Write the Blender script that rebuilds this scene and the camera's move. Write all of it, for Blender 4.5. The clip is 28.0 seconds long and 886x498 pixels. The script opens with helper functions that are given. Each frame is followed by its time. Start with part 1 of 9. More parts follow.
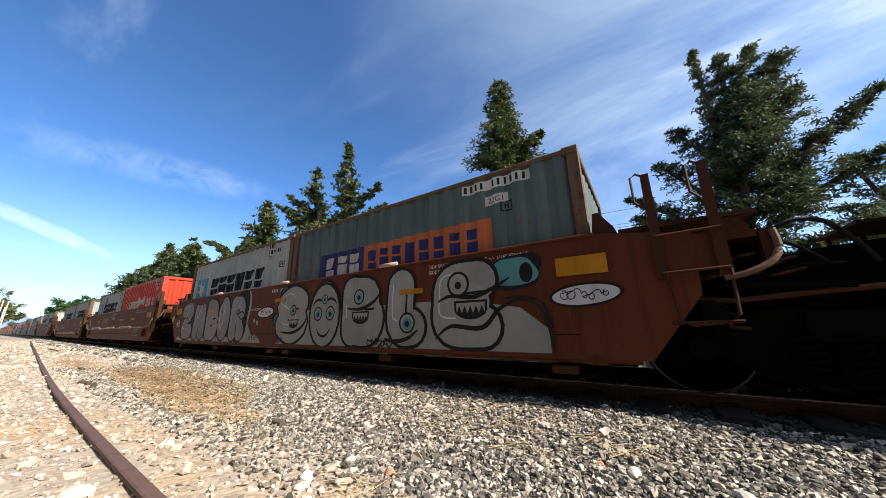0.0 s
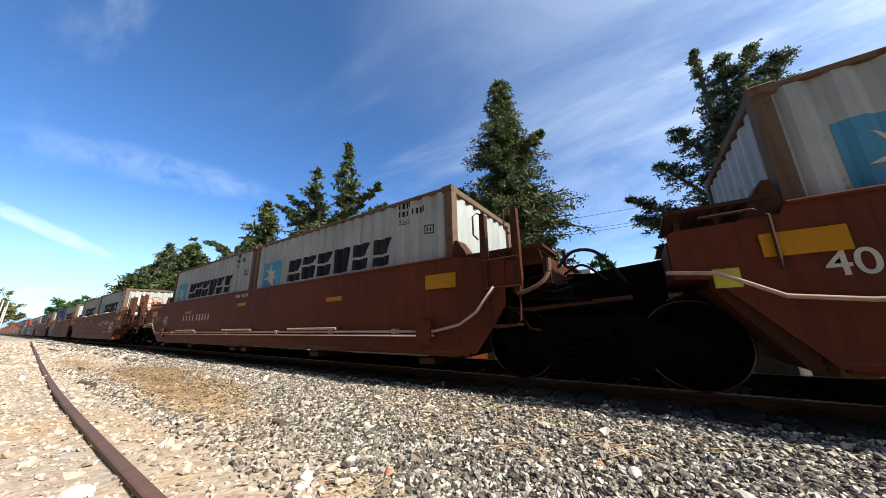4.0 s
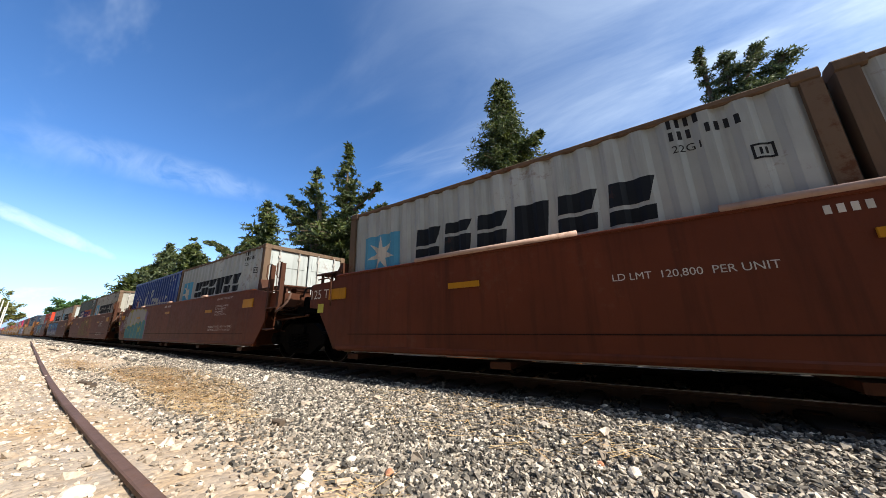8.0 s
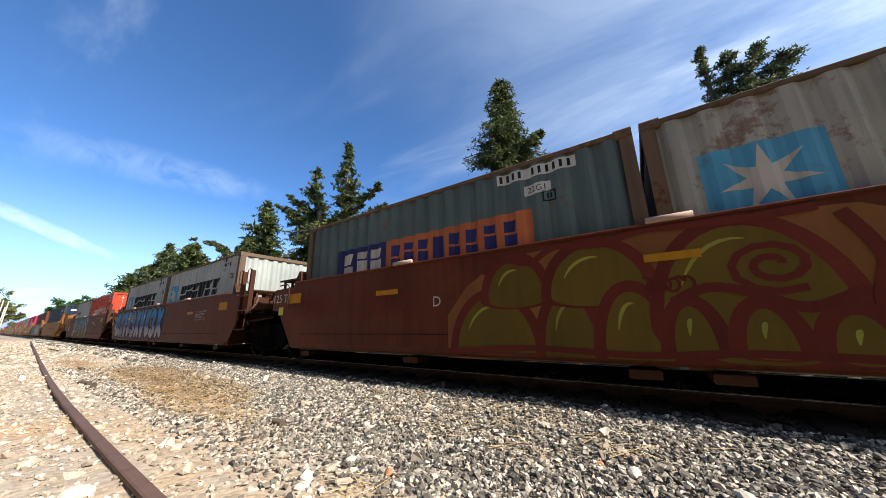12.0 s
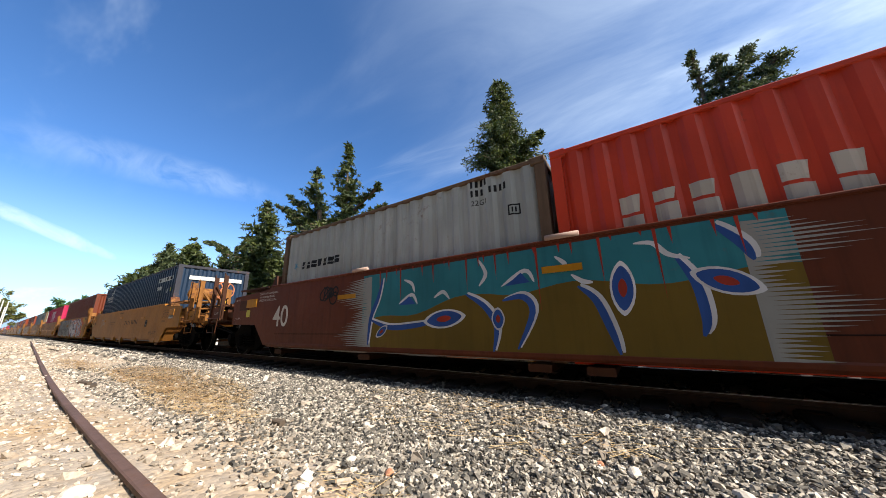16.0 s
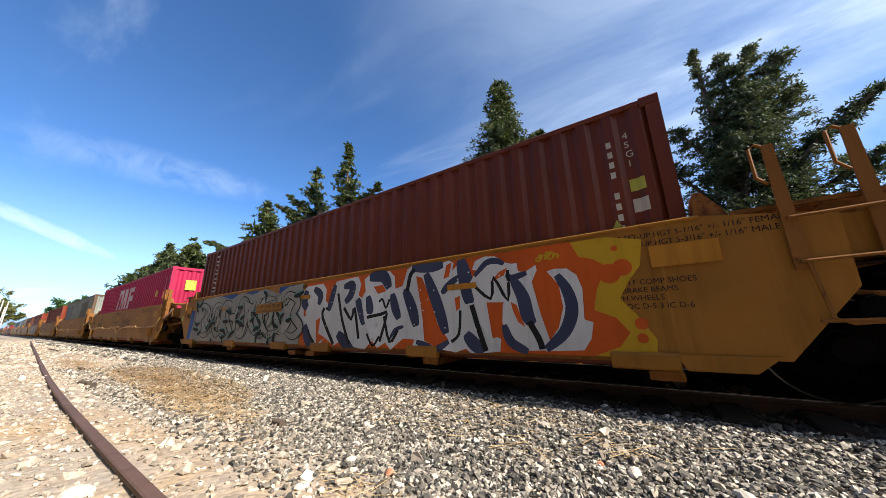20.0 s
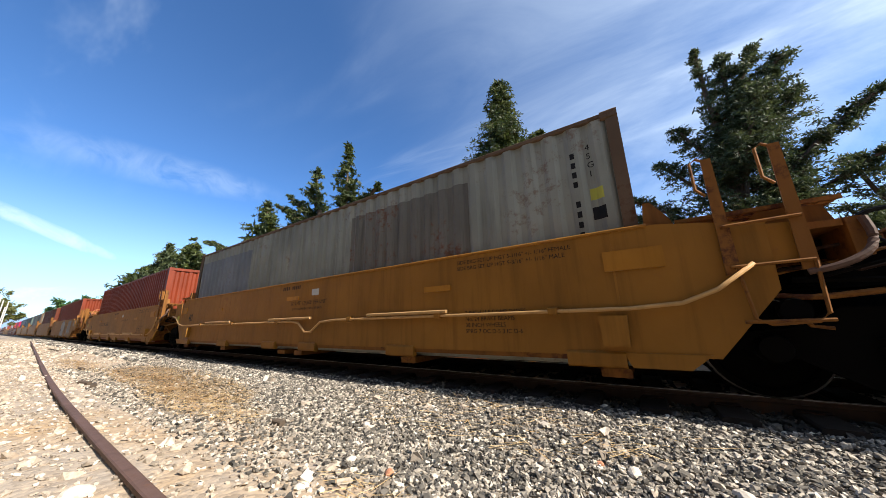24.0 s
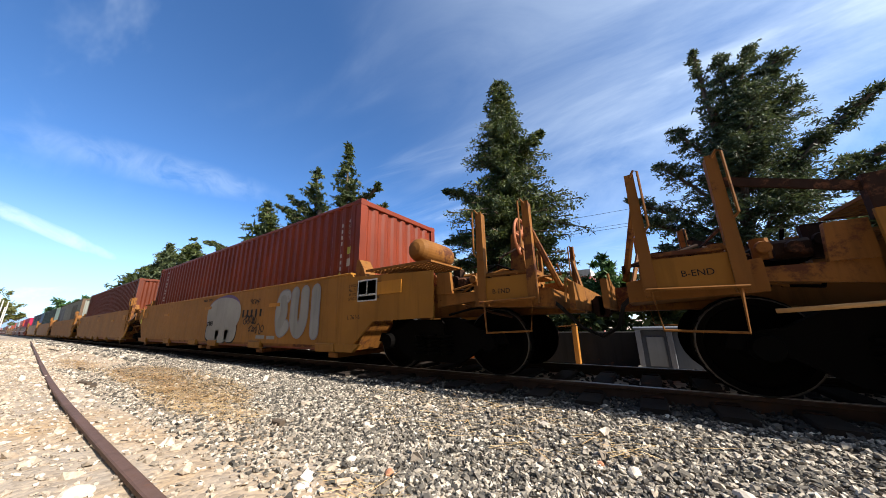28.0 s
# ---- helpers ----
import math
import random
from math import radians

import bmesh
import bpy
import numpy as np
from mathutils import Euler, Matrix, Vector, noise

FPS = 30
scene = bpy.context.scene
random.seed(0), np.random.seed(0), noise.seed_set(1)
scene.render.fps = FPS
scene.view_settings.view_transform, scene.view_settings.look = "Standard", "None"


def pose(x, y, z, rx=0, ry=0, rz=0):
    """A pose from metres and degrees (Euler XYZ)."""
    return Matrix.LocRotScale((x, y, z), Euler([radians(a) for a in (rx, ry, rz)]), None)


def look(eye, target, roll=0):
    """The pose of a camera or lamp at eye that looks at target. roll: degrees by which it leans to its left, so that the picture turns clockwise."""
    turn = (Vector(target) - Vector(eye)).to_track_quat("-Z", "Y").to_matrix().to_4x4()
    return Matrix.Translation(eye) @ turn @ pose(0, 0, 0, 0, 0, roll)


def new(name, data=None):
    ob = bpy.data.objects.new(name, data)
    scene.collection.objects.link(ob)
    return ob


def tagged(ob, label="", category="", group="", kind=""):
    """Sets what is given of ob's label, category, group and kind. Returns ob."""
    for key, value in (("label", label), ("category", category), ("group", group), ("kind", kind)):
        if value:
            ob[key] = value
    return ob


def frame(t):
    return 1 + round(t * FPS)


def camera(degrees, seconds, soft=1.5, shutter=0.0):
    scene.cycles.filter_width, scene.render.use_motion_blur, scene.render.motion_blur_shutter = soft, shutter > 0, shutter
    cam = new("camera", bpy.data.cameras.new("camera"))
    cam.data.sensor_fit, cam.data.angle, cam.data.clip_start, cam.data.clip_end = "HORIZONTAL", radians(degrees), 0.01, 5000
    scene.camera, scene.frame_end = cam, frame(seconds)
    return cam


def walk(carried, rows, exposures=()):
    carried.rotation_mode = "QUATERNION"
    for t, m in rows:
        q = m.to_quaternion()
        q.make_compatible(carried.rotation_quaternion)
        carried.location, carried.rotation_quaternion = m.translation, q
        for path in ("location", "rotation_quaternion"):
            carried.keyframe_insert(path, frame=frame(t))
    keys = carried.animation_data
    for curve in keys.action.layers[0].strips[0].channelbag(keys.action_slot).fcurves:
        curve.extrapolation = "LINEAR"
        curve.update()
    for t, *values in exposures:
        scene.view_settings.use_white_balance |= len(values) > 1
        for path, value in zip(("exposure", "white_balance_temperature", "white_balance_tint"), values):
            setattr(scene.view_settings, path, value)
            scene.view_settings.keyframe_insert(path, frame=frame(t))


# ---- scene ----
# ---------- camera and its (still) walk ----------
cam = camera(113.0, 28.0, 0.4)
EYE = (0.0, 0.0, 0.708)
YAW, PITCH = radians(56.53), radians(14.13)
LEAN = -1.3
AIM = (EYE[0] - math.cos(YAW) * math.cos(PITCH), EYE[1] + math.sin(YAW) * math.cos(PITCH), EYE[2] + math.sin(PITCH))
STAND = look(EYE, AIM, LEAN)
walk(cam, [(0.0, STAND), (28.0, STAND)], [(0.0, 0.80, 6700, 10), (28.0, 0.80, 6700, 10)])

# ---------- world, sun ----------
SUN_DIR = Vector((0.79, 0.03, 0.61)).normalized()
world = bpy.data.worlds.new("sky")
scene.world = world
world.use_nodes = True


def build_sky():
    nt = world.node_tree
    nt.nodes.clear()
    N, Lk = nt.nodes.new, nt.links.new
    out, bg = N("ShaderNodeOutputWorld"), N("ShaderNodeBackground")
    sky = N("ShaderNodeTexSky")
    sky.sky_type, sky.sun_disc = "NISHITA", False
    sky.sun_elevation = math.asin(SUN_DIR.z)
    sky.sun_rotation = math.atan2(SUN_DIR.x, SUN_DIR.y)
    sky.altitude, sky.air_density, sky.dust_density, sky.ozone_density = 2200, 1.0, 0.6, 2.5
    tc, mp = N("ShaderNodeTexCoord"), N("ShaderNodeSeparateXYZ")
    Lk(tc.outputs["Generated"], mp.inputs[0])
    # a flat cloud deck: direction divided by its height
    zz = N("ShaderNodeMath"); zz.operation = "MAXIMUM"; zz.inputs[1].default_value = 0.0
    Lk(mp.outputs["Z"], zz.inputs[0])
    za = N("ShaderNodeMath"); za.operation = "ADD"; za.inputs[1].default_value = 0.12
    Lk(zz.outputs[0], za.inputs[0])
    dv = N("ShaderNodeVectorMath"); dv.operation = "DIVIDE"
    cz = N("ShaderNodeCombineXYZ")
    for i in range(3):
        Lk(za.outputs[0], cz.inputs[i])
    Lk(tc.outputs["Generated"], dv.inputs[0]); Lk(cz.outputs[0], dv.inputs[1])

    def streaks(rot, scale, detail, lo, hi, seed, dist=0.4):
        m = N("ShaderNodeMapping"); m.inputs["Rotation"].default_value = (0, 0, radians(rot)); m.inputs["Scale"].default_value = scale
        m.inputs["Location"].default_value = (seed, seed * 0.7, 0)
        Lk(dv.outputs[0], m.inputs[0])
        t = N("ShaderNodeTexNoise"); t.inputs["Scale"].default_value = 1.0; t.inputs["Detail"].default_value = detail
        t.inputs["Roughness"].default_value = 0.62; t.inputs["Distortion"].default_value = dist
        Lk(m.outputs[0], t.inputs["Vector"])
        r = N("ShaderNodeMapRange"); r.inputs["From Min"].default_value = lo; r.inputs["From Max"].default_value = hi
        r.interpolation_type = "SMOOTHSTEP"
        Lk(t.outputs["Fac"], r.inputs["Value"])
        return r.outputs[0]

    a = streaks(28, (0.55, 2.1, 1), 7, 0.46, 0.80, 3.1, 0.7)
    b = streaks(28, (0.35, 0.9, 1), 4, 0.40, 0.75, 11.3, 0.3)
    mu = N("ShaderNodeMath"); mu.operation = "MULTIPLY"; Lk(a, mu.inputs[0]); Lk(b, mu.inputs[1])
    c = streaks(40, (0.5, 1.2, 1), 6, 0.56, 0.86, 7.7, 0.5)
    ad = N("ShaderNodeMath"); ad.operation = "ADD"; Lk(mu.outputs[0], ad.inputs[0])
    c2 = N("ShaderNodeMath"); c2.operation = "MULTIPLY"; c2.inputs[1].default_value = 0.55; Lk(c, c2.inputs[0]); Lk(c2.outputs[0], ad.inputs[1])
    # a veil of cirrus on the sunward side, a white bank low along the track
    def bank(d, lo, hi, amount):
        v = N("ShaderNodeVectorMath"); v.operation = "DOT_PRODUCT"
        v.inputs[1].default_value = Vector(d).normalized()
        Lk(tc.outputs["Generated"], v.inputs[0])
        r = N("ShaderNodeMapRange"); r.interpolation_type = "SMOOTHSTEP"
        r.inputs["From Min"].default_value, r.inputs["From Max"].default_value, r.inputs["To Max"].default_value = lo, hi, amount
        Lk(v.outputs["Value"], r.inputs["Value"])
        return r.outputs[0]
    veil = streaks(36, (0.85, 1.45, 1), 9, 0.16, 0.84, 19.0, 0.9)
    vm = N("ShaderNodeMath"); vm.operation = "MULTIPLY"; Lk(veil, vm.inputs[0]); Lk(bank((0.62, 0.60, 0.50), 0.20, 1.0, 0.54), vm.inputs[1])
    # glow added round the sun, out of view, to brighten faces turned to it
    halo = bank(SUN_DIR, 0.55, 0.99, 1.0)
    low = streaks(70, (0.25, 1.7, 1), 6, 0.36, 0.66, 5.0, 0.4)
    lm = N("ShaderNodeMath"); lm.operation = "MULTIPLY"; Lk(low, lm.inputs[0]); Lk(bank((-0.983, 0.0, 0.175), 0.975, 0.998, 0.15), lm.inputs[1])
    s1 = N("ShaderNodeMath"); s1.operation = "ADD"; Lk(ad.outputs[0], s1.inputs[0]); Lk(vm.outputs[0], s1.inputs[1])
    s2 = N("ShaderNodeMath"); s2.operation = "ADD"; Lk(s1.outputs[0], s2.inputs[0]); Lk(lm.outputs[0], s2.inputs[1])
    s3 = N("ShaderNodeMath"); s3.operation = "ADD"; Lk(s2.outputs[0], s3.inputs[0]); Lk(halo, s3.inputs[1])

    def plume(centre, along, length, width, amount, seed):
        """A single drawn-out cloud: soft across its length, torn by noise."""
        c0 = Vector(centre).normalized()
        u0 = (Vector(along) - c0 * c0.dot(Vector(along))).normalized()
        v0 = c0.cross(u0)
        terms = []
        for axis, size in ((u0, length), (v0, width)):
            dt = N("ShaderNodeVectorMath"); dt.operation = "DOT_PRODUCT"; dt.inputs[1].default_value = axis
            Lk(tc.outputs["Generated"], dt.inputs[0])
            sq = N("ShaderNodeMath"); sq.operation = "DIVIDE"; sq.inputs[1].default_value = size; Lk(dt.outputs["Value"], sq.inputs[0])
            p2 = N("ShaderNodeMath"); p2.operation = "MULTIPLY"; Lk(sq.outputs[0], p2.inputs[0]); Lk(sq.outputs[0], p2.inputs[1])
            terms.append(p2.outputs[0])
        sm = N("ShaderNodeMath"); sm.operation = "ADD"; Lk(terms[0], sm.inputs[0]); Lk(terms[1], sm.inputs[1])
        fall = N("ShaderNodeMapRange"); fall.interpolation_type = "SMOOTHSTEP"
        fall.inputs["From Min"].default_value, fall.inputs["From Max"].default_value = 1.0, -0.1
        fall.inputs["To Max"].default_value = amount
        Lk(sm.outputs[0], fall.inputs["Value"])
        front = N("ShaderNodeVectorMath"); front.operation = "DOT_PRODUCT"; front.inputs[1].default_value = c0
        Lk(tc.outputs["Generated"], front.inputs[0])
        half = N("ShaderNodeMath"); half.operation = "GREATER_THAN"; half.inputs[1].default_value = 0.0; Lk(front.outputs["Value"], half.inputs[0])
        torn = N("ShaderNodeTexNoise"); torn.inputs["Scale"].default_value = 9.0 + seed; torn.inputs["Detail"].default_value = 9; torn.inputs["Distortion"].default_value = 0.8
        torn.inputs["Roughness"].default_value = 0.6
        Lk(tc.outputs["Generated"], torn.inputs["Vector"])
        tr = N("ShaderNodeMapRange"); tr.inputs["From Min"].default_value, tr.inputs["From Max"].default_value = 0.34, 0.72
        Lk(torn.outputs["Fac"], tr.inputs["Value"])
        a1 = N("ShaderNodeMath"); a1.operation = "MULTIPLY"; Lk(fall.outputs[0], a1.inputs[0]); Lk(tr.outputs[0], a1.inputs[1])
        a2 = N("ShaderNodeMath"); a2.operation = "MULTIPLY"; Lk(a1.outputs[0], a2.inputs[0]); Lk(half.outputs[0], a2.inputs[1])
        return a2.outputs[0]
    for args in (((-0.978, 0.03, 0.200), (0.0, 0.172, -0.073), 0.17, 0.020, 0.85, 0.0), ((-0.993, 0.06, 0.078), (0.0, 1.0, 0.0), 0.12, 0.030, 0.6, 2.0), ((-0.90, 0.16, 0.37), (0.0, 0.32, 0.034), 0.30, 0.05, 0.28, 4.0)):
        s4 = N("ShaderNodeMath"); s4.operation = "ADD"; Lk(s3.outputs[0], s4.inputs[0]); Lk(plume(*args), s4.inputs[1])
        s3 = s4
    ad = s3
    # haze towards the horizon
    hz = N("ShaderNodeMapRange"); hz.inputs["From Min"].default_value = 0.0; hz.inputs["From Max"].default_value = 0.35
    hz.inputs["To Min"].default_value = 0.75; hz.inputs["To Max"].default_value = 0.0; hz.interpolation_type = "SMOOTHSTEP"
    Lk(mp.outputs["Z"], hz.inputs["Value"])
    cl = N("ShaderNodeMath"); cl.operation = "MULTIPLY"; cl.inputs[1].default_value = CLOUD; cl.use_clamp = True; Lk(ad.outputs[0], cl.inputs[0])
    mxa = N("ShaderNodeMath"); mxa.operation = "MAXIMUM"; Lk(cl.outputs[0], mxa.inputs[0])
    hz2 = N("ShaderNodeMath"); hz2.operation = "MULTIPLY"; hz2.inputs[1].default_value = 0.55; Lk(hz.outputs[0], hz2.inputs[0])
    Lk(hz2.outputs[0], mxa.inputs[1])
    tint = N("ShaderNodeMix"); tint.data_type = "RGBA"; tint.blend_type = "MULTIPLY"; tint.inputs["Factor"].default_value = 1.0
    Lk(sky.outputs[0], tint.inputs["A"]); tint.inputs["B"].default_value = SKY_TINT
    mix = N("ShaderNodeMix"); mix.data_type = "RGBA"
    Lk(mxa.outputs[0], mix.inputs["Factor"]); Lk(tint.outputs["Result"], mix.inputs["A"]); mix.inputs["B"].default_value = CLOUD_COL
    Lk(mix.outputs["Result"], bg.inputs["Color"]); bg.inputs["Strength"].default_value = SKY_STRENGTH
    Lk(bg.outputs[0], out.inputs[0])


SKY_STRENGTH, CLOUD = 0.100, 0.75
SKY_TINT, CLOUD_COL = (0.68, 1.06, 1.40, 1), (7.2, 8.4, 9.5, 1)
build_sky()
sun_data = bpy.data.lights.new("sun", "SUN")
sun_data.energy, sun_data.angle, sun_data.color = 5.2, radians(0.53), (1.0, 0.95, 0.87)
sun = new("sun", sun_data)
sun.matrix_world = look(SUN_DIR * 60, (0, 0, 0))

# ---------- materials ----------
MATS = {}


def nodes_of(name):
    m = bpy.data.materials.new(name)
    m.use_nodes = True
    nt = m.node_tree
    return m, nt, nt.nodes["Principled BSDF"], nt.nodes.new, nt.links.new


def ramp_of(N, stops):
    r = N("ShaderNodeValToRGB")
    e = r.color_ramp.elements
    e[0].position, e[0].color = stops[0][0], (*stops[0][1], 1)
    e[1].position, e[1].color = stops[-1][0], (*stops[-1][1], 1)
    for p, c in stops[1:-1]:
        k = e.new(p)
        k.color = (*c, 1)
    return r


def mul(c, k):
    return tuple(min(1.0, v * k) for v in c[:3])


def paint(name, col, rust=0.25, dirt=0.35, rough=0.5, rustcol=(0.13, 0.048, 0.02), metal=0.0, streak=1.0, spec=0.2):
    """Weathered paint on steel: fading, vertical streaks of dirt, patches of rust, fine relief."""
    if name in MATS:
        return MATS[name]
    m, nt, P, N, Lk = nodes_of(name)
    tc = N("ShaderNodeTexCoord")
    oi = N("ShaderNodeObjectInfo")
    off = N("ShaderNodeVectorMath"); off.operation = "ADD"
    sc = N("ShaderNodeVectorMath"); sc.operation = "SCALE"; sc.inputs["Scale"].default_value = 37.0
    cmb = N("ShaderNodeCombineXYZ")
    for i in range(3):
        Lk(oi.outputs["Random"], cmb.inputs[i])
    Lk(cmb.outputs[0], sc.inputs[0]); Lk(tc.outputs["Object"], off.inputs[0]); Lk(sc.outputs[0], off.inputs[1])
    big = N("ShaderNodeTexNoise"); big.inputs["Scale"].default_value = 0.9; big.inputs["Detail"].default_value = 5
    Lk(off.outputs[0], big.inputs["Vector"])
    fade = ramp_of(N, [(0.3, mul(col, 0.78)), (0.55, col), (0.75, mul(col, 1.22))])
    Lk(big.outputs["Fac"], fade.inputs["Fac"])
    mp = N("ShaderNodeMapping"); mp.inputs["Scale"].default_value = (5.0, 5.0, 0.35)
    Lk(off.outputs[0], mp.inputs[0])
    st = N("ShaderNodeTexNoise"); st.inputs["Scale"].default_value = 1.6; st.inputs["Detail"].default_value = 6; st.inputs["Roughness"].default_value = 0.65
    Lk(mp.outputs[0], st.inputs["Vector"])
    sr = N("ShaderNodeMapRange"); sr.inputs["From Min"].default_value = 0.5; sr.inputs["From Max"].default_value = 0.72
    sr.inputs["To Max"].default_value = dirt * streak
    Lk(st.outputs["Fac"], sr.inputs["Value"])
    m1 = N("ShaderNodeMix"); m1.data_type = "RGBA"
    Lk(sr.outputs[0], m1.inputs["Factor"]); Lk(fade.outputs[0], m1.inputs["A"]); m1.inputs["B"].default_value = (*mul(col, 0.35), 1)
    fine = N("ShaderNodeTexNoise"); fine.inputs["Scale"].default_value = 9.0; fine.inputs["Detail"].default_value = 8; fine.inputs["Roughness"].default_value = 0.7
    Lk(off.outputs[0], fine.inputs["Vector"])
    pr = N("ShaderNodeMath"); pr.operation = "MULTIPLY"; Lk(fine.outputs["Fac"], pr.inputs[0]); Lk(big.outputs["Fac"], pr.inputs[1])
    rr = N("ShaderNodeMapRange"); rr.inputs["From Min"].default_value = 0.36 - 0.12 * rust; rr.inputs["From Max"].default_value = 0.44 - 0.12 * rust
    rr.inputs["To Max"].default_value = min(1.0, 0.35 + rust)
    Lk(pr.outputs[0], rr.inputs["Value"])
    m2 = N("ShaderNodeMix"); m2.data_type = "RGBA"
    Lk(rr.outputs[0], m2.inputs["Factor"]); Lk(m1.outputs["Result"], m2.inputs["A"]); m2.inputs["B"].default_value = (*rustcol, 1)
    Lk(m2.outputs["Result"], P.inputs["Base Color"])
    ro = N("ShaderNodeMapRange"); ro.inputs["To Min"].default_value = rough - 0.1; ro.inputs["To Max"].default_value = min(1, rough + 0.25)
    Lk(fine.outputs["Fac"], ro.inputs["Value"]); Lk(ro.outputs[0], P.inputs["Roughness"])
    P.inputs["Metallic"].default_value = metal
    P.inputs["Specular IOR Level"].default_value = spec
    bp = N("ShaderNodeBump"); bp.inputs["Strength"].default_value = 0.25; bp.inputs["Distance"].default_value = 0.01
    Lk(fine.outputs["Fac"], bp.inputs["Height"]); Lk(bp.outputs[0], P.inputs["Normal"])
    MATS[name] = m
    return m


BROWN = paint("oxide_brown_paint", (0.096, 0.0215, 0.0076), 0.24, 0.58, 0.5, (0.11, 0.04, 0.02))
BROWN_OLD = paint("worn_brown_paint", (0.052, 0.0155, 0.0050), 0.25, 0.5, 0.55, (0.10, 0.045, 0.025))
OCHRE = paint("ochre_yellow_paint", (0.280, 0.122, 0.0180), 0.14, 0.42, 0.5, (0.20, 0.08, 0.03))
OCHRE_OLD = paint("rusty_ochre_paint", (0.215, 0.086, 0.017), 0.72, 0.6, 0.6, (0.085, 0.028, 0.012))
# near-black also holds the shade under and between the cars
BLACKST = paint("grease_and_shade_black_steel", (0.0040, 0.0035, 0.0032), 0.3, 0.3, 0.8, (0.007, 0.004, 0.003), spec=0.04)
RUSTY = paint("rusted_steel", (0.0270, 0.0121, 0.0070), 0.5, 0.5, 0.75, (0.17, 0.07, 0.035))
TREAD = paint("polished_wheel_steel", (0.10, 0.095, 0.09), 0.05, 0.3, 0.3, metal=0.9)
GALV = paint("dull_galvanised_steel", (0.40, 0.37, 0.34), 0.25, 0.3, 0.45, metal=0.5)
WHITE = paint("white_lettering", (0.4950, 0.4725, 0.4350), 0.05, 0.45, 0.6)
BLACKP = paint("black_lettering", (0.0100, 0.0100, 0.0110), 0.02, 0.2, 0.6)
MARKY = paint("amber_reflector_tape", (0.3900, 0.1800, 0.0090), 0.0, 0.35, 0.35)
STICK = paint("yellow_sticker", (0.4340, 0.4200, 0.0700), 0.0, 0.3, 0.45)
PAPER = paint("white_placard", (0.5040, 0.5040, 0.4760), 0.02, 0.3, 0.6)
HOSE = paint("black_rubber_hose", (0.015, 0.015, 0.016), 0.0, 0.2, 0.7)
CREAM = paint("pale_dusty_pipe", (0.4000, 0.2720, 0.2160), 0.2, 0.4, 0.6)


def ground_material():
    m, nt, P, N, Lk = nodes_of("gravel_ground")
    tc = N("ShaderNodeTexCoord")
    big = N("ShaderNodeTexNoise"); big.inputs["Scale"].default_value = 0.45; big.inputs["Detail"].default_value = 7; big.inputs["Roughness"].default_value = 0.6
    Lk(tc.outputs["Object"], big.inputs["Vector"])
    vo = N("ShaderNodeTexVoronoi"); vo.inputs["Scale"].default_value = 26.0
    Lk(tc.outputs["Object"], vo.inputs["Vector"])
    fi = N("ShaderNodeTexNoise"); fi.inputs["Scale"].default_value = 40.0; fi.inputs["Detail"].default_value = 6
    Lk(tc.outputs["Object"], fi.inputs["Vector"])
    base = ramp_of(N, [(0.32, (0.31, 0.25, 0.19)), (0.5, (0.41, 0.335, 0.26)), (0.66, (0.42, 0.29, 0.17))])
    Lk(big.outputs["Fac"], base.inputs["Fac"])
    hs = N("ShaderNodeMix"); hs.data_type = "RGBA"; hs.blend_type = "MULTIPLY"; hs.inputs["Factor"].default_value = 0.75
    gr = ramp_of(N, [(0.0, (0.45, 0.44, 0.43)), (0.5, (0.9, 0.9, 0.9)), (1.0, (1.25, 1.2, 1.12))])
    Lk(vo.outputs["Color"], gr.inputs["Fac"]); Lk(base.outputs[0], hs.inputs["A"]); Lk(gr.outputs[0], hs.inputs["B"])
    Lk(hs.outputs["Result"], P.inputs["Base Color"])
    P.inputs["Roughness"].default_value = 0.92
    ad = N("ShaderNodeMath"); ad.operation = "MULTIPLY_ADD"; ad.inputs[1].default_value = 0.35
    Lk(fi.outputs["Fac"], ad.inputs[0]); Lk(vo.outputs["Distance"], ad.inputs[2])
    bp = N("ShaderNodeBump"); bp.inputs["Strength"].default_value = 0.55; bp.inputs["Distance"].default_value = 0.012; bp.invert = True
    Lk(ad.outputs[0], bp.inputs["Height"]); Lk(bp.outputs[0], P.inputs["Normal"])
    return m


def stone_material(name, stops, rough=0.85):
    m, nt, P, N, Lk = nodes_of(name)
    ge = N("ShaderNodeNewGeometry")
    tc = N("ShaderNodeTexCoord")
    r = ramp_of(N, stops)
    Lk(ge.outputs["Random Per Island"], r.inputs["Fac"])
    n = N("ShaderNodeTexNoise"); n.inputs["Scale"].default_value = 45; n.inputs["Detail"].default_value = 6
    Lk(tc.outputs["Object"], n.inputs["Vector"])
    mx = N("ShaderNodeMix"); mx.data_type = "RGBA"; mx.blend_type = "MULTIPLY"; mx.inputs["Factor"].default_value = 0.7
    g = ramp_of(N, [(0.25, (0.55, 0.55, 0.55)), (0.75, (1.2, 1.2, 1.2))])
    Lk(n.outputs["Fac"], g.inputs["Fac"]); Lk(r.outputs[0], mx.inputs["A"]); Lk(g.outputs[0], mx.inputs["B"])
    Lk(mx.outputs["Result"], P.inputs["Base Color"])
    P.inputs["Roughness"].default_value = rough
    bp = N("ShaderNodeBump"); bp.inputs["Strength"].default_value = 0.5; bp.inputs["Distance"].default_value = 0.006
    Lk(n.outputs["Fac"], bp.inputs["Height"]); Lk(bp.outputs[0], P.inputs["Normal"])
    return m


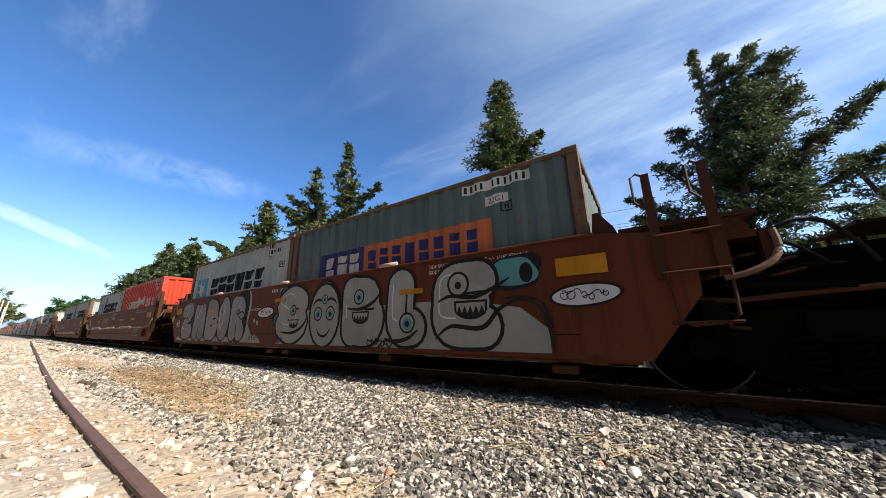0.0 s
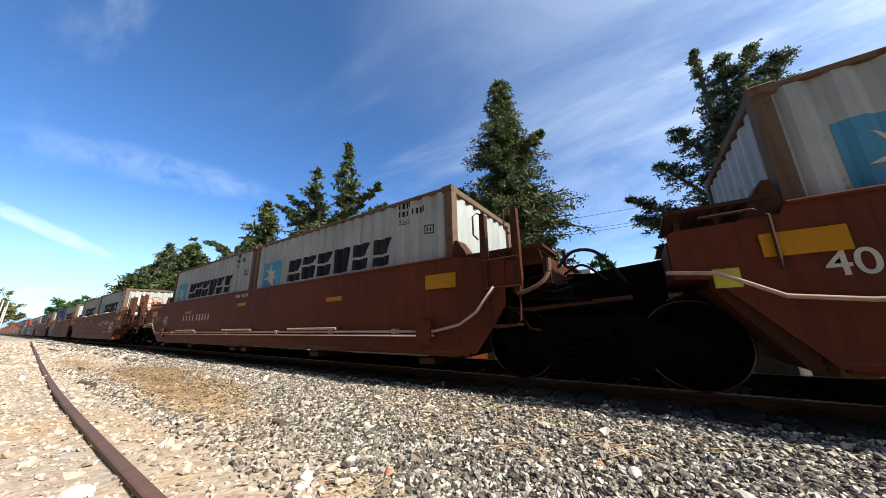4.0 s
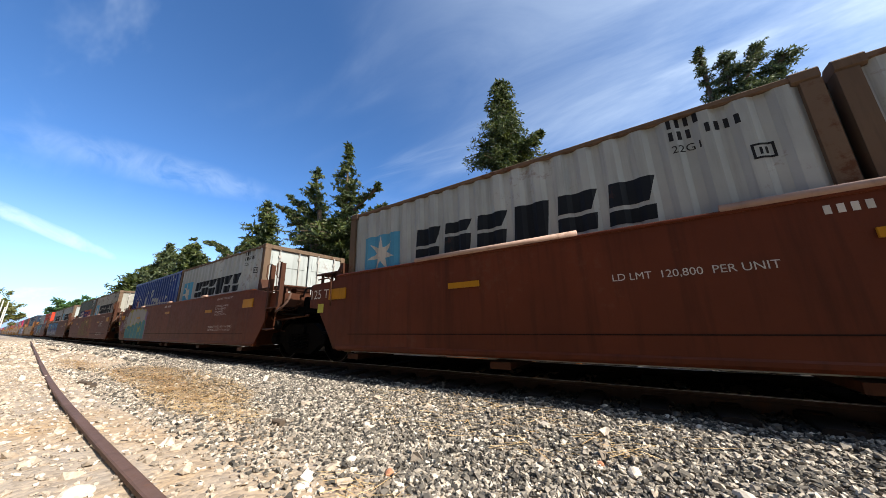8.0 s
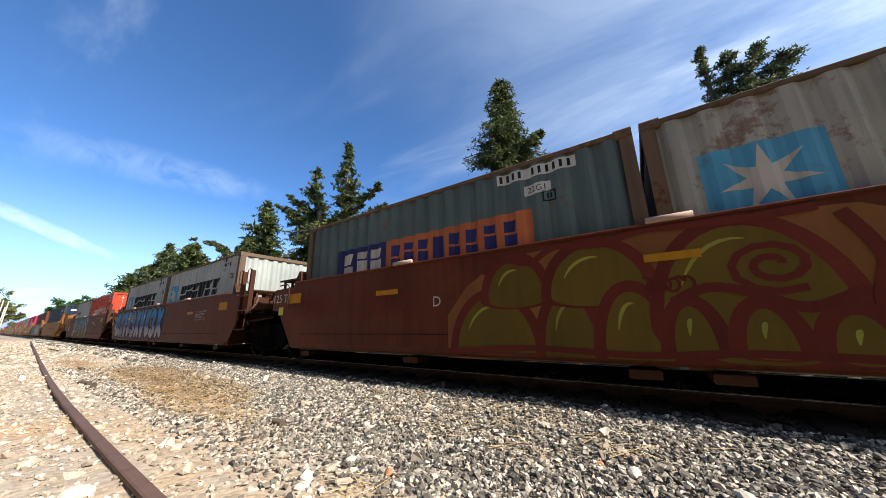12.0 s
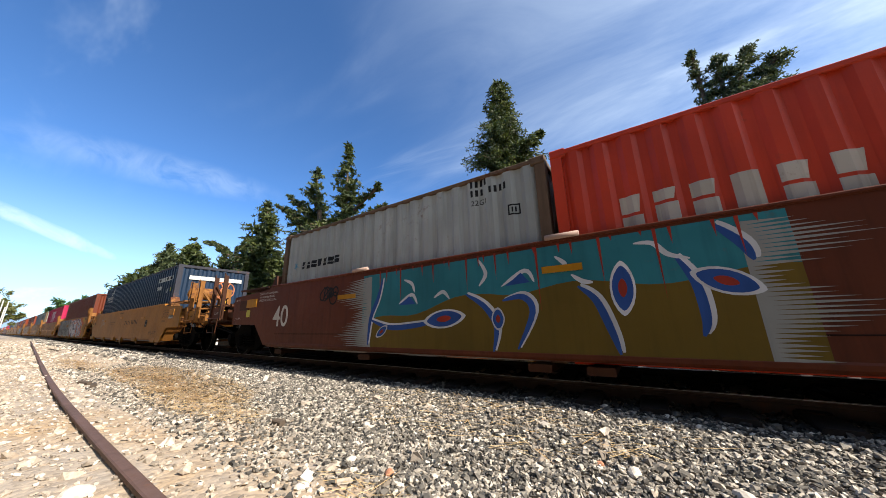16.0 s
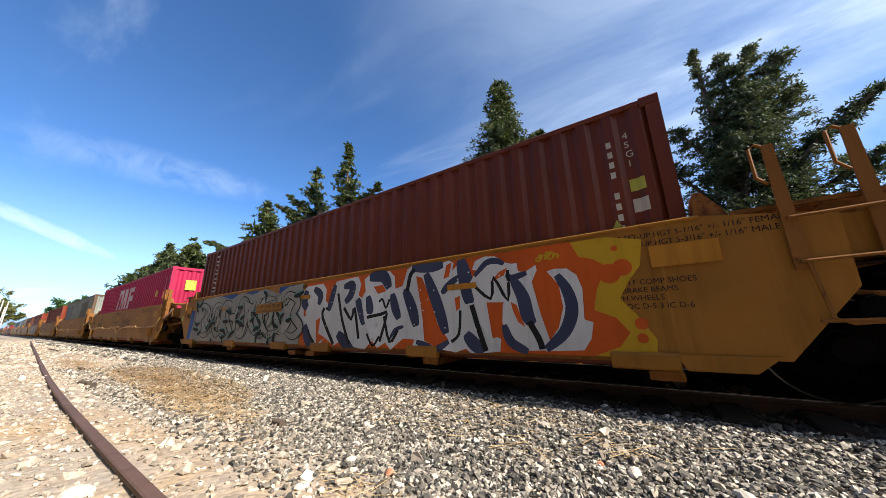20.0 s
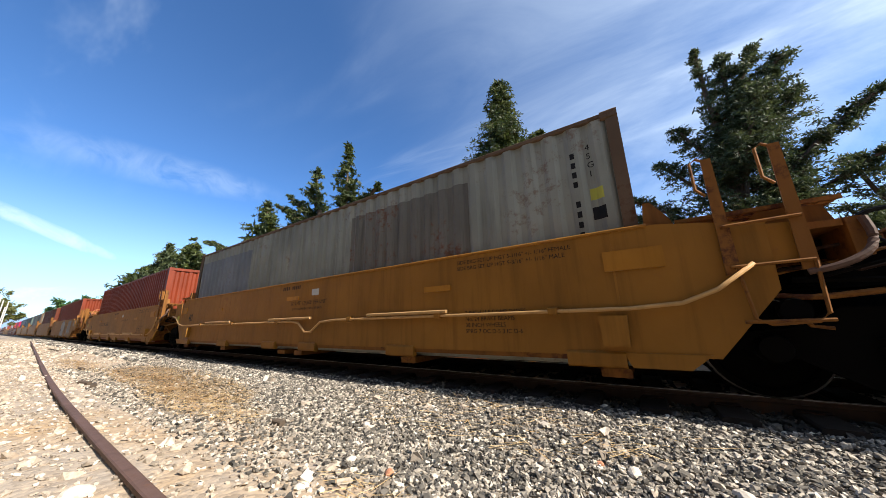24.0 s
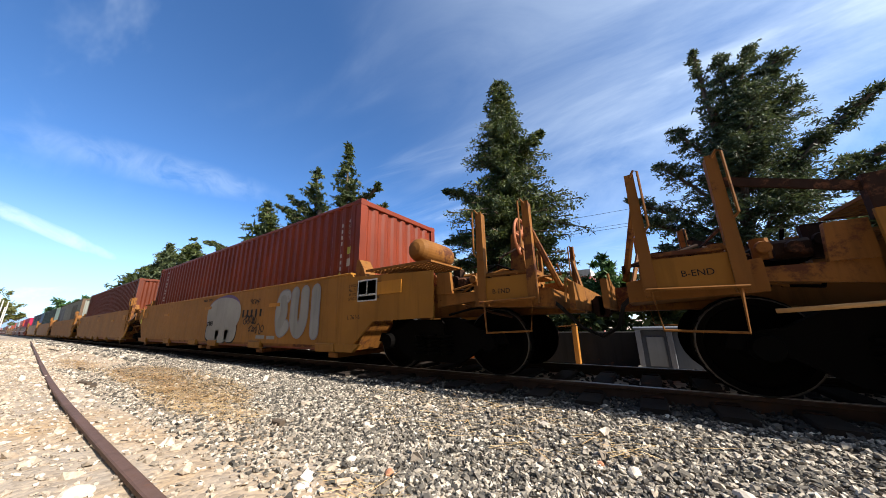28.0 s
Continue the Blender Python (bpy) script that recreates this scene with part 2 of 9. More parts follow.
def leaf_material(name, c0, c1, c2):
    m, nt, P, N, Lk = nodes_of(name)
    ge = N("ShaderNodeNewGeometry")
    tc = N("ShaderNodeTexCoord")
    n = N("ShaderNodeTexNoise"); n.inputs["Scale"].default_value = 1.3; n.inputs["Detail"].default_value = 5
    Lk(tc.outputs["Object"], n.inputs["Vector"])
    ad = N("ShaderNodeMath"); ad.operation = "MULTIPLY_ADD"; ad.inputs[1].default_value = 0.28
    Lk(ge.outputs["Random Per Island"], ad.inputs[0]); 
    hf = N("ShaderNodeMath"); hf.operation = "MULTIPLY"; hf.inputs[1].default_value = 0.72
    Lk(n.outputs["Fac"], hf.inputs[0]); Lk(hf.outputs[0], ad.inputs[2])
    r = ramp_of(N, [(0.15, c0), (0.5, c1), (0.85, c2)])
    Lk(ad.outputs[0], r.inputs["Fac"]); Lk(r.outputs[0], P.inputs["Base Color"])
    P.inputs["Roughness"].default_value = 0.6
    tr = N("ShaderNodeBsdfTranslucent"); Lk(r.outputs[0], tr.inputs["Color"])
    mx = N("ShaderNodeMixShader"); mx.inputs[0].default_value = 0.3
    out = nt.nodes["Material Output"]
    Lk(P.outputs[0], mx.inputs[1]); Lk(tr.outputs[0], mx.inputs[2]); Lk(mx.outputs[0], out.inputs["Surface"])
    return m


GROUND = ground_material()
BALLAST = stone_material("grey_ballast", [(0.0, (0.035, 0.032, 0.028)), (0.28, (0.115, 0.101, 0.083)), (0.6, (0.25, 0.216, 0.175)), (0.88, (0.46, 0.40, 0.325)), (1.0, (0.74, 0.67, 0.56))])
# near-black for the train's shade on the ballast, with some oil stain
OILY_SHADE = stone_material("oil_and_shade_dark_ballast", [(0.0, (0.012, 0.011, 0.010)), (0.6, (0.04, 0.036, 0.031)), (1.0, (0.10, 0.09, 0.078))])
PALEST = stone_material("pale_dusty_stone", [(0.0, (0.23, 0.185, 0.14)), (0.4, (0.40, 0.325, 0.25)), (0.8, (0.55, 0.455, 0.355)), (1.0, (0.70, 0.62, 0.52))])
STRAW = stone_material("dry_straw", [(0.0, (0.50, 0.30, 0.12)), (0.5, (0.72, 0.48, 0.22)), (1.0, (0.84, 0.64, 0.36))])
BRICKM = stone_material("broken_brick", [(0.0, (0.42, 0.16, 0.08)), (1.0, (0.5, 0.22, 0.12))])
CONIF = leaf_material("dark_conifer_foliage", (0.010, 0.018, 0.005), (0.046, 0.066, 0.013), (0.17, 0.185, 0.036))
CEDAR = leaf_material("grey_green_foliage", (0.016, 0.026, 0.010), (0.060, 0.080, 0.028), (0.16, 0.175, 0.064))
BROADL = leaf_material("olive_broadleaf", (0.06, 0.068, 0.014), (0.13, 0.135, 0.032), (0.21, 0.19, 0.055))
LUSH = leaf_material("lush_green_leaf", (0.02, 0.05, 0.012), (0.045, 0.10, 0.022), (0.08, 0.16, 0.04))
BARK = paint("rough_bark", (0.11, 0.075, 0.05), 0.1, 0.5, 0.9, (0.05, 0.035, 0.025))

# ---------- mesh helpers ----------
class Shape:
    """Collects solid pieces into one mesh."""

    def __init__(self):
        self.v, self.f = [], []

    def add(self, vs, fs):
        n = len(self.v)
        self.v += [tuple(p) for p in vs]
        self.f += [tuple(i + n for i in q) for q in fs]
        return self

    def box(self, x0, x1, y0, y1, z0, z1, bev=0.0):
        b = min(bev, (x1 - x0) * 0.4, (y1 - y0) * 0.4, (z1 - z0) * 0.4)
        if b <= 0:
            vs = [(x, y, z) for x in (x0, x1) for y in (y0, y1) for z in (z0, z1)]
            return self.add(vs, [(0, 1, 3, 2), (4, 6, 7, 5), (0, 4, 5, 1), (2, 3, 7, 6), (0, 2, 6, 4), (1, 5, 7, 3)])
        # chamfer along the long way: an octagonal bar in the two short ways
        d = [x1 - x0, y1 - y0, z1 - z0]
        ax = d.index(max(d))
        lo, hi = (x0, y0, z0), (x1, y1, z1)
        p, q = [i for i in range(3) if i != ax]
        ring = [(lo[p] + b, lo[q]), (hi[p] - b, lo[q]), (hi[p], lo[q] + b), (hi[p], hi[q] - b), (hi[p] - b, hi[q]), (lo[p] + b, hi[q]), (lo[p], hi[q] - b), (lo[p], lo[q] + b)]
        vs = []
        for e in (lo[ax], hi[ax]):
            for a, c in ring:
                t = [0, 0, 0]
                t[ax], t[p], t[q] = e, a, c
                vs.append(tuple(t))
        fs = [tuple(range(7, -1, -1)), tuple(range(8, 16))] + [(i, (i + 1) % 8, 8 + (i + 1) % 8, 8 + i) for i in range(8)]
        return self.add(vs, fs)

    def prism(self, poly, y0, y1):
        """A polygon of (x, z) points given thickness from y0 to y1."""
        n = len(poly)
        vs = [(x, y0, z) for x, z in poly] + [(x, y1, z) for x, z in poly]
        fs = [tuple(range(n)), tuple(range(2 * n - 1, n - 1, -1))] + [(i, i + n, (i + 1) % n + n, (i + 1) % n) for i in range(n)]
        return self.add(vs, fs)

    def tube(self, pts, r, n=8):
        pts = [Vector(p) for p in pts]
        vs, fs = [], []
        for i, p in enumerate(pts):
            d = (pts[min(i + 1, len(pts) - 1)] - pts[max(i - 1, 0)]).normalized()
            a = d.cross(Vector((0.31, 0.2, 0.93)) if abs(d.z) < 0.9 else Vector((1, 0.1, 0))).normalized()
            b = d.cross(a)
            vs += [p + a * (r * math.cos(2 * math.pi * k / n)) + b * (r * math.sin(2 * math.pi * k / n)) for k in range(n)]
        for i in range(len(pts) - 1):
            fs += [(i * n + k, i * n + (k + 1) % n, (i + 1) * n + (k + 1) % n, (i + 1) * n + k) for k in range(n)]
        fs += [tuple(range(n - 1, -1, -1)), tuple(range((len(pts) - 1) * n, len(pts) * n))]
        return self.add(vs, fs)

    def disc(self, c, prof, n=24):
        """A body turned about the y axis through c; prof: rows of (radius, y)."""
        vs, fs = [], []
        for r, y in prof:
            vs += [(c[0] + r * math.cos(2 * math.pi * k / n), c[1] + y, c[2] + r * math.sin(2 * math.pi * k / n)) for k in range(n)]
        for i in range(len(prof) - 1):
            fs += [(i * n + k, (i + 1) * n + k, (i + 1) * n + (k + 1) % n, i * n + (k + 1) % n) for k in range(n)]
        fs += [tuple(range(n)), tuple(range((len(prof) - 1) * n + n - 1, (len(prof) - 1) * n - 1, -1))]
        return self.add(vs, fs)

    def ring(self, c, prof, n=24):
        """As disc, closed on itself and open in the middle."""
        m = len(prof)
        vs = [(c[0] + r * math.cos(2 * math.pi * k / n), c[1] + y, c[2] + r * math.sin(2 * math.pi * k / n)) for r, y in prof for k in range(n)]
        return self.add(vs, [(i * n + k, (i + 1) % m * n + k, (i + 1) % m * n + (k + 1) % n, i * n + (k + 1) % n) for i in range(m) for k in range(n)])

    def mesh(self, name, smooth=False):
        me = bpy.data.meshes.new(name)
        me.from_pydata(self.v, [], self.f)
        bm = bmesh.new()
        bm.from_mesh(me)
        bmesh.ops.recalc_face_normals(bm, faces=bm.faces)
        bm.to_mesh(me)
        bm.free()
        if smooth:
            me.shade_smooth()
        return me


def part(name, shape, material, parent=None, label="", smooth=False, at=None):
    """Links a shape (or a mesh that parts share) as one object; the material sits on the object."""
    me = shape.mesh(name, smooth) if isinstance(shape, Shape) else shape
    if not me.materials:
        me.materials.append(None)
    ob = new(name, me)
    ob.material_slots[0].link = "OBJECT"
    ob.material_slots[0].material = material
    if parent:
        ob.parent = parent
    if at:
        ob.matrix_basis = at
    if label:
        ob["label"] = label
    return ob


CACHE = {}


def shared(key, make):
    if key not in CACHE:
        CACHE[key] = make()
    return CACHE[key]


def text_mesh(words, size, align="LEFT", bold=0.0):
    def make():
        cu = bpy.data.curves.new("lettering", "FONT")
        cu.body, cu.size, cu.align_x, cu.resolution_u = words, size, align, 3 if size < 0.25 else 10
        cu.offset = bold
        ob = bpy.data.objects.new("lettering", cu)
        me = bpy.data.meshes.new_from_object(ob)
        me.name = "lettering"
        me.materials.clear()
        bpy.data.objects.remove(ob)
        bpy.data.curves.remove(cu)
        return me
    return shared(("text", words, size, align, bold), make)


def poly_mesh(name, polys, climb=0.0):
    """Flat shapes in the x-z plane, facing -y; each lies a hair above the one before."""
    s = Shape()
    for i, p in enumerate(polys):
        s.add([(x, -climb * i, z) for x, z in p], [tuple(range(len(p)))])
    me = s.mesh(name)
    bm = bmesh.new()
    bm.from_mesh(me)
    bmesh.ops.remove_doubles(bm, verts=bm.verts, dist=0.0008)
    bm.to_mesh(me)
    bm.free()
    return me


# ---------- ground ----------
TRACK_Y = 4.763


def ground_z(x, y):
    """Track bed: a ballast bank with a shoulder, then the trodden strip with the old siding."""
    d = abs(y - TRACK_Y)
    bank = -0.15 - 0.19 * min(1.0, max(0.0, d - 1.45) / 1.5) ** 1.1
    if y < 2.1:
        bank = max(bank, -0.34 + 0.12 * min(1.0, max(0.0, (2.1 - y) / 1.2)))
    rough = 0.035 * noise.noise((x * 0.6, y * 0.6, 0.0)) + 0.015 * noise.noise((x * 2.3, y * 2.3, 4.0))
    far = max(0.0, math.hypot(x, y) - 60)
    return bank + rough * (1.0 if d > 1.3 else 0.4) - min(far * 0.001, 0.3)


def build_ground():
    xs = [-1500, -900, -500, -300, -200, -140] + [-100 + 4 * i for i in range(18)] + [-30 + 0.75 * i for i in range(24)] + [-12 + 0.2 * i for i in range(95)] + [7, 9, 12, 16, 22, 30, 45, 70, 120, 300, 900, 1500]
    ys = [-1500, -900, -400, -150, -60, -30, -16, -9, -5, -3] + [-2 + 0.2 * i for i in range(40)] + [6 + 0.5 * i for i in range(12)] + [13, 16, 20, 26, 35, 50, 80, 150, 400, 900, 1500]
    s = Shape()
    nx = len(xs)
    s.v = [(x, y, ground_z(x, y)) for y in ys for x in xs]
    s.f = [(j * nx + i, j * nx + i + 1, (j + 1) * nx + i + 1, (j + 1) * nx + i) for j in range(len(ys) - 1) for i in range(nx - 1)]
    g = part("ground", s, GROUND, smooth=True)
    tagged(g, "dusty pale gravel ground with a grey ballast bank", "ground", kind="structure")


def stone_field(name, count, box_, size, material, label, seed, where=None, lift=0.25, flat=0.55, grow=0.0):
    """Many broken stones, each an uneven angular eight-cornered lump, in one mesh."""
    rng = np.random.default_rng(seed)
    x = rng.uniform(box_[0], box_[1], count); y = rng.uniform(box_[2], box_[3], count)
    if where:
        keep = np.array([where(a, b, rng.uniform()) for a, b in zip(x, y)])
        x, y = x[keep], y[keep]
    n = len(x)
    z = np.array([ground_z(a, b) for a, b in zip(x, y)])
    base = np.array([(1, 0.1, -0.7), (0.0, 1.0, -0.7), (-1, 0.0, -0.7), (0.1, -1.0, -0.7), (0.72, 0.66, 0.55), (-0.66, 0.70, 0.7), (-0.70, -0.62, 0.5), (0.62, -0.70, 0.75)])
    tri = np.array([(0, 1, 4), (1, 2, 5), (2, 3, 6), (3, 0, 7), (4, 1, 5), (5, 2, 6), (6, 3, 7), (7, 0, 4), (4, 5, 6), (4, 6, 7)])
    sz = size * np.exp(rng.normal(0, 0.24, n)) * 0.5 * (1 + grow * np.clip(-x - 4, 0, 60) / 10)
    p = base[None] * (1 + rng.uniform(-0.55, 0.55, (n, 8, 3)))
    p[..., 2] *= rng.uniform(flat * 0.7, flat * 1.5, (n, 1))
    p[..., 1] *= rng.uniform(0.4, 0.95, (n, 1))
    a, t1, t2 = rng.uniform(0, 6.28, n), rng.normal(0, 0.3, n), rng.normal(0, 0.3, n)
    ca, sa = np.cos(a)[:, None], np.sin(a)[:, None]
    c1, s1 = np.cos(t1)[:, None], np.sin(t1)[:, None]
    px, py, pz = p[..., 0], p[..., 1], p[..., 2]
    py, pz = py * c1 - pz * s1, py * s1 + pz * c1
    c1, s1 = np.cos(t2)[:, None], np.sin(t2)[:, None]
    px, pz = px * c1 - pz * s1, px * s1 + pz * c1
    px, py = px * ca - py * sa, px * sa + py * ca
    q = np.stack([px, py, pz], -1) * sz[:, None, None]
    q += np.stack([x, y, z + sz * lift * rng.uniform(0.2, 2.2, n)], -1)[:, None, :]
    vs = q.reshape(-1, 3)
    fs = (tri[None] + 8 * np.arange(n)[:, None, None]).reshape(-1, 3)
    me = bpy.data.meshes.new(name)
    me.vertices.add(len(vs)); me.vertices.foreach_set("co", vs.ravel())
    me.loops.add(fs.size); me.loops.foreach_set("vertex_index", fs.ravel().astype(np.int32))
    me.polygons.add(len(fs)); me.polygons.foreach_set("loop_start", np.arange(0, fs.size, 3, dtype=np.int32))
    me.update(calc_edges=True); me.validate(); me.shade_flat()
    ob = part(name, me, material)
    tagged(ob, label, "gravel", kind="stuff")
    return ob


# ---------- track ----------
def rail_profile(s, y, x0, x1, top, step=None, bend=None):
    prof = [(-0.065, -0.17), (0.065, -0.17), (0.065, -0.158), (0.012, -0.142), (0.012, -0.042), (0.035, -0.034), (0.036, -0.006), (0.026, 0.0), (-0.026, 0.0), (-0.036, -0.006), (-0.035, -0.034), (-0.012, -0.042), (-0.012, -0.142), (-0.065, -0.158)]
    xs = np.linspace(x0, x1, step or 2)
    n = len(prof)
    vs = [(x, y + dy + (bend(x) if bend else 0), top + dz) for x in xs for dy, dz in prof]
    fs = [(i * n + k, i * n + (k + 1) % n, (i + 1) * n + (k + 1) % n, (i + 1) * n + k) for i in range(len(xs) - 1) for k in range(n)]
    fs += [tuple(range(n)), tuple(range(len(vs) - 1, len(vs) - n - 1, -1))]
    s.add(vs, fs)


def build_track():
    RAILM = paint("brown_rail_steel", (0.09, 0.055, 0.04), 0.4, 0.3, 0.55, (0.14, 0.06, 0.03), metal=0.3)
    HEAD = paint("bright_rail_head", (0.5, 0.48, 0.46), 0.05, 0.3, 0.25, metal=0.95)
    TIE = paint("near_black_sleeper_wood", (0.028, 0.021, 0.017), 0.2, 0.5, 0.85)
    for y in (TRACK_Y - 0.7525, TRACK_Y + 0.7525):
        r = part("rail", (lambda s: (rail_profile(s, y, -400, 60, -0.004), s)[1])(Shape()), RAILM)
        tagged(r, "brown steel running rail spiked to wooden sleepers", "rail", "main track rails", "structure")
        part("rail_head", Shape().box(-400, 60, y - 0.024, y + 0.024, -0.0035, 0.0), HEAD, r, "bright worn running surface")
    tie = Shape().box(-0.115, 0.115, -1.29, 1.29, -0.29, -0.085, 0.015).mesh("sleeper")
    plate = Shape().box(-0.09, 0.09, -0.13, 0.13, -0.085, -0.165 + 0.09).mesh("tie_plate")
    for i in range(120):
        x = 6 - 0.55 * i
        t = part("sleeper", tie, TIE, at=pose(x, TRACK_Y, 0, 0, 0, random.uniform(-0.8, 0.8)))
        tagged(t, "dark weathered wooden sleeper bedded in ballast", "sleeper", "main track sleepers")
        if i < 60:
            for y in (-0.7525, 0.7525):
                part("tie_plate", plate, RUSTY, t, at=pose(0, y, 0))
    # the disused siding in front
    s = Shape()
    rail_profile(s, 0.655, -72, 16.0, -0.16, 89, lambda x: 0.084 * math.log(1 + math.exp(min(40.0, (-x - 6) / 2))))
    OLD = paint("dull_rusted_rail", (0.12, 0.07, 0.055), 0.3, 0.4, 0.6, (0.16, 0.075, 0.045))
    tagged(part("siding_rail", s, OLD), "rust-brown disused siding rail sunk in pale gravel", "rail", kind="structure")


build_ground()
build_track()

# ---------- containers ----------
PITCH_C, DEPTH_C = 0.278, 0.036


def wave(x):
    """How far a corrugated wall steps back at x along it."""
    u = (x % PITCH_C) / PITCH_C
    if u < 0.32:
        return 0.0
    if u < 0.52:
        return DEPTH_C * (u - 0.32) / 0.20
    if u < 0.80:
        return DEPTH_C
    return DEPTH_C * (1 - (u - 0.80) / 0.20)


def wave_breaks(a, b):
    out = []
    k = math.floor(a / PITCH_C)
    while k * PITCH_C < b + PITCH_C:
        for u in (0.0, 0.32, 0.52, 0.80):
            x = (k + u) * PITCH_C
            if a + 1e-4 < x < b - 1e-4:
                out.append(x)
        k += 1
    return out


CW2 = 1.219  # half width of a container
OUT_SKIN = 0.012  # the corrugated skin lies this far inside the corner posts


def side_skin(L, H):
    xs = [-L + 0.12] + wave_breaks(-L + 0.12, -0.12) + [-0.12]
    s = Shape()
    n = len(xs)
    z0, z1 = 0.15, H - 0.07
    rows = [(x, -CW2 + OUT_SKIN + wave(x)) for x in xs]
    vs = [(x, y, z0) for x, y in rows] + [(x, y, z1) for x, y in rows] + [(x, y + 0.004, z0) for x, y in rows] + [(x, y + 0.004, z1) for x, y in rows]
    fs = [(i, i + 1, n + i + 1, n + i) for i in range(n - 1)] + [(2 * n + i + 1, 2 * n + i, 3 * n + i, 3 * n + i + 1) for i in range(n - 1)]
    return s.add(vs, fs).mesh("side_panel")


def end_skin(H):
    """Corrugated end wall at x = 0, facing +x."""
    a, b = -CW2 + 0.12, CW2 - 0.12
    ys = [a] + [y for y in wave_breaks(a, b)] + [b]
    n = len(ys)
    z0, z1 = 0.16, H - 0.10
    vs = [(-0.03 - wave(y), y, z0) for y in ys] + [(-0.03 - wave(y), y, z1) for y in ys]
    fs = [(i, i + 1, n + i + 1, n + i) for i in range(n - 1)]
    return Shape().add(vs, fs).mesh("end_panel")


def container(name_label, L, H, mats, doors=False, group="containers on the train"):
    """A freight container, its leading end at x = 0, its floor at z = 0."""
    skin, post, roofm = mats
    c = new("shipping_container")
    tagged(c, name_label, "container", group)
    k = (L, H)
    sk = shared(("side",) + k, lambda: side_skin(L, H))
    part("side_panel", sk, skin, c)
    part("side_panel", sk, skin, c, at=pose(-L, 0, 0, 0, 0, 180))
    en = shared(("end", H), lambda: end_skin(H))
    part("end_panel", en, skin, c, at=pose(-L, 0, 0, 0, 0, 180))
    if not doors:
        part("end_panel", en, skin, c)
    else:
        leaf = shared(("leaf", H), lambda: Shape().box(-0.06, -0.02, 0.01, CW2 - 0.13, 0.17, H - 0.12).box(-0.02, -0.008, 0.10, CW2 - 0.22, 0.35, 0.42 * H).box(-0.02, -0.008, 0.10, CW2 - 0.22, 0.48 * H, 0.72 * H).box(-0.02, -0.008, 0.10, CW2 - 0.22, 0.78 * H, H - 0.2).mesh("door"))
        bar = shared(("bar", H), lambda: Shape().tube([(0.018, 0, 0.12), (0.018, 0, H - 0.09)], 0.017, 8).box(0.0, 0.035, -0.04, 0.04, 0.9, 0.97).box(0.0, 0.035, -0.04, 0.04, H - 0.32, H - 0.26).mesh("locking_bar"))
        for sgn in (0, 180):
            d = part("door", leaf, skin, c, at=pose(-0.04 if sgn else 0, 0, 0) @ (pose(0, 0, 0) if sgn == 0 else Matrix.Diagonal((1, -1, 1, 1))))
            for y in (0.28, 0.82):
                part("locking_bar", bar, GALV, d, at=pose(0, y, 0))
    roof = shared(("roof",) + k, lambda: Shape().box(-L + 0.1, -0.1, -CW2 + 0.03, CW2 - 0.03, H - 0.035, H - 0.02).mesh("roof"))
    part("roof", roof, roofm, c)
    pst = shared(("post", H), lambda: Shape().prism([(0, 0.118), (-0.13, 0.118), (-0.13, H - 0.118), (0, H - 0.118)], -CW2, -CW2 + 0.06).prism([(0, 0.118), (-0.05, 0.118), (-0.05, H - 0.118), (0, H - 0.118)], -CW2 + 0.06, -CW2 + 0.15).mesh("corner_post"))
    cas = shared("casting", lambda: Shape().box(-0.178, 0.0, -CW2 - 0.004, -CW2 + 0.158, 0.0, 0.118, 0.02).box(-0.13, -0.05, -CW2 - 0.005, -CW2 - 0.004, 0.035, 0.083).mesh("corner_casting"))
    flip = Matrix.Diagonal((1, -1, 1, 1))
    for e in (0, 1):
        for m in (Matrix.Identity(4), flip):
            base = (pose(-L, 0, 0) @ Matrix.Diagonal((-1, 1, 1, 1)) if e else Matrix.Identity(4)) @ m
            part("corner_post", pst, post, c, at=base)
            part("corner_casting", cas, post, c, at=base)
            part("corner_casting", cas, post, c, at=base @ pose(0, 0, H - 0.115))
    rail = shared(("rails", L), lambda: Shape().box(-L + 0.178, -0.178, -CW2 + 0.002, -CW2 + 0.06, 0, 0.06, 0.01).mesh("top_rail"))
    brail = shared(("brail", L), lambda: Shape().box(-L + 0.178, -0.178, -CW2 + 0.002, -CW2 + 0.05, 0, 0.15, 0.01).mesh("bottom_rail"))
    for m in (Matrix.Identity(4), flip):
        part("top_rail", rail, post, c, at=m @ pose(0, 0, H - 0.08))
        part("bottom_rail", brail, skin, c, at=m @ pose(0, 0, 0.01))
    hdr = shared("header", lambda: Shape().box(-0.07, -0.002, -CW2 + 0.158, CW2 - 0.158, 0, 0.11, 0.012).mesh("end_header"))
    for m in (Matrix.Identity(4), pose(-L, 0, 0, 0, 0, 180)):
        part("end_header", hdr, post, c, at=m @ pose(0, 0, H - 0.115))
        part("end_header", hdr, post, c, at=m @ pose(0, 0, 0.03))
    fl = shared(("floor", L), lambda: Shape().box(-L + 0.1, -0.1, -CW2 + 0.06, CW2 - 0.06, 0.10, 0.14).mesh("underfloor"))
    part("underfloor", fl, BLACKST, c)
    return c


def decal_mesh(key, polys, x_at, z_at):
    """Painted shapes laid over the corrugations of a side wall. polys in (x, z) from a lower left corner at (x_at, z_at)."""
    def make():
        s = Shape()
        for p in polys:
            s.add([(x + x_at, 0, z + z_at) for x, z in p], [tuple(range(len(p)))])
        me = s.mesh("marking")
        return drape(me)
    return shared(("decal", key, round(x_at, 3), round(z_at, 3)), make)


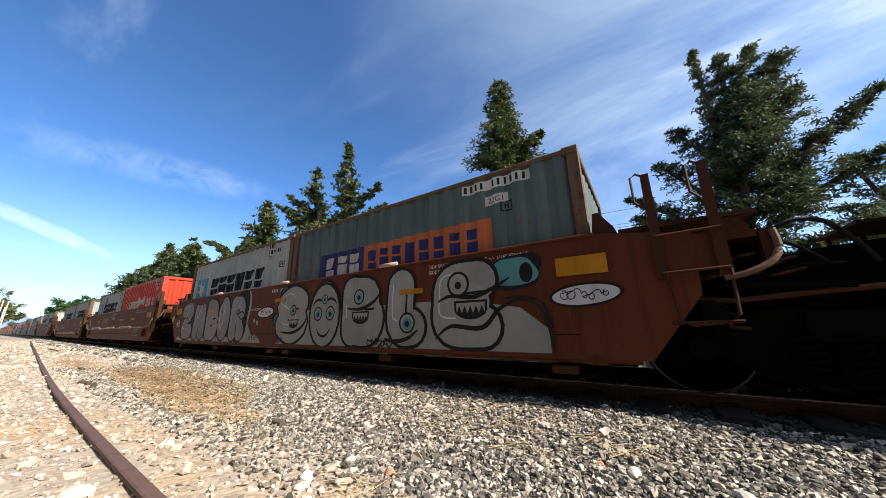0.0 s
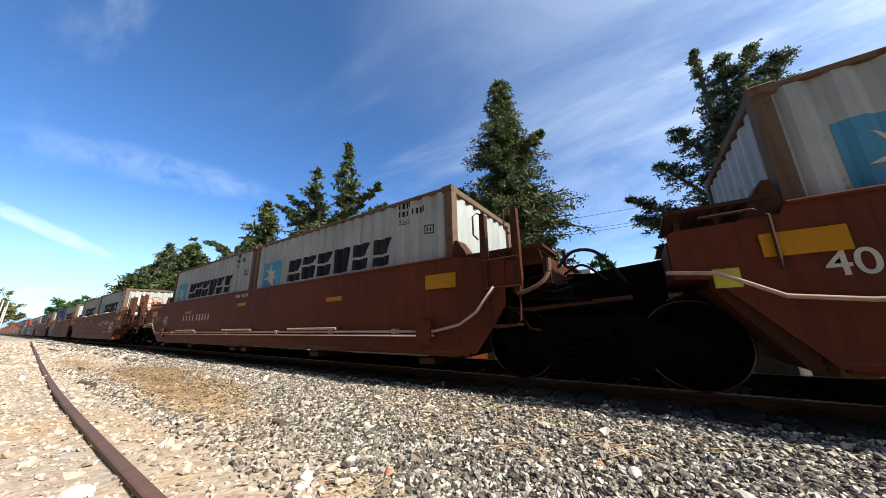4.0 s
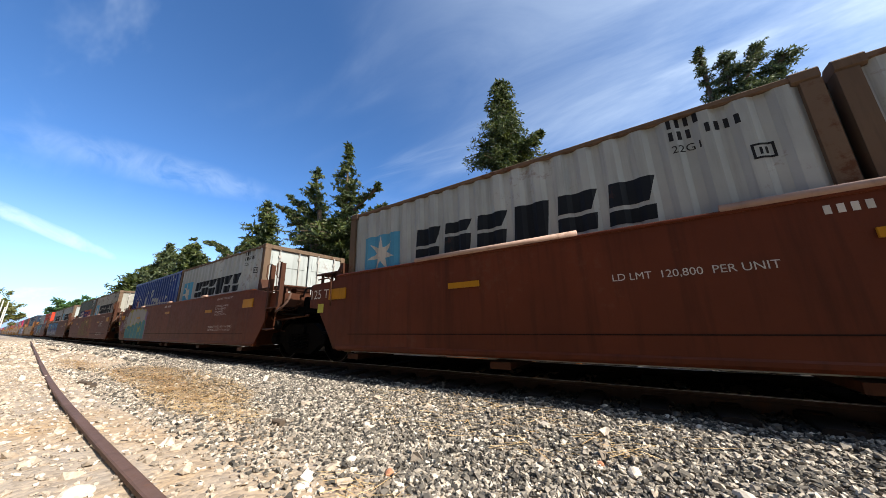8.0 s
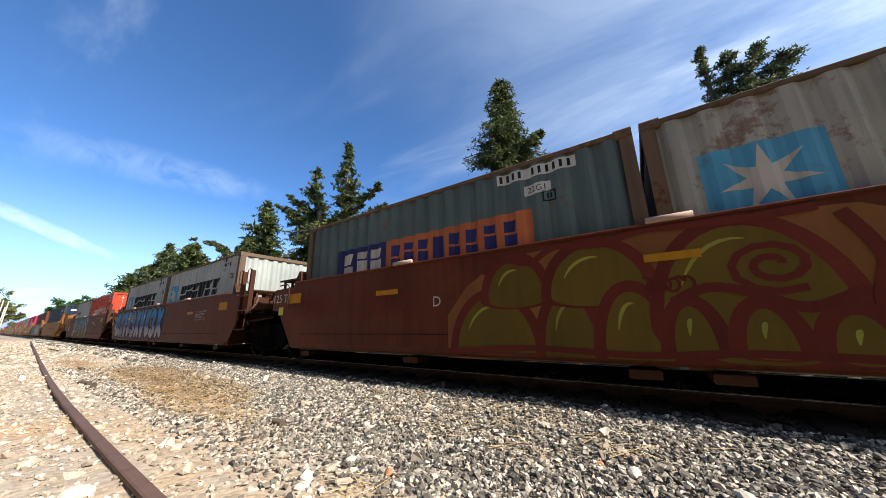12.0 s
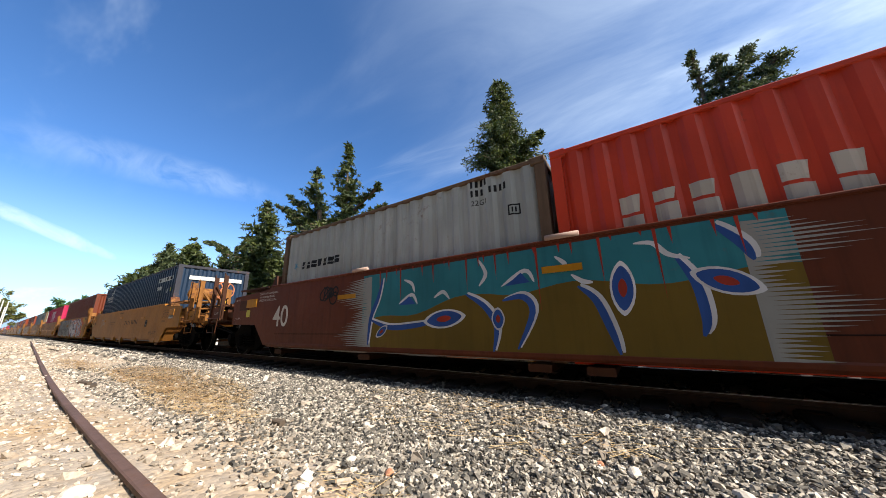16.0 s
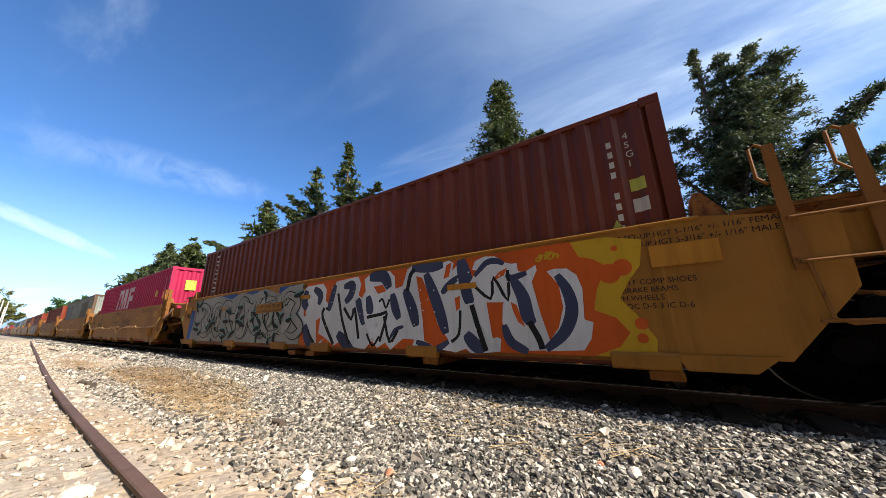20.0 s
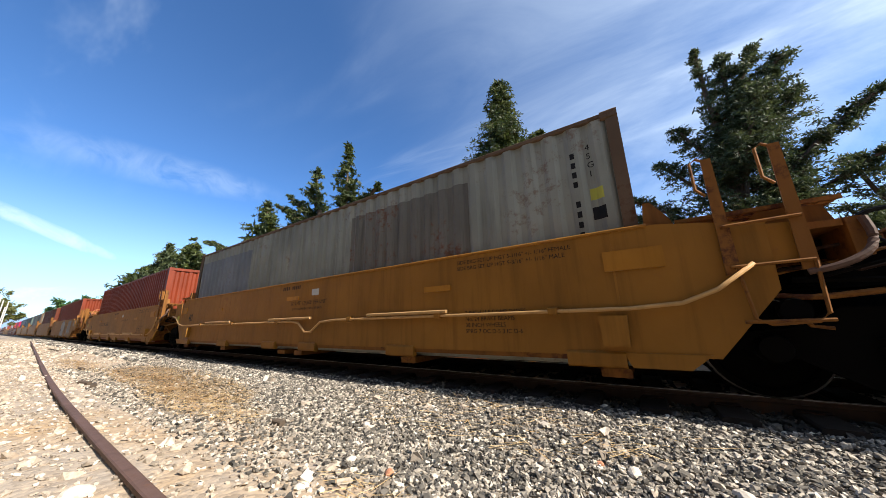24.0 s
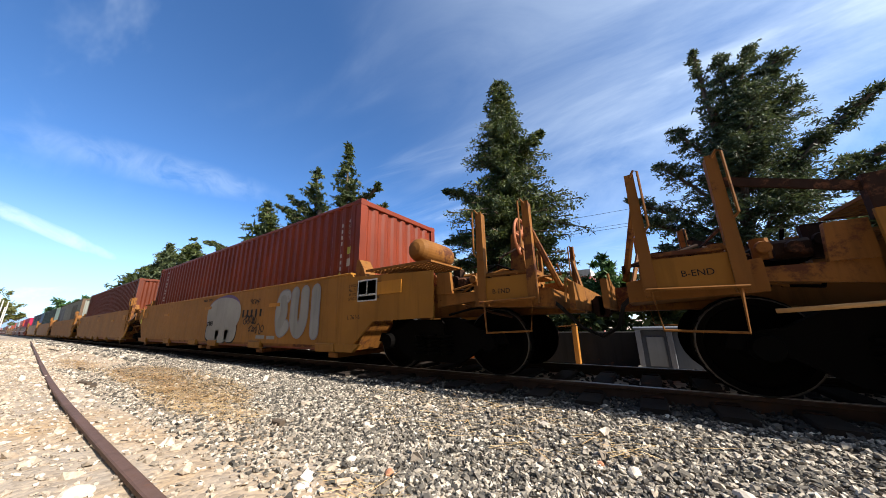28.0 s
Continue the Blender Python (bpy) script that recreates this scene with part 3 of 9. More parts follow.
def drape(me):
    bm = bmesh.new()
    bm.from_mesh(me)
    xs = [v.co.x for v in bm.verts]
    for x in wave_breaks(min(xs), max(xs)):
        bmesh.ops.bisect_plane(bm, geom=bm.verts[:] + bm.edges[:] + bm.faces[:], plane_co=(x, 0, 0), plane_no=(1, 0, 0))
    for v in bm.verts:
        v.co.y = -CW2 + OUT_SKIN + wave(v.co.x) - 0.003
    bm.to_mesh(me)
    bm.free()
    return me


def draped_text(words, size, x, z, align="LEFT", bold=0.0, vertical=False):
    def make():
        me = text_mesh(words, size, align, bold).copy()
        for v in me.vertices:
            v.co = (v.co.x + x, 0, v.co.y + z)
        return drape(me)
    return shared(("dtext", words, size, round(x, 3), round(z, 3), align), make)


def slab(w, h, slant=0.0, slit=None):
    """A plain letter-sized block, leaning by slant, cut by a slit at a share of its height."""
    if slit is None:
        return [[(0, 0), (w, 0), (w + slant * h, h), (slant * h, h)]]
    a, b = slit - 0.05, slit + 0.05
    return [[(0, 0), (w, 0), (w + slant * h * a, h * a), (slant * h * a, h * a)], [(slant * h * b, h * b), (w * 0.86 + slant * h * b, h * b), (w + slant * h, h), (slant * h, h)]]


def word_slabs(n, w, h, gap, slant=0.0, slits=True):
    out = []
    for i in range(n):
        sl = (0.38, 0.6, 0.5, None, 0.45)[i % 5] if slits else None
        for p in slab(w, h, slant, sl):
            out.append([(x + i * (w + gap), z) for x, z in p])
    return out


def blocks(c, name, key, polys, x, z, mat, front=0.0):
    """Each painted block as a part of its own."""
    for i, p in enumerate(polys):
        part(name, decal_mesh((key, i), [p], x, z), mat, c, at=pose(0, -front, 0))


def star(r, n=7, inner=0.36):
    return [(r * (1 if k % 2 == 0 else inner) * math.sin(math.pi * k / n), r * (1 if k % 2 == 0 else inner) * math.cos(math.pi * k / n)) for k in range(2 * n)]


def ellipse(cx, cz, a, b, n=20, rot=0.0):
    return [(cx + a * math.cos(t) * math.cos(rot) - b * math.sin(t) * math.sin(rot), cz + a * math.cos(t) * math.sin(rot) + b * math.sin(t) * math.cos(rot)) for t in [2 * math.pi * k / n for k in range(n)]]


GREY = paint("pale_grey_container_paint", (0.325, 0.348, 0.335), 0.16, 0.4, 0.40, spec=0.30)
GREY_R = paint("rust_pocked_grey_paint", (0.285, 0.275, 0.235), 0.34, 0.55, 0.45, spec=0.30)
GREYP = paint("rusty_post_paint", (0.125, 0.082, 0.052), 0.62, 0.6, 0.65, (0.085, 0.034, 0.014))
SLATE = paint("slate_blue_green_paint", (0.0820, 0.1148, 0.1093), 0.3, 0.5, 0.45, spec=0.30)
RED = paint("orange_red_container_paint", (0.4640, 0.0419, 0.0149), 0.10, 0.35, 0.35, spec=0.30)
REDD = paint("faded_red_paint", (0.3136, 0.0431, 0.0220), 0.22, 0.45, 0.5)
NAVY = paint("navy_container_paint", (0.0085, 0.0235, 0.0520), 0.08, 0.35, 0.35, spec=0.30)
COBALT = paint("cobalt_blue_paint", (0.0073, 0.0255, 0.1456), 0.08, 0.35, 0.30, spec=0.30)
MAROON = paint("brown_red_container_paint", (0.112, 0.0205, 0.0058), 0.12, 0.4, 0.40, spec=0.30)
RUSTRED = paint("rust_red_container_paint", (0.178, 0.0270, 0.0072), 0.18, 0.32, 0.40, spec=0.30)
PINK = paint("magenta_container_paint", (0.3750, 0.0146, 0.0629), 0.04, 0.3, 0.42)
WGREY = paint("weathered_light_grey_paint", (0.2375, 0.2475, 0.2150), 0.22, 0.5, 0.45, spec=0.30)
ROOFG = paint("dusty_container_roof", (0.30, 0.28, 0.25), 0.4, 0.4, 0.7)
SKYB = paint("sky_blue_marking", (0.0650, 0.2600, 0.4030), 0.05, 0.35, 0.5)
DARKBAR = paint("dark_blue_grey_marking", (0.007, 0.009, 0.012), 0.05, 0.3, 0.5)
ORANGEB = paint("orange_marking_panel", (0.4464, 0.1224, 0.0432), 0.15, 0.4, 0.5)
BLUEB = paint("deep_blue_marking", (0.0210, 0.0245, 0.1120), 0.05, 0.3, 0.5)
IVORY = paint("ivory_marking", (0.4340, 0.4060, 0.3500), 0.06, 0.45, 0.55)
PALEPK = paint("pale_pink_marking", (0.5040, 0.4200, 0.4340), 0.03, 0.3, 0.5)


def id_marks(c, L, H, material, plate=None, x=-1.75, z=None, code="22G1"):
    """Owner code and number as plain bars, with the size and type code below, at the leading end of the near side."""
    z = H - (0.24 if plate else 0.32) if z is None else z
    if plate:
        part("number_plate", decal_mesh(("pl", 2), [slab(1.02, 0.15)[0], [(0.36, -0.24), (0.70, -0.24), (0.70, -0.10), (0.36, -0.10)]], x - 0.04, z - 0.025), plate, c)
    bars = []
    for i in range(11):
        if plate:
            q, dz0 = i * 0.088, 0.0
        else:
            q, dz0 = (i * 0.072 if i < 4 else (i - 4 + (i > 6)) * 0.072), (0.14 if i < 4 else 0.0)
        if not (plate and i == 4):
            bars.append([(q + dx, dz + dz0) for dx, dz in ((0, 0.0), (0.036, 0.0), (0.036, 0.10), (0, 0.10))])
    proud = 0.004 if plate else 0.0
    blocks(c, "code_bar", ("idb", bool(plate)), bars, x, z, material, proud)
    t = draped_text(code, 0.115, x + (0.36 if plate else 0.0), z - (0.235 if plate else 0.14))
    part("type_code", t, material, c, at=pose(0, -proud, 0))
    part("class_mark", decal_mesh("cls", [[(0, 0), (0.16, 0), (0.16, 0.02), (0, 0.02)], [(0, 0.13), (0.16, 0.13), (0.16, 0.15), (0, 0.15)], [(0, 0.02), (0.02, 0.02), (0.02, 0.13), (0, 0.13)], [(0.14, 0.02), (0.16, 0.02), (0.16, 0.13), (0.14, 0.13)], [(0.05, 0.04), (0.07, 0.04), (0.07, 0.11), (0.05, 0.11)], [(0.09, 0.04), (0.11, 0.04), (0.11, 0.11), (0.09, 0.11)]], x + 0.55, z - 0.40), material, c)


def id_vertical(c, H, material, x=-0.56, stick=True):
    """Codes running down the wall beside the corner post."""
    bars = [[(dx, -i * 0.125 + dz) for dx, dz in ((0, 0), (0.05, 0), (0.05, 0.075), (0, 0.075))] for i in range(11) if i != 4]
    blocks(c, "code_bar", "vid", bars, x, H - 0.5, material)
    for i, ch in enumerate("45G1"):
        part("type_code", draped_text(ch, 0.11, x + 0.17, H - 0.42 - i * 0.115), material, c)
    if stick:
        part("height_sticker", decal_mesh("hst", slab(0.14, 0.14), x + 0.16, H - 1.06), STICK, c)
        part("class_mark", decal_mesh("cls2", [[(0, 0), (0.14, 0), (0.14, 0.15), (0, 0.15)], ], x + 0.16, H - 1.3), material, c)


def grey20(label, variant=0):
    """Grey 20-foot container with a pale blue star panel and dark plain letter blocks."""
    c = container(label, 6.058, HT20, (GREY_R if variant == 1 else GREY, GREYP, ROOFG), doors=variant in (1, 3))
    if variant != 2:
        part("star_panel", decal_mesh("starp", slab(0.84, 0.66), -5.66, 1.34), SKYB, c)
        st = part("star", decal_mesh("star7", [[(x + 0.42, z + 0.31) for x, z in star(0.33)]], -5.66, 1.34), IVORY, c, at=pose(0, -0.003, 0))
        blocks(c, "name_block", "msk", word_slabs(6, 0.43, 0.48, 0.115, 0.10), -4.46, 1.44, DARKBAR)
    else:
        part("star_panel", decal_mesh("starq", [star(0.12)], -5.55, 1.75), SKYB, c)
        blocks(c, "name_block", "msks", word_slabs(7, 0.15, 0.15, 0.04, 0.12), -5.35, 1.66, DARKBAR)
    if variant == 4:
        part("patch", decal_mesh("patch", slab(0.5, 0.40), -4.45, 1.92), paint("old_grey_patch", (0.1800, 0.1920, 0.1980), 0.1, 0.4), c)
    id_marks(c, 6.058, HT20, BLACKP, x=-1.08)
    return c


def slate20(label):
    c = container(label, 6.058, HT20, (SLATE, GREYP, ROOFG))
    part("name_panel", decal_mesh("po", slab(1.33, 0.56), -5.09, 1.30), BLUEB, c)
    part("name_panel", decal_mesh("ned", slab(2.56, 0.56), -3.75, 1.30), ORANGEB, c)
    blocks(c, "name_block", "pob", word_slabs(3, 0.26, 0.36, 0.12), -4.86, 1.40, IVORY, 0.003)
    blocks(c, "name_block", "nedb", word_slabs(8, 0.17, 0.34, 0.12), -3.6, 1.41, BLUEB, 0.003)
    id_marks(c, 6.058, HT20, BLACKP, PAPER, x=-1.58)
    return c


def red20(label, doors=False):
    c = container(label, 6.058, HT20, (RED, RED, ROOFG), doors=doors)
    blocks(c, "name_block", "ham", word_slabs(7, 0.19, 0.34, 0.11), -5.40, 1.40, IVORY)
    blocks(c, "name_block", "sud", word_slabs(3, 0.24, 0.34, 0.14), -1.95, 1.42, IVORY)
    part("flag_mark", decal_mesh("flag", [[(0, 0.35), (0.55, 0.12), (1.1, 0.35), (1.0, -0.1), (0.55, 0.02), (0.15, -0.25)]], -3.35, 1.60), IVORY, c)
    id_marks(c, 6.058, HT20, BLACKP, PAPER, x=-1.18)
    return c


def cobalt20(label):
    c = container(label, 6.058, HT20, (COBALT, COBALT, ROOFG))
    ring = [[(0.42 * math.cos(a) + 0.42, 0.42 * math.sin(a) + 0.42) for a in (t0, t1)] + [(0.38 * math.cos(a) + 0.42, 0.38 * math.sin(a) + 0.42) for a in (t1, t0)] for t0, t1 in [(2 * math.pi * k / 20, 2 * math.pi * (k + 1) / 20) for k in range(20)]]
    part("round_mark", decal_mesh("ring", ring, -5.62, 1.10), IVORY, c)
    part("flag_mark", decal_mesh("safl", [[(0, 0), (0.2, 0.04), (0.2, 0.3), (0, 0.26)], [(0.24, 0.04), (0.46, 0.0), (0.46, 0.26), (0.24, 0.3)]], -5.42, 1.40), IVORY, c)
    part("flag_mark", decal_mesh("safr", [[(0.2, 0.0), (0.25, 0.0), (0.25, 0.34), (0.2, 0.34)], [(0, 0.13), (0.2, 0.13), (0.2, 0.18), (0, 0.18)]], -5.42, 1.38), REDD, c, at=pose(0, -0.003, 0))
    cur = []
    for i in range(9):
        h = 0.62 if i in (0, 2) else 0.26
        p = smooth([(i * 0.30, 0.04), (i * 0.30 + 0.10 + 0.25 * h, h * 0.8), (i * 0.30 + 0.06 + 0.25 * h, h), (i * 0.30 + 0.06, h * 0.45), (i * 0.30 + 0.10, 0.02), (i * 0.30 + 0.30, 0.05)], 4)
        cur += ribbon(p, lambda t: 0.03 + 0.05 * math.sin(math.pi * t))
    part("script_strokes", decal_mesh("safs", [[(x * 1.1, z) for x, z in p] for p in cur], -4.12, 1.42), IVORY, c)
    id_marks(c, 6.058, HT20, IVORY, x=-1.2)
    return c


def box40(label, mats, kind):
    L, H = 12.192, HT40
    c = container(label, L, H, mats, doors=False)
    if kind == "navy":
        part("number_plate", decal_mesh("nyp", slab(1.9, 0.17), -2.35, H - 0.55), PAPER, c)
        blocks(c, "code_bar", "nyb", [[(i * 0.17 + dx, dz) for dx, dz in ((0, 0), (0.08, 0), (0.08, 0.11), (0, 0.11))] for i in range(11) if i != 4], -2.28, H - 0.52, BLACKP, 0.004)
        part("number_plate", decal_mesh("nyq", slab(0.6, 0.15), -2.3, H - 0.86), PAPER, c)
        part("type_code", draped_text("45G1", 0.16, -2.2, H - 0.84), BLACKP, c, at=pose(0, -0.004, 0))
        part("height_sticker", decal_mesh("hs3", slab(0.16, 0.15), -0.62, H - 1.0), STICK, c)
        part("class_mark", decal_mesh("cm3", slab(0.14, 0.16), -1.0, H - 1.02), PAPER, c)
        part("number_plate", Shape().box(0.002, 0.006, -0.85, 0.95, H - 0.55, H - 0.40), PAPER, c)
        blocks(c, "name_block", "nyl", word_slabs(11, 0.105, 0.16, 0.03), -11.65, H - 0.72, IVORY)
        blocks(c, "name_block", "nym", word_slabs(12, 0.07, 0.09, 0.035, 0, False), -11.5, H - 0.86, IVORY)
        part("wing_mark", decal_mesh("nyw", [[(0, 0), (0.5, 0.06), (0.95, 0.34), (0.45, 0.16)], [(0.1, 0.1), (0.55, 0.2), (0.95, 0.46), (0.5, 0.28)]], -11.1, H - 0.54), IVORY, c)
    if kind == "tri":
        for i in range(6):
            part("name_block", decal_mesh(("tr", i), [[(0, 0), (0.20, 0), (0.20, 0.05), (0.13, 0.05), (0.13, 0.16), (0.20, 0.16), (0.20, 0.21), (0, 0.21), (0, 0.16), (0.07, 0.16), (0.07, 0.05), (0, 0.05)]], -11.3, H - 0.42 - i * 0.27), IVORY, c)
        id_vertical(c, H, IVORY)
        part("warning_triangle", decal_mesh("wtri", [[(0, 0), (0.34, 0), (0.17, 0.3)]], -0.75, 1.20), STICK, c)
    if kind == "rust":
        id_vertical(c, H, IVORY)
        part("warning_triangle", decal_mesh("wtri", [[(0, 0), (0.34, 0), (0.17, 0.3)]], -0.75, 1.20), IVORY, c)
    if kind == "pink":
        blocks(c, "name_block", "one", [[(0, 0), (0.25, 0), (0.38, 0.8), (0.72, 0.8), (0.6, 0), (0.85, 0), (1.02, 1.0), (0.15, 1.0)], [(1.1, 0), (1.38, 0), (1.56, 1.0), (1.27, 1.0)], [(1.45, 0), (1.75, 0), (1.95, 1.0), (1.65, 1.0)], [(2.0, 0), (2.3, 0), (2.36, 0.35), (2.9, 0.35), (2.94, 0.6), (2.42, 0.6), (2.46, 0.78), (3.05, 0.78), (3.1, 1.0), (2.2, 1.0)]], -8.3, 1.48, PALEPK)
        id_vertical(c, H, PALEPK, stick=True)
        part("warning_triangle", decal_mesh("wtri", [[(0, 0), (0.34, 0), (0.17, 0.3)]], -1.75, 1.75), STICK, c)
        part("height_sticker", Shape().box(0.002, 0.006, -0.75, -0.4, H - 0.9, H - 0.5), STICK, c)
    if kind == "grey":
        id_vertical(c, H, BLACKP)
        part("patch_panel", decal_mesh("pgr", slab(2.6, 2.2), -4.6, 0.3), paint("streaked_grey_panel", (0.1440, 0.1380, 0.1200), 0.5, 0.7), c)
        part("patch_panel", decal_mesh("pgr2", slab(3.2, 2.2), -11.9, 0.3), paint("blue_grey_panel", (0.1800, 0.1980, 0.2220), 0.15, 0.4), c)
    return c


HT20, HT40, FLOOR_Z = 2.545, 2.85, 0.25

# ---------- well cars ----------
YS = -1.40   # outer face of the near side sill, from the car's middle line
WL = 12.19   # length of the load
ART, CPL = 3.3, 7.5  # gaps between loads: at an articulation, at a coupling
MIRX = pose(-WL, 0, 0) @ Matrix.Diagonal((-1, 1, 1, 1))
MIRY = Matrix.Diagonal((1, -1, 1, 1))


def side_poly(lead, trail, bottom):
    """Outline of a side sill in (x, z)."""
    a = {"front": [(0.38, bottom), (0.82, 0.90), (0.84, 1.46), (0.12, 1.58)],
         "rear": [(0.04, bottom), (0.60, 1.02), (0.85, 1.04), (0.85, 1.44), (0.80, 1.48), (0.10, 1.50), (0.06, 1.58)],
         "end": [(0.14, bottom), (0.62, 0.76), (1.80, 0.78), (1.80, 1.44), (0.10, 1.52), (0.06, 1.58)]}
    p = a[lead]
    q = [(-WL - x, z) for x, z in a[trail]]
    return p + q[::-1]


def mesh_walk(s, x0, x1, y0, y1, z):
    """Open steel grating: bearing bars and cross bars."""
    n = max(3, int((y1 - y0) / 0.075))
    for i in range(n + 1):
        y = y0 + (y1 - y0) * i / n
        s.box(x0, x1, y - 0.008, y + 0.008, z - 0.03, z)
    m = max(3, int((x1 - x0) / 0.085))
    for i in range(m + 1):
        x = x0 + (x1 - x0) * i / m
        s.box(x - 0.008, x + 0.008, y0, y1, z - 0.025, z + 0.003)
    s.box(x0 - 0.02, x1 + 0.02, y0 - 0.03, y0 - 0.008, z - 0.03, z + 0.005)
    s.box(x0 - 0.02, x1 + 0.02, y1 + 0.008, y1 + 0.03, z - 0.03, z + 0.005)


def end_fittings(car, kind, M, col, old, back=0.0, braked=True):
    """Fittings at one end, given for the leading end and mirrored by M for the trailing one."""
    def add(name, key, make, mat, label="", both=True, parent=None):
        me = shared((key, kind, col is OCHRE and key == "tank"), lambda: make(Shape()).mesh(name))
        K = M @ pose(-back, 0, 0) if back and name in ("ladder_post", "ladder_rung", "stirrup_step", "brake_hose", "side_plate", "brake_gear") else M
        obs = [part(name, me, mat, parent or car, label, at=K)]
        if both:
            obs.append(part(name, me, mat, parent or car, label, at=K @ MIRY))
        return obs

    # bulkhead across the end of the well
    add("end_bulkhead", "bulk", lambda s: s.prism([(0.10, 0.30), (0.16, 0.30), (0.62, 0.95), (0.62, 1.40), (0.10, 1.46)], -1.33, 1.33), old, both=False)
    # guide cone at each corner of the load
    add("guide_cone", "cone", lambda s: s.prism([(0.02, 1.50), (0.30, 1.50), (0.24, 1.66), (0.12, 1.84), (0.06, 1.84)], -1.30, -1.05).box(0.02, 0.34, -1.37, -1.02, 1.46, 1.51), old, "angular steel container guide")
    # gratings
    def grate(s):
        if kind == "front":
            mesh_walk(s, 0.30, 1.28, -1.30, -0.55, 1.60)
        elif kind == "rear":
            mesh_walk(s, 0.10, 0.82, -1.28, -0.35, 1.70)
            for x in (0.16, 0.45, 0.74):
                s.box(x - 0.02, x + 0.02, -1.26, -1.22, 1.44, 1.68)
        else:
            mesh_walk(s, 0.35, 1.7, -1.30, -0.45, 1.62)
        return s
    add("walkway_grating", "grate", grate, old, "perforated steel walkway grating")
    if kind == "end":
        add("step_grating", "grate2", lambda s: mesh_walk(s, 2.62, 3.16, -1.34, -0.3, 1.30) or s, old, "perforated steel step grating")
    if kind == "front":
        # end sill in near-black: the articulation's shade is put into its colour
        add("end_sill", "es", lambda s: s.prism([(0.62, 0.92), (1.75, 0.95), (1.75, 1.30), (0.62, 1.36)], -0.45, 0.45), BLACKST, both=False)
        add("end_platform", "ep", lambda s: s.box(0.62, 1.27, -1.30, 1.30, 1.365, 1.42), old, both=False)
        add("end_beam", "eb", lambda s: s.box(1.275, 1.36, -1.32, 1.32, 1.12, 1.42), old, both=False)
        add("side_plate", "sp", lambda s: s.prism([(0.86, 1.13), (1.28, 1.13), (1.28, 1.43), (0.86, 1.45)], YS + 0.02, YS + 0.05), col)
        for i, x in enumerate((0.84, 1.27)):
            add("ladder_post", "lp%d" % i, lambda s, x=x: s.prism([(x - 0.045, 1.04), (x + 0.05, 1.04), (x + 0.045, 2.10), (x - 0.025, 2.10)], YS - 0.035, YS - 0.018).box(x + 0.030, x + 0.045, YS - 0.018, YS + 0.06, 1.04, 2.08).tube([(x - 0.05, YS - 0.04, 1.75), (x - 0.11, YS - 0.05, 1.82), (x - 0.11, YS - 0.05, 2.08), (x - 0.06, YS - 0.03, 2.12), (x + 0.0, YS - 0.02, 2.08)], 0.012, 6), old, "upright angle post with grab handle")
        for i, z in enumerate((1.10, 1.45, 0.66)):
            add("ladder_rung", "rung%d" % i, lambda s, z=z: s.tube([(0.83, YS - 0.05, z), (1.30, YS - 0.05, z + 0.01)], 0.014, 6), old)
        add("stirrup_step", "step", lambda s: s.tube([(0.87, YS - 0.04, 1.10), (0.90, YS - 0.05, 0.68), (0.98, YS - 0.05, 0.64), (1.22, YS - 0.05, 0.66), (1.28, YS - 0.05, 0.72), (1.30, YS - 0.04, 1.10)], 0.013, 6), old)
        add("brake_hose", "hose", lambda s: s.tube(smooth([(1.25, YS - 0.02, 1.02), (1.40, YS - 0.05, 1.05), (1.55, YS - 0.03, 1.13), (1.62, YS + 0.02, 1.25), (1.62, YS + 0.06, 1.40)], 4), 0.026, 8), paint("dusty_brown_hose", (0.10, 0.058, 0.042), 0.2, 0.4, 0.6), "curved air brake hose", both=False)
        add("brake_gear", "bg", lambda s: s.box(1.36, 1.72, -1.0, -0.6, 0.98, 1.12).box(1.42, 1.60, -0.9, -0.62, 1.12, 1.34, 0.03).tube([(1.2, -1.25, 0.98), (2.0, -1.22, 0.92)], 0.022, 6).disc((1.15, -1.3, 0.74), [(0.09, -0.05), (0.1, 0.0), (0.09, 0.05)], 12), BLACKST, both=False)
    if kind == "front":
        # joint block, blackened and filled out to close the bright gap under the deck
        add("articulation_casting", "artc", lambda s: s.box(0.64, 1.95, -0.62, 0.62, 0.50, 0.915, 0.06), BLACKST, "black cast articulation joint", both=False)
        add("drain_pipe", "drp", lambda s: s.tube(smooth([(0.70, -1.22, 0.90), (1.0, -1.25, 0.84), (1.5, -1.20, 0.88), (2.1, -1.18, 0.92)], 4), 0.024, 7).tube([(0.9, -1.2, 0.84), (1.0, -1.12, 0.62), (1.12, -1.1, 0.60)], 0.016, 6), old, both=False)
        add("deck_bracket", "dbk", lambda s: s.prism([(0.70, 1.43), (1.26, 1.43), (1.22, 1.56), (0.86, 1.60)], -1.24, -1.20).box(0.9, 1.15, -0.95, -0.6, 1.43, 1.56, 0.03), old)
        add("cable_loop", "cbl", lambda s: s.tube(smooth([(1.36, -0.9, 1.36), (1.55, -0.95, 1.52), (1.78, -0.92, 1.50), (1.95, -0.85, 1.30), (2.05, -0.8, 1.12)], 5), 0.02, 6).tube(smooth([(1.36, -0.6, 1.30), (1.6, -0.62, 1.40), (1.85, -0.6, 1.18)], 5), 0.016, 6), HOSE, both=False)
        fr = random.Random(21)
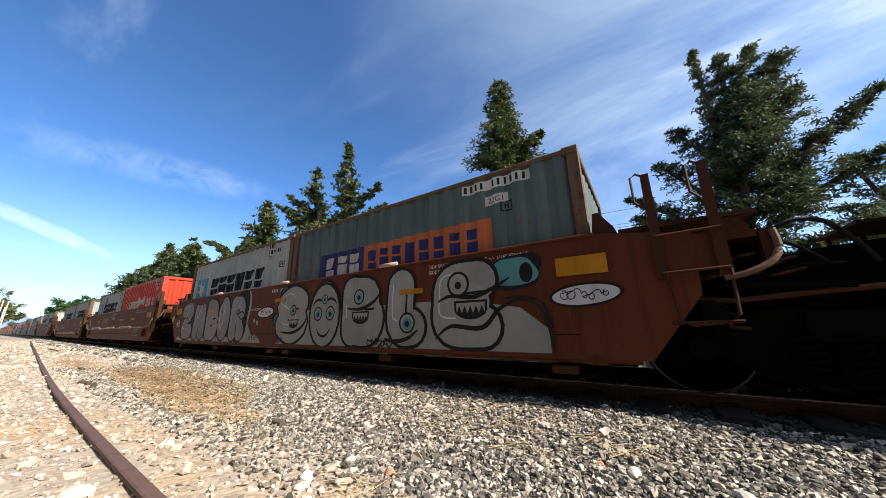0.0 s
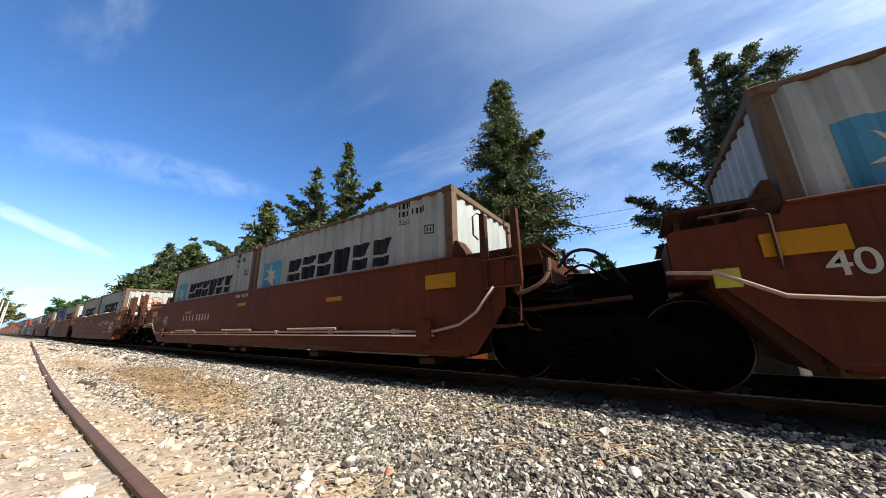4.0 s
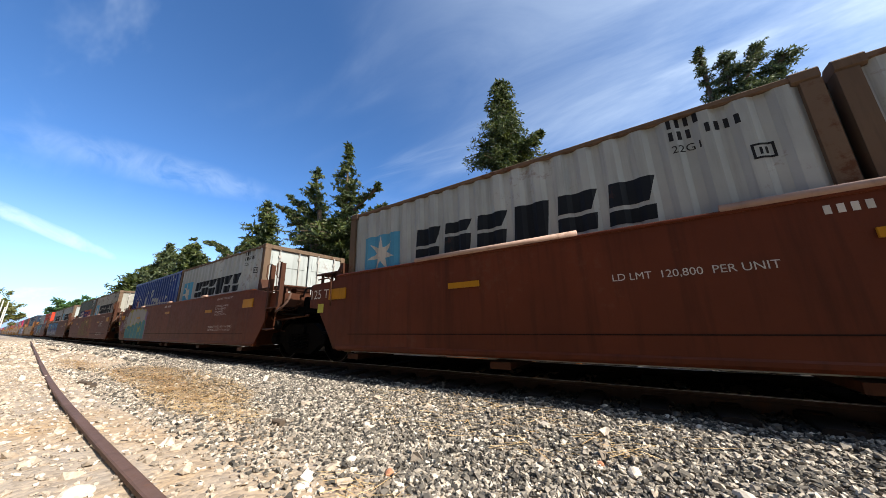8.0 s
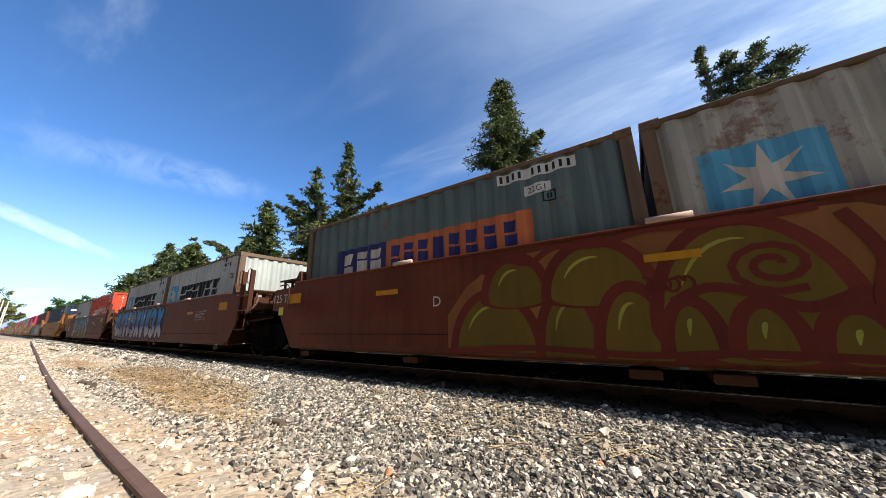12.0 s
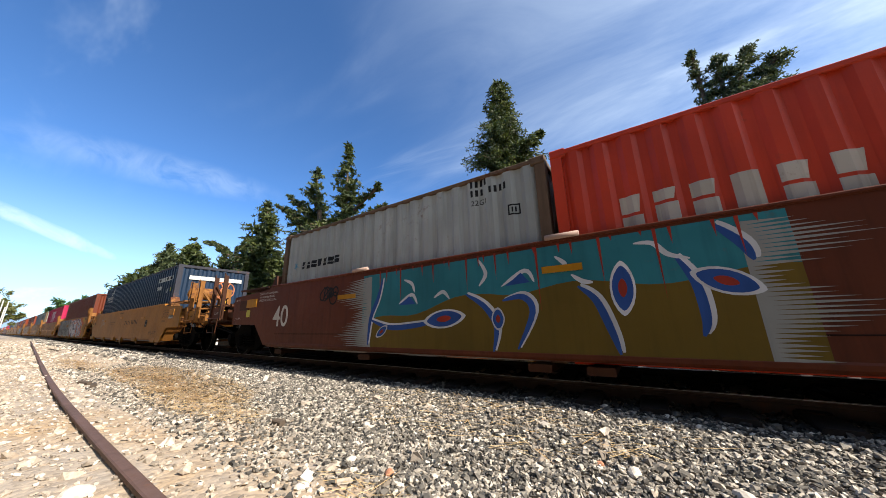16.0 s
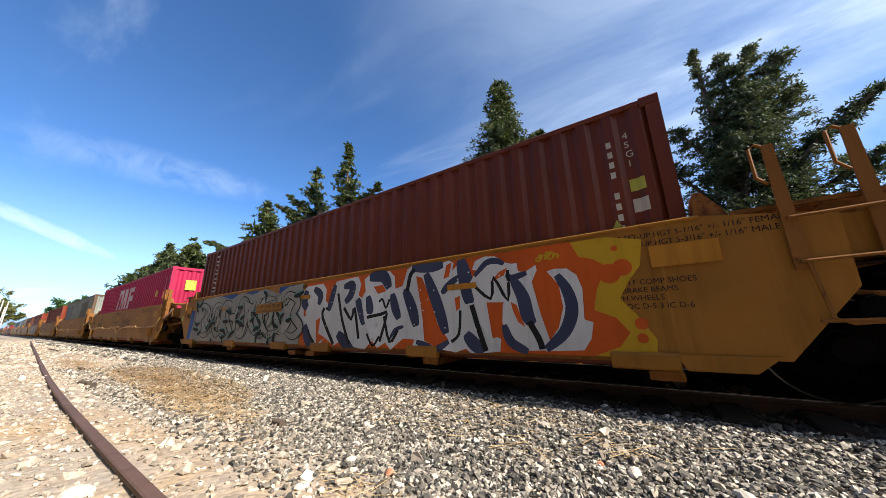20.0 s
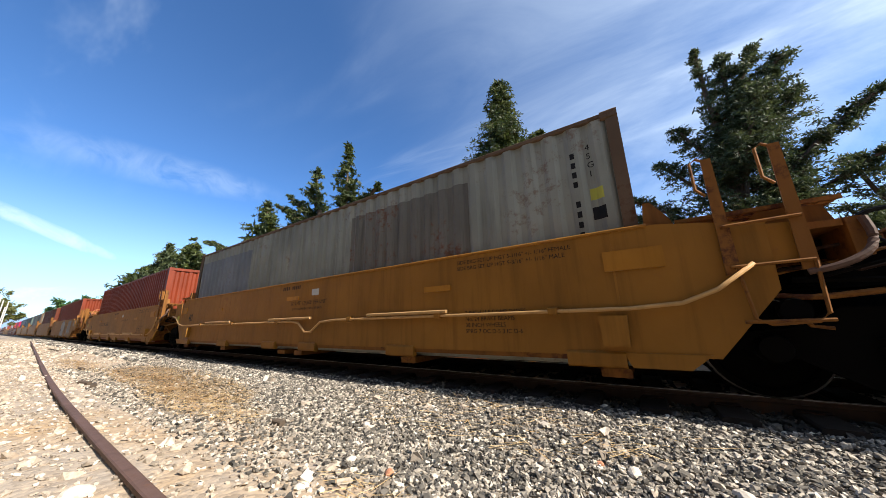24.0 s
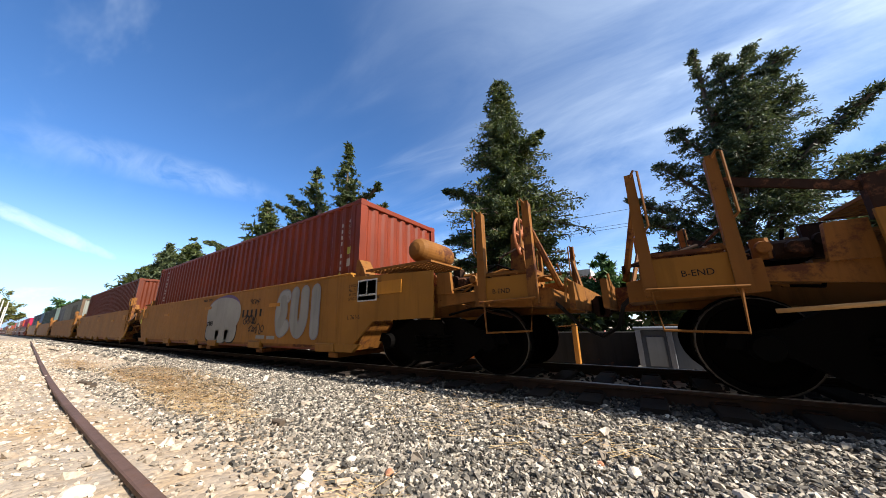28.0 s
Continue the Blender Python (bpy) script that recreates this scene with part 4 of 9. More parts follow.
        for i in range(6):
            x, y, z = fr.uniform(0.75, 1.3), fr.uniform(-1.28, -0.6), fr.uniform(0.92, 1.12)
            p = [(x, y, z)]
            for _ in range(3):
                x, y, z = x + fr.uniform(-0.1, 0.4), y + fr.uniform(-0.15, 0.15), z + fr.uniform(-0.1, 0.14)
                p.append((min(1.9, x), min(-0.5, max(-1.3, y)), min(1.34, max(0.9, z))))
            add("brake_pipe", "fbp%d" % i, lambda s, p=p: s.tube(p, 0.014, 6), (old, BLACKST, RUSTY)[i % 3], both=False)
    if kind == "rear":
        # solid black block that closes the view through the joint
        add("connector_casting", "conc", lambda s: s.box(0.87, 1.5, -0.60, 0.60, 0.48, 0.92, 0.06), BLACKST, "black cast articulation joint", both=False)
        # near-black sill again, coloured for the shade between the units
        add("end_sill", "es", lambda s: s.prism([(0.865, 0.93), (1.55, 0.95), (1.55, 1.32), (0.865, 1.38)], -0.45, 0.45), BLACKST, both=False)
        add("end_beam", "eb", lambda s: s.box(0.63, 0.86, -1.33, 1.33, 1.04, 1.40), old, both=False)
        add("grab_loop", "gl", lambda s: s.tube([(0.18, YS - 0.03, 1.05), (0.18, YS - 0.05, 1.50), (0.26, YS - 0.05, 1.56), (0.60, YS - 0.02, 1.56)], 0.014, 6), old)
    if kind == "end":
        add("end_sill", "es", lambda s: s.prism([(0.6, 0.80), (3.55, 0.80), (3.55, 1.10), (1.80, 1.14), (1.80, 1.36), (0.6, 1.38)], -0.30, 0.30), old, both=False)
        add("end_deck", "ed", lambda s: s.prism([(2.4, 0.90), (3.39, 0.86), (3.39, 1.06), (2.4, 1.18)], YS + 0.10, -0.305), old)
        add("end_beam", "eb", lambda s: s.box(3.56, 3.62, -1.30, 1.30, 0.82, 1.12), old, both=False)
        add("side_plate", "sp", lambda s: s.prism([(2.60, 0.96), (3.18, 0.96), (3.18, 1.24), (2.60, 1.24)], YS + 0.0, YS + 0.04), col)
        add("side_arm", "sa", lambda s: s.prism([(1.80, 0.92), (2.60, 1.0), (2.60, 1.10), (1.80, 1.10)], YS + 0.12, YS + 0.20).prism([(1.80, 1.10), (2.05, 1.10), (2.02, 1.40), (1.80, 1.40)], YS + 0.1, YS + 0.16), old)
        for i, x in enumerate((2.57, 3.20)):
            add("ladder_post", "lp%d" % i, lambda s, x=x: s.prism([(x - 0.055, 0.90), (x + 0.055, 0.90), (x + 0.045, 2.13), (x - 0.035, 2.13)], YS - 0.03, YS - 0.012).box(x + 0.030, x + 0.045, YS - 0.012, YS + 0.08, 0.90, 2.11).tube([(x - 0.04, YS - 0.04, 1.52), (x - 0.075, YS - 0.05, 1.56), (x - 0.07, YS - 0.05, 2.14), (x - 0.04, YS - 0.045, 2.16), (x, YS - 0.03, 2.10)], 0.012, 6), old, "upright post with grab handle")
        add("brace", "br", lambda s: s.tube([(3.20, YS + 0.03, 1.85), (3.40, -0.9, 1.12)], 0.035, 6), old)
        add("ladder_rung", "rg", lambda s: s.tube([(2.55, YS - 0.06, 0.94), (3.24, YS - 0.06, 0.96)], 0.015, 6).tube([(2.6, YS - 0.04, 0.94), (2.62, YS - 0.05, 0.58), (3.16, YS - 0.05, 0.60), (3.20, YS - 0.04, 0.96)], 0.013, 6), old)
        if not braked and col is OCHRE:
            add("diagonal_brace", "dbr", lambda s: s.prism([(2.52, 1.86), (2.52, 1.94), (1.76, 1.68), (1.76, 1.60)], YS + 0.08, YS + 0.11).box(1.60, 1.78, YS + 0.04, YS + 0.14, 1.38, 1.72, 0.01), RUSTY)
        if not braked:
            add("valve_box", "vbx", lambda s: s.box(2.0, 2.35, -0.95, -0.5, 1.16, 1.36, 0.04), BLACKST, both=False)
            add("brake_cylinder", "bcy", lambda s: s.disc((2.2, 0.1, 1.30), [(0.08, -0.3), (0.13, -0.26), (0.13, 0.26), (0.08, 0.3)], 14), RUSTY, both=False)
            add("side_hatch", "shx", lambda s: s.box(1.0, 1.45, YS - 0.012, YS - 0.001, 1.10, 1.34, 0.004), old)
        if braked:
            add("air_tank", "tank", lambda s: s.disc((1.25, -0.62 if col is OCHRE else 0.55, 1.90 if col is OCHRE else 1.74), [(0.04, -0.53), (0.11, -0.51), (0.17, -0.46), (0.20, -0.38), (0.205, -0.30), (0.205, 0.30), (0.20, 0.38), (0.17, 0.46), (0.11, 0.51), (0.04, 0.53)], 28).box(1.14, 1.36, -0.92, -0.86, 1.62, 1.78).box(1.14, 1.36, -0.38, -0.32, 1.62, 1.78), old, "small rounded air reservoir", both=False)
        if braked:
            add("brake_stand", "bs", lambda s: s.prism([(2.70, 1.24), (2.95, 1.24), (2.90, 1.95), (2.76, 1.95)], -0.75, -0.45).box(2.2, 2.9, -0.2, 0.3, 1.24, 1.50, 0.05).box(2.0, 2.5, -0.9, -0.5, 1.2, 1.42, 0.03), old, both=False)
        if braked:
            add("brake_wheel", "bw", lambda s: [s.tube([(2.88, -0.66 + 0.28 * math.cos(a), 1.90 + 0.28 * math.sin(a)) for a in [2 * math.pi * k / 24 for k in range(25)]], 0.020, 6)] and [s.tube([(2.88, -0.66, 1.90), (2.88, -0.66 + 0.27 * math.cos(a), 1.90 + 0.27 * math.sin(a))], 0.024, 6) for a in [2 * math.pi * k / 6 for k in range(6)]] and s.tube([(2.84, -0.66, 1.9), (2.90, -0.66, 1.9)], 0.12, 14).tube([(2.78, -0.66, 1.9), (2.94, -0.66, 1.9)], 0.05, 10), paint("rusty_orange_wheel", (0.42, 0.15, 0.07), 0.4, 0.4, 0.6), "rust-orange hand brake wheel", both=False)
        if braked:
            add("brake_chain", "chain", lambda s: s.prism([(2.90, 1.20), (2.98, 1.20), (2.96, 1.58), (2.92, 1.58)], -0.66, -0.56).box(2.88, 3.0, -0.64, -0.58, 1.28, 1.44), paint("bright_yellow_paint", (0.5, 0.33, 0.02), 0.1, 0.3), "bright yellow brake lever", both=False)
        add("coupler", "cp", lambda s: s.box(3.5, 3.66, -0.09, 0.09, 0.80, 0.98).box(3.655, 3.78, -0.17, 0.13, 0.74, 1.02, 0.04), RUSTY, both=False)
        add("brake_hose", "hose", lambda s: s.tube([(3.3, YS + 0.2, 0.98), (3.45, YS + 0.22, 0.84), (3.55, -0.7, 0.62), (3.74, -0.5, 0.50)], 0.022, 6), HOSE, both=False)
        rig = random.Random(7 if braked else 8)
        for i in range(15):
            x, y, z = rig.uniform(1.85, 3.3), rig.uniform(-1.25, -0.4), rig.uniform(0.95, 1.35)
            p = [(x, y, z)]
            for _ in range(3):
                x, y, z = x + rig.uniform(-0.35, 0.35), y + rig.uniform(-0.2, 0.2), z + rig.uniform(-0.12, 0.2)
                p.append((min(3.4, max(1.85, x)), min(-0.35, max(-1.3, y)), z))
            add("brake_pipe", "bp%d%d" % (i, braked), lambda s, p=p: s.tube([tuple(q) for q in p], 0.016, 6), (RUSTY, BLACKST, old)[i % 3], both=False)
        for i, (x, y, w, h) in enumerate(((2.05, -1.12, 0.22, 0.16), (2.45, -0.75, 0.18, 0.26), (3.0, -1.0, 0.14, 0.2), (1.86, -0.95, 0.16, 0.30), (2.3, -1.2, 0.12, 0.18), (2.75, -1.15, 0.15, 0.12))):
            add("valve", "vl%d" % i, lambda s, x=x, y=y, w=w, h=h: s.box(x, x + w, y, y + w * 0.8, 1.18, 1.18 + h, 0.03).disc((x + w / 2, y - 0.03, 1.18 + h / 2), [(0.05, -0.03), (0.06, 0.0), (0.05, 0.03)], 10), (RUSTY, old, BLACKST)[i % 3], both=False)
        add("uncoupling_lever", "ul", lambda s: s.tube([(3.52, -1.3, 0.9), (3.54, -1.28, 1.16), (3.56, -0.9, 1.14), (3.58, -0.2, 1.10)], 0.014, 6), old, both=False)


def marks(car, M, items):
    """Stencilled lines on the near side: (words, x, z, size, material)."""
    for words, x, z, size, mat in items:
        part("stencil", text_mesh(words, size), mat, car, at=M @ pose(x, YS - 0.004, z, 90, 0, 0))


def plate(car, name, x, z, w, h, mat, label=""):
    me = shared(("plate", round(w, 3), round(h, 3)), lambda: Shape().box(0, w, -0.004, 0.015, 0, h).mesh(name))
    return part(name, me, mat, car, label, at=pose(x, YS - (0.016 if mat is not OCHRE and name == 'reflector_tape' else 0.0), z))


def bars(car, x, z, n, w, h, gap, mat):
    """A number or mark kept as plain upright bars."""
    me = shared(("bars", w, h), lambda: poly_mesh("number_bar", [[(0, 0), (w, 0), (w, h), (0, h)]]))
    for i in range(n):
        part("number_bar", me, mat, car, at=pose(x + i * (w + gap), YS - 0.004, z))


def well_car(style, lead, trail, label, piping=False, big40=None, number_x=None, letter="", extra=(), back=0.27):
    """One unit of a container well car; the load's leading end is at x = 0, rail top at z = 0."""
    brown = style == "brown"
    col, old, ink = (BROWN, BROWN_OLD, WHITE) if brown else (OCHRE, OCHRE_OLD, BLACKP)
    bottom = 0.33 if brown else 0.37
    car = new("well_car")
    tagged(car, label, "freight wagon", "well cars of the train")
    sm = shared(("sill", lead, trail, brown), lambda: Shape().prism(side_poly(lead, trail, bottom), YS, YS + 0.03).mesh("side_sill"))
    part("side_sill", sm, col, car)
    part("side_sill", sm, col, car, at=MIRY)
    top = shared("topchord", lambda: Shape().box(-WL - 0.05, 0.05, YS - 0.02, YS + 0.09, 1.565, 1.60, 0.01).mesh("top_chord"))
    bot = shared(("botchord", brown), lambda: (Shape().tube([(-WL + 0.0, YS + 0.05, bottom + 0.02), (0.30, YS + 0.05, bottom + 0.02)], 0.062, 10) if brown else Shape().box(-WL + 0.05, 0.10, YS + 0.02, YS + 0.14, bottom - 0.05, bottom + 0.004)).mesh("bottom_chord"))
    seam = shared("seams", lambda: Shape().box(-WL + 0.3, -0.2, YS - 0.006, YS - 0.001, 0.555, 0.567).mesh("weld_seam"))
    stiff = shared("stiff", lambda: Shape().box(-0.010, 0.010, YS - 0.0022, YS - 0.001, 0.40, 1.50).mesh("stiffener"))
    for m in (Matrix.Identity(4), MIRY):
        part("top_chord", top, col, car, at=m)
        part("bottom_chord", bot, col if brown else old, car, at=m)
    if brown:
        part("weld_seam", seam, paint("dark_weld_line", (0.016, 0.006, 0.003), 0.1, 0.4, 0.8), car)
    for x in (-0.28, -WL + 0.35):
        part("stiffener", stiff, col, car, at=pose(x, 0, 0))
    cross = shared("crossbearer", lambda: Shape().box(-0.13, 0.13, -1.34, 1.34, 0.165, 0.246, 0.01).mesh("crossbearer"))
    for x in (-0.4, -3.0, -5.8, -6.4, -9.2, -11.8):
        part("crossbearer", cross, old, car, at=pose(x, 0, 0))
    if not brown:
        shoe = shared("shoe", lambda: Shape().box(-0.26, 0.26, YS - 0.035, YS + 0.05, 0.26, 0.41, 0.02).mesh("locking_shoe"))
        for x in (-0.55, -3.1, -5.4, -6.8, -9.1, -11.7):
            part("locking_shoe", shoe, col, car, at=pose(x, 0, 0))
        foot = shared("foot", lambda: Shape().prism([(0, 0.27), (0.42, 0.27), (0.58, 0.40), (-0.06, 0.40)], YS - 0.02, YS + 0.04).mesh("lower_gusset"))
        part("lower_gusset", foot, col, car, at=pose(-0.25, 0, 0))
        part("lower_gusset", foot, col, car, at=MIRX @ pose(-0.25, 0, 0))
    else:
        long = lead == "end"
        half = 1.12 if long else 0.18
        pad = shared(("pad", long), lambda: Shape().tube([(-half, YS - 0.01, 0), (half, YS - 0.01, 0)], 0.034, 10).mesh("edge_roller", True))
        for x in ((-2.9, -5.9 if long else -6.0, -9.3) if not piping else ()):
            part("edge_roller", pad, CREAM, car, "pale worn edge guard", at=pose(x, 0, 1.62))
    end_fittings(car, lead, Matrix.Identity(4), col, old, back if lead == "front" else 0.0)
    end_fittings(car, trail, MIRX, col, old, 0.0, False)
    # amber tape
    tl = -13.28 if trail == "end" else -12.45
    ll = 0.72 if lead == "end" else -0.36
    for x, z, w, h in ((ll, 1.17, 0.50, 0.20), (-2.65, 1.13, 0.44, 0.075), (-6.25, 1.22, 0.42, 0.075), (-9.85, 1.15, 0.46, 0.075), (tl, 1.16, 0.46, 0.19)):
        plate(car, "reflector_tape", x, z, w, h, MARKY if brown else paint("dull_amber_tape", (0.40, 0.17, 0.02), 0.05, 0.4, 0.45), "amber reflector strip")
    plate(car, "test_sticker", -12.78 if trail != "end" else -13.28, 0.94, 0.17, 0.16, STICK)
    if trail == "rear":
        part("stencil", text_mesh("125 T", 0.24), ink, car, at=pose(-13.05, YS - 0.004, 1.2, 90, 0, 0)) if brown and back == 0 else None
    if piping:
        z = 0.80 if trail != 'end' else 0.60 if brown else 0.52
        pts = [(0.7, YS - 0.05, 1.12), (0.45, YS - 0.05, (z + 1.12) / 2 - 0.03), (0.2, YS - 0.05, z + 0.25 * (1.12 - z) - 0.05), (-0.2, YS - 0.05, z), (-4.6, YS - 0.05, z), (-5.0, YS - 0.05, z - 0.03), (-5.25, YS - 0.06, z - 0.20), (-5.45, YS - 0.06, z - 0.20), (-5.7, YS - 0.05, z - 0.03), (-6.0, YS - 0.05, z), (-12.0, YS - 0.05, z)] + ([(-12.42, YS - 0.05, z), (-12.7, YS - 0.05, z + 0.16), (-12.9, YS - 0.05, z + 0.30), (-13.4, YS - 0.05, z + 0.31), (-13.97, YS - 0.05, z + 0.26), (-14.6, YS + 0.10, z + 0.22)] if trail == 'end' else [(-12.4, YS - 0.05, z + 0.05), (-12.75, YS - 0.05, z + 0.26), (-13.1, YS - 0.05, z + 0.30)])
        if brown or trail == 'end':
            pts = pts[:4] + pts[10:]
        if brown and trail == "end":
            low = [(x, y, z2 - 0.055) for x, y, z2 in pts[3:]]
            part("air_pipe", Shape().tube(low, 0.015, 8).mesh("air_pipe", True), CREAM, car, "second air pipe below the first")
        pp = shared(("airpipe", brown, trail), lambda: Shape().tube(pts, 0.019, 8).mesh("air_pipe", True))
        pipe = part("air_pipe", pp, CREAM if brown else paint("dusty_ochre_pipe", (0.52, 0.30, 0.12), 0.2, 0.4, 0.5), car, "long air pipe clipped to the sill")
        clip = shared("clip", lambda: Shape().box(-0.05, 0.05, -0.035, 0.03, -0.035, 0.04, 0.01).mesh("pipe_clip"))
        for x in (-0.9, -2.4, -4.2, -6.5, -8.6, -10.6):
            part("pipe_clip", clip, CREAM if brown else OCHRE, pipe, at=pose(x, YS - 0.04, z))
        guard = shared("guard", lambda: Shape().box(-0.75, 0.75, YS - 0.085, YS - 0.03, 0.0, 0.045, 0.012).mesh("step_bar"))
        for x in (-3.0, -6.05, -9.45):
            part("step_bar", guard, CREAM if brown else paint("dusty_ochre_pipe", (0.52, 0.30, 0.12)), car, "long pale ledge bar", at=pose(x, 0, z + 0.03))
        bx = shared("pbox", lambda: Shape().prism([(-0.11, 0.46), (0.11, 0.46), (0.12, 0.74), (-0.12, 0.74)], YS - 0.10, YS - 0.001).mesh("pipe_cover"))
        part("pipe_cover", bx, col, car, at=pose(-0.35, 0, 0))
        part("pipe_cover", bx, col, car, at=pose(-11.55, 0, 0))
    if big40 is not None:
        x, z, sz = big40
        part("stencil", text_mesh("40", sz, "LEFT", 0.008 * sz), ink, car, at=pose(x, YS - 0.005, z, 90, 0, 0))
    if number_x is not None:
        bars(car, number_x, 0.94, 4, 0.075, 0.16, 0.185, ink)
        bars(car, number_x + (1.65 if letter == "A" else 1.10), 1.0 if letter == "A" else 0.94, 5, 0.085, 0.17, 0.125, ink)
    bars(car, -6.45, 1.44, 4, 0.038, 0.07, 0.03, ink)
    bars(car, -6.10, 1.44, 5, 0.034, 0.07, 0.03, ink)
    if letter:
        marks(car, Matrix.Identity(4), [(letter, -5.1 if letter == "A" else -8.75, 0.93, 0.2, ink)])
    marks(car, Matrix.Identity(4), extra)
    return car


SHOES = [("2 INCH H F COMP SHOES", 0.0), ("No. 24 BRAKE BEAMS", -0.075), ("38 INCH WHEELS", -0.15), ("SPRG 7 OC D-5 3 IC D-6", -0.225)]


def stencils(ink, x, z, size=0.07):
    return [(w, x, z + dz * size / 0.07, size, ink) for w, dz in SHOES]


# ---------- bogies ----------
WHEEL_R = 0.44


def bogie(label):
    b = new("bogie")
    tagged(b, label, "bogie", "bogies of the train")
    fr = shared("bframe", lambda: Shape().prism([(-1.15, 0.44), (-1.10, 0.56), (-0.75, 0.60), (-0.45, 0.76), (0.45, 0.76), (0.75, 0.60), (1.10, 0.56), (1.15, 0.44), (0.75, 0.36), (0.42, 0.16), (-0.42, 0.16), (-0.75, 0.36)], -1.06, -0.94).mesh("side_frame"))
    spr = shared("bspring", coil)
    for m in (Matrix.Identity(4), MIRY):
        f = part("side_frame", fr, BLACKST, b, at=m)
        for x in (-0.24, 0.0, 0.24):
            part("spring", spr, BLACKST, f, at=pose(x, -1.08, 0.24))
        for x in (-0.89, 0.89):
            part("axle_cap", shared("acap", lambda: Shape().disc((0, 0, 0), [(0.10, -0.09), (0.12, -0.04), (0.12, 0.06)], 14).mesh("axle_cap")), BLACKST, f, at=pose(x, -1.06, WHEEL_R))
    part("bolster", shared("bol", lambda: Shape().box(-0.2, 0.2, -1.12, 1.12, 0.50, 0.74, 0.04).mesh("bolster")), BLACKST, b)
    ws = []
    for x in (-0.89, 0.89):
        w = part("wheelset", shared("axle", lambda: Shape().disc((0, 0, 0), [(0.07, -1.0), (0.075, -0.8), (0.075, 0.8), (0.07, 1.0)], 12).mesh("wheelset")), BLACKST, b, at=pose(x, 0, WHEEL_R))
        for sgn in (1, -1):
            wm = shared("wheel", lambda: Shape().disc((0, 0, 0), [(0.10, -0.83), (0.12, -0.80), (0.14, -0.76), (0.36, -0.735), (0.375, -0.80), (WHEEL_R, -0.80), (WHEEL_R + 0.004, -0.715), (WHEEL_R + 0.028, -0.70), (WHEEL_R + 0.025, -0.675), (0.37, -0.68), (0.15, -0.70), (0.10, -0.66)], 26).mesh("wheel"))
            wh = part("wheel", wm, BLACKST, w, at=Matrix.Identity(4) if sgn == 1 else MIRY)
            tr = shared("tread", lambda: Shape().ring((0, 0, 0), [(WHEEL_R - 0.012, -0.803), (WHEEL_R + 0.0015, -0.801), (WHEEL_R + 0.005, -0.716), (WHEEL_R - 0.012, -0.716)], 32).mesh("tyre"))
            part("tyre", tr, TREAD, w, "bright rolled tread", at=Matrix.Identity(4) if sgn == 1 else MIRY)
        ws.append((w, x))
    return b, ws


def coil():
    s = Shape()
    s.tube([(0.09 * math.cos(a), 0.09 * math.sin(a), 0.0 + 0.30 * a / (2 * math.pi * 5)) for a in [2 * math.pi * 5 * k / 36 for k in range(37)]], 0.018, 4)
    return s.mesh("spring")

# ---------- the train ----------
def travel(t):
    """Metres gone at t: a steady roll with a slight surge near the seventh second."""
    return -0.369 + 7.2557 * t + 0.00889 * t * t + 0.17 * math.exp(-((t - 7) / 2) ** 2)


MOVING = []   # (object, place along the train, height)
WHEELS = []   # (wheelset, place in its bogie)


def ride(ob, u, z=0.0):
    ob.matrix_basis = pose(u + travel(0), TRACK_Y, z)
    MOVING.append((ob, u, z))
    return ob


def load20s(u, front, rear):
    ride(front, u, FLOOR_Z)
    ride(rear, u - 6.132, FLOOR_Z)


BL = "oxide-brown well car unit, "
OL = "ochre-yellow well car unit, "
I4 = Matrix.Identity(4)


def unit(u, car):
    return ride(car, u)


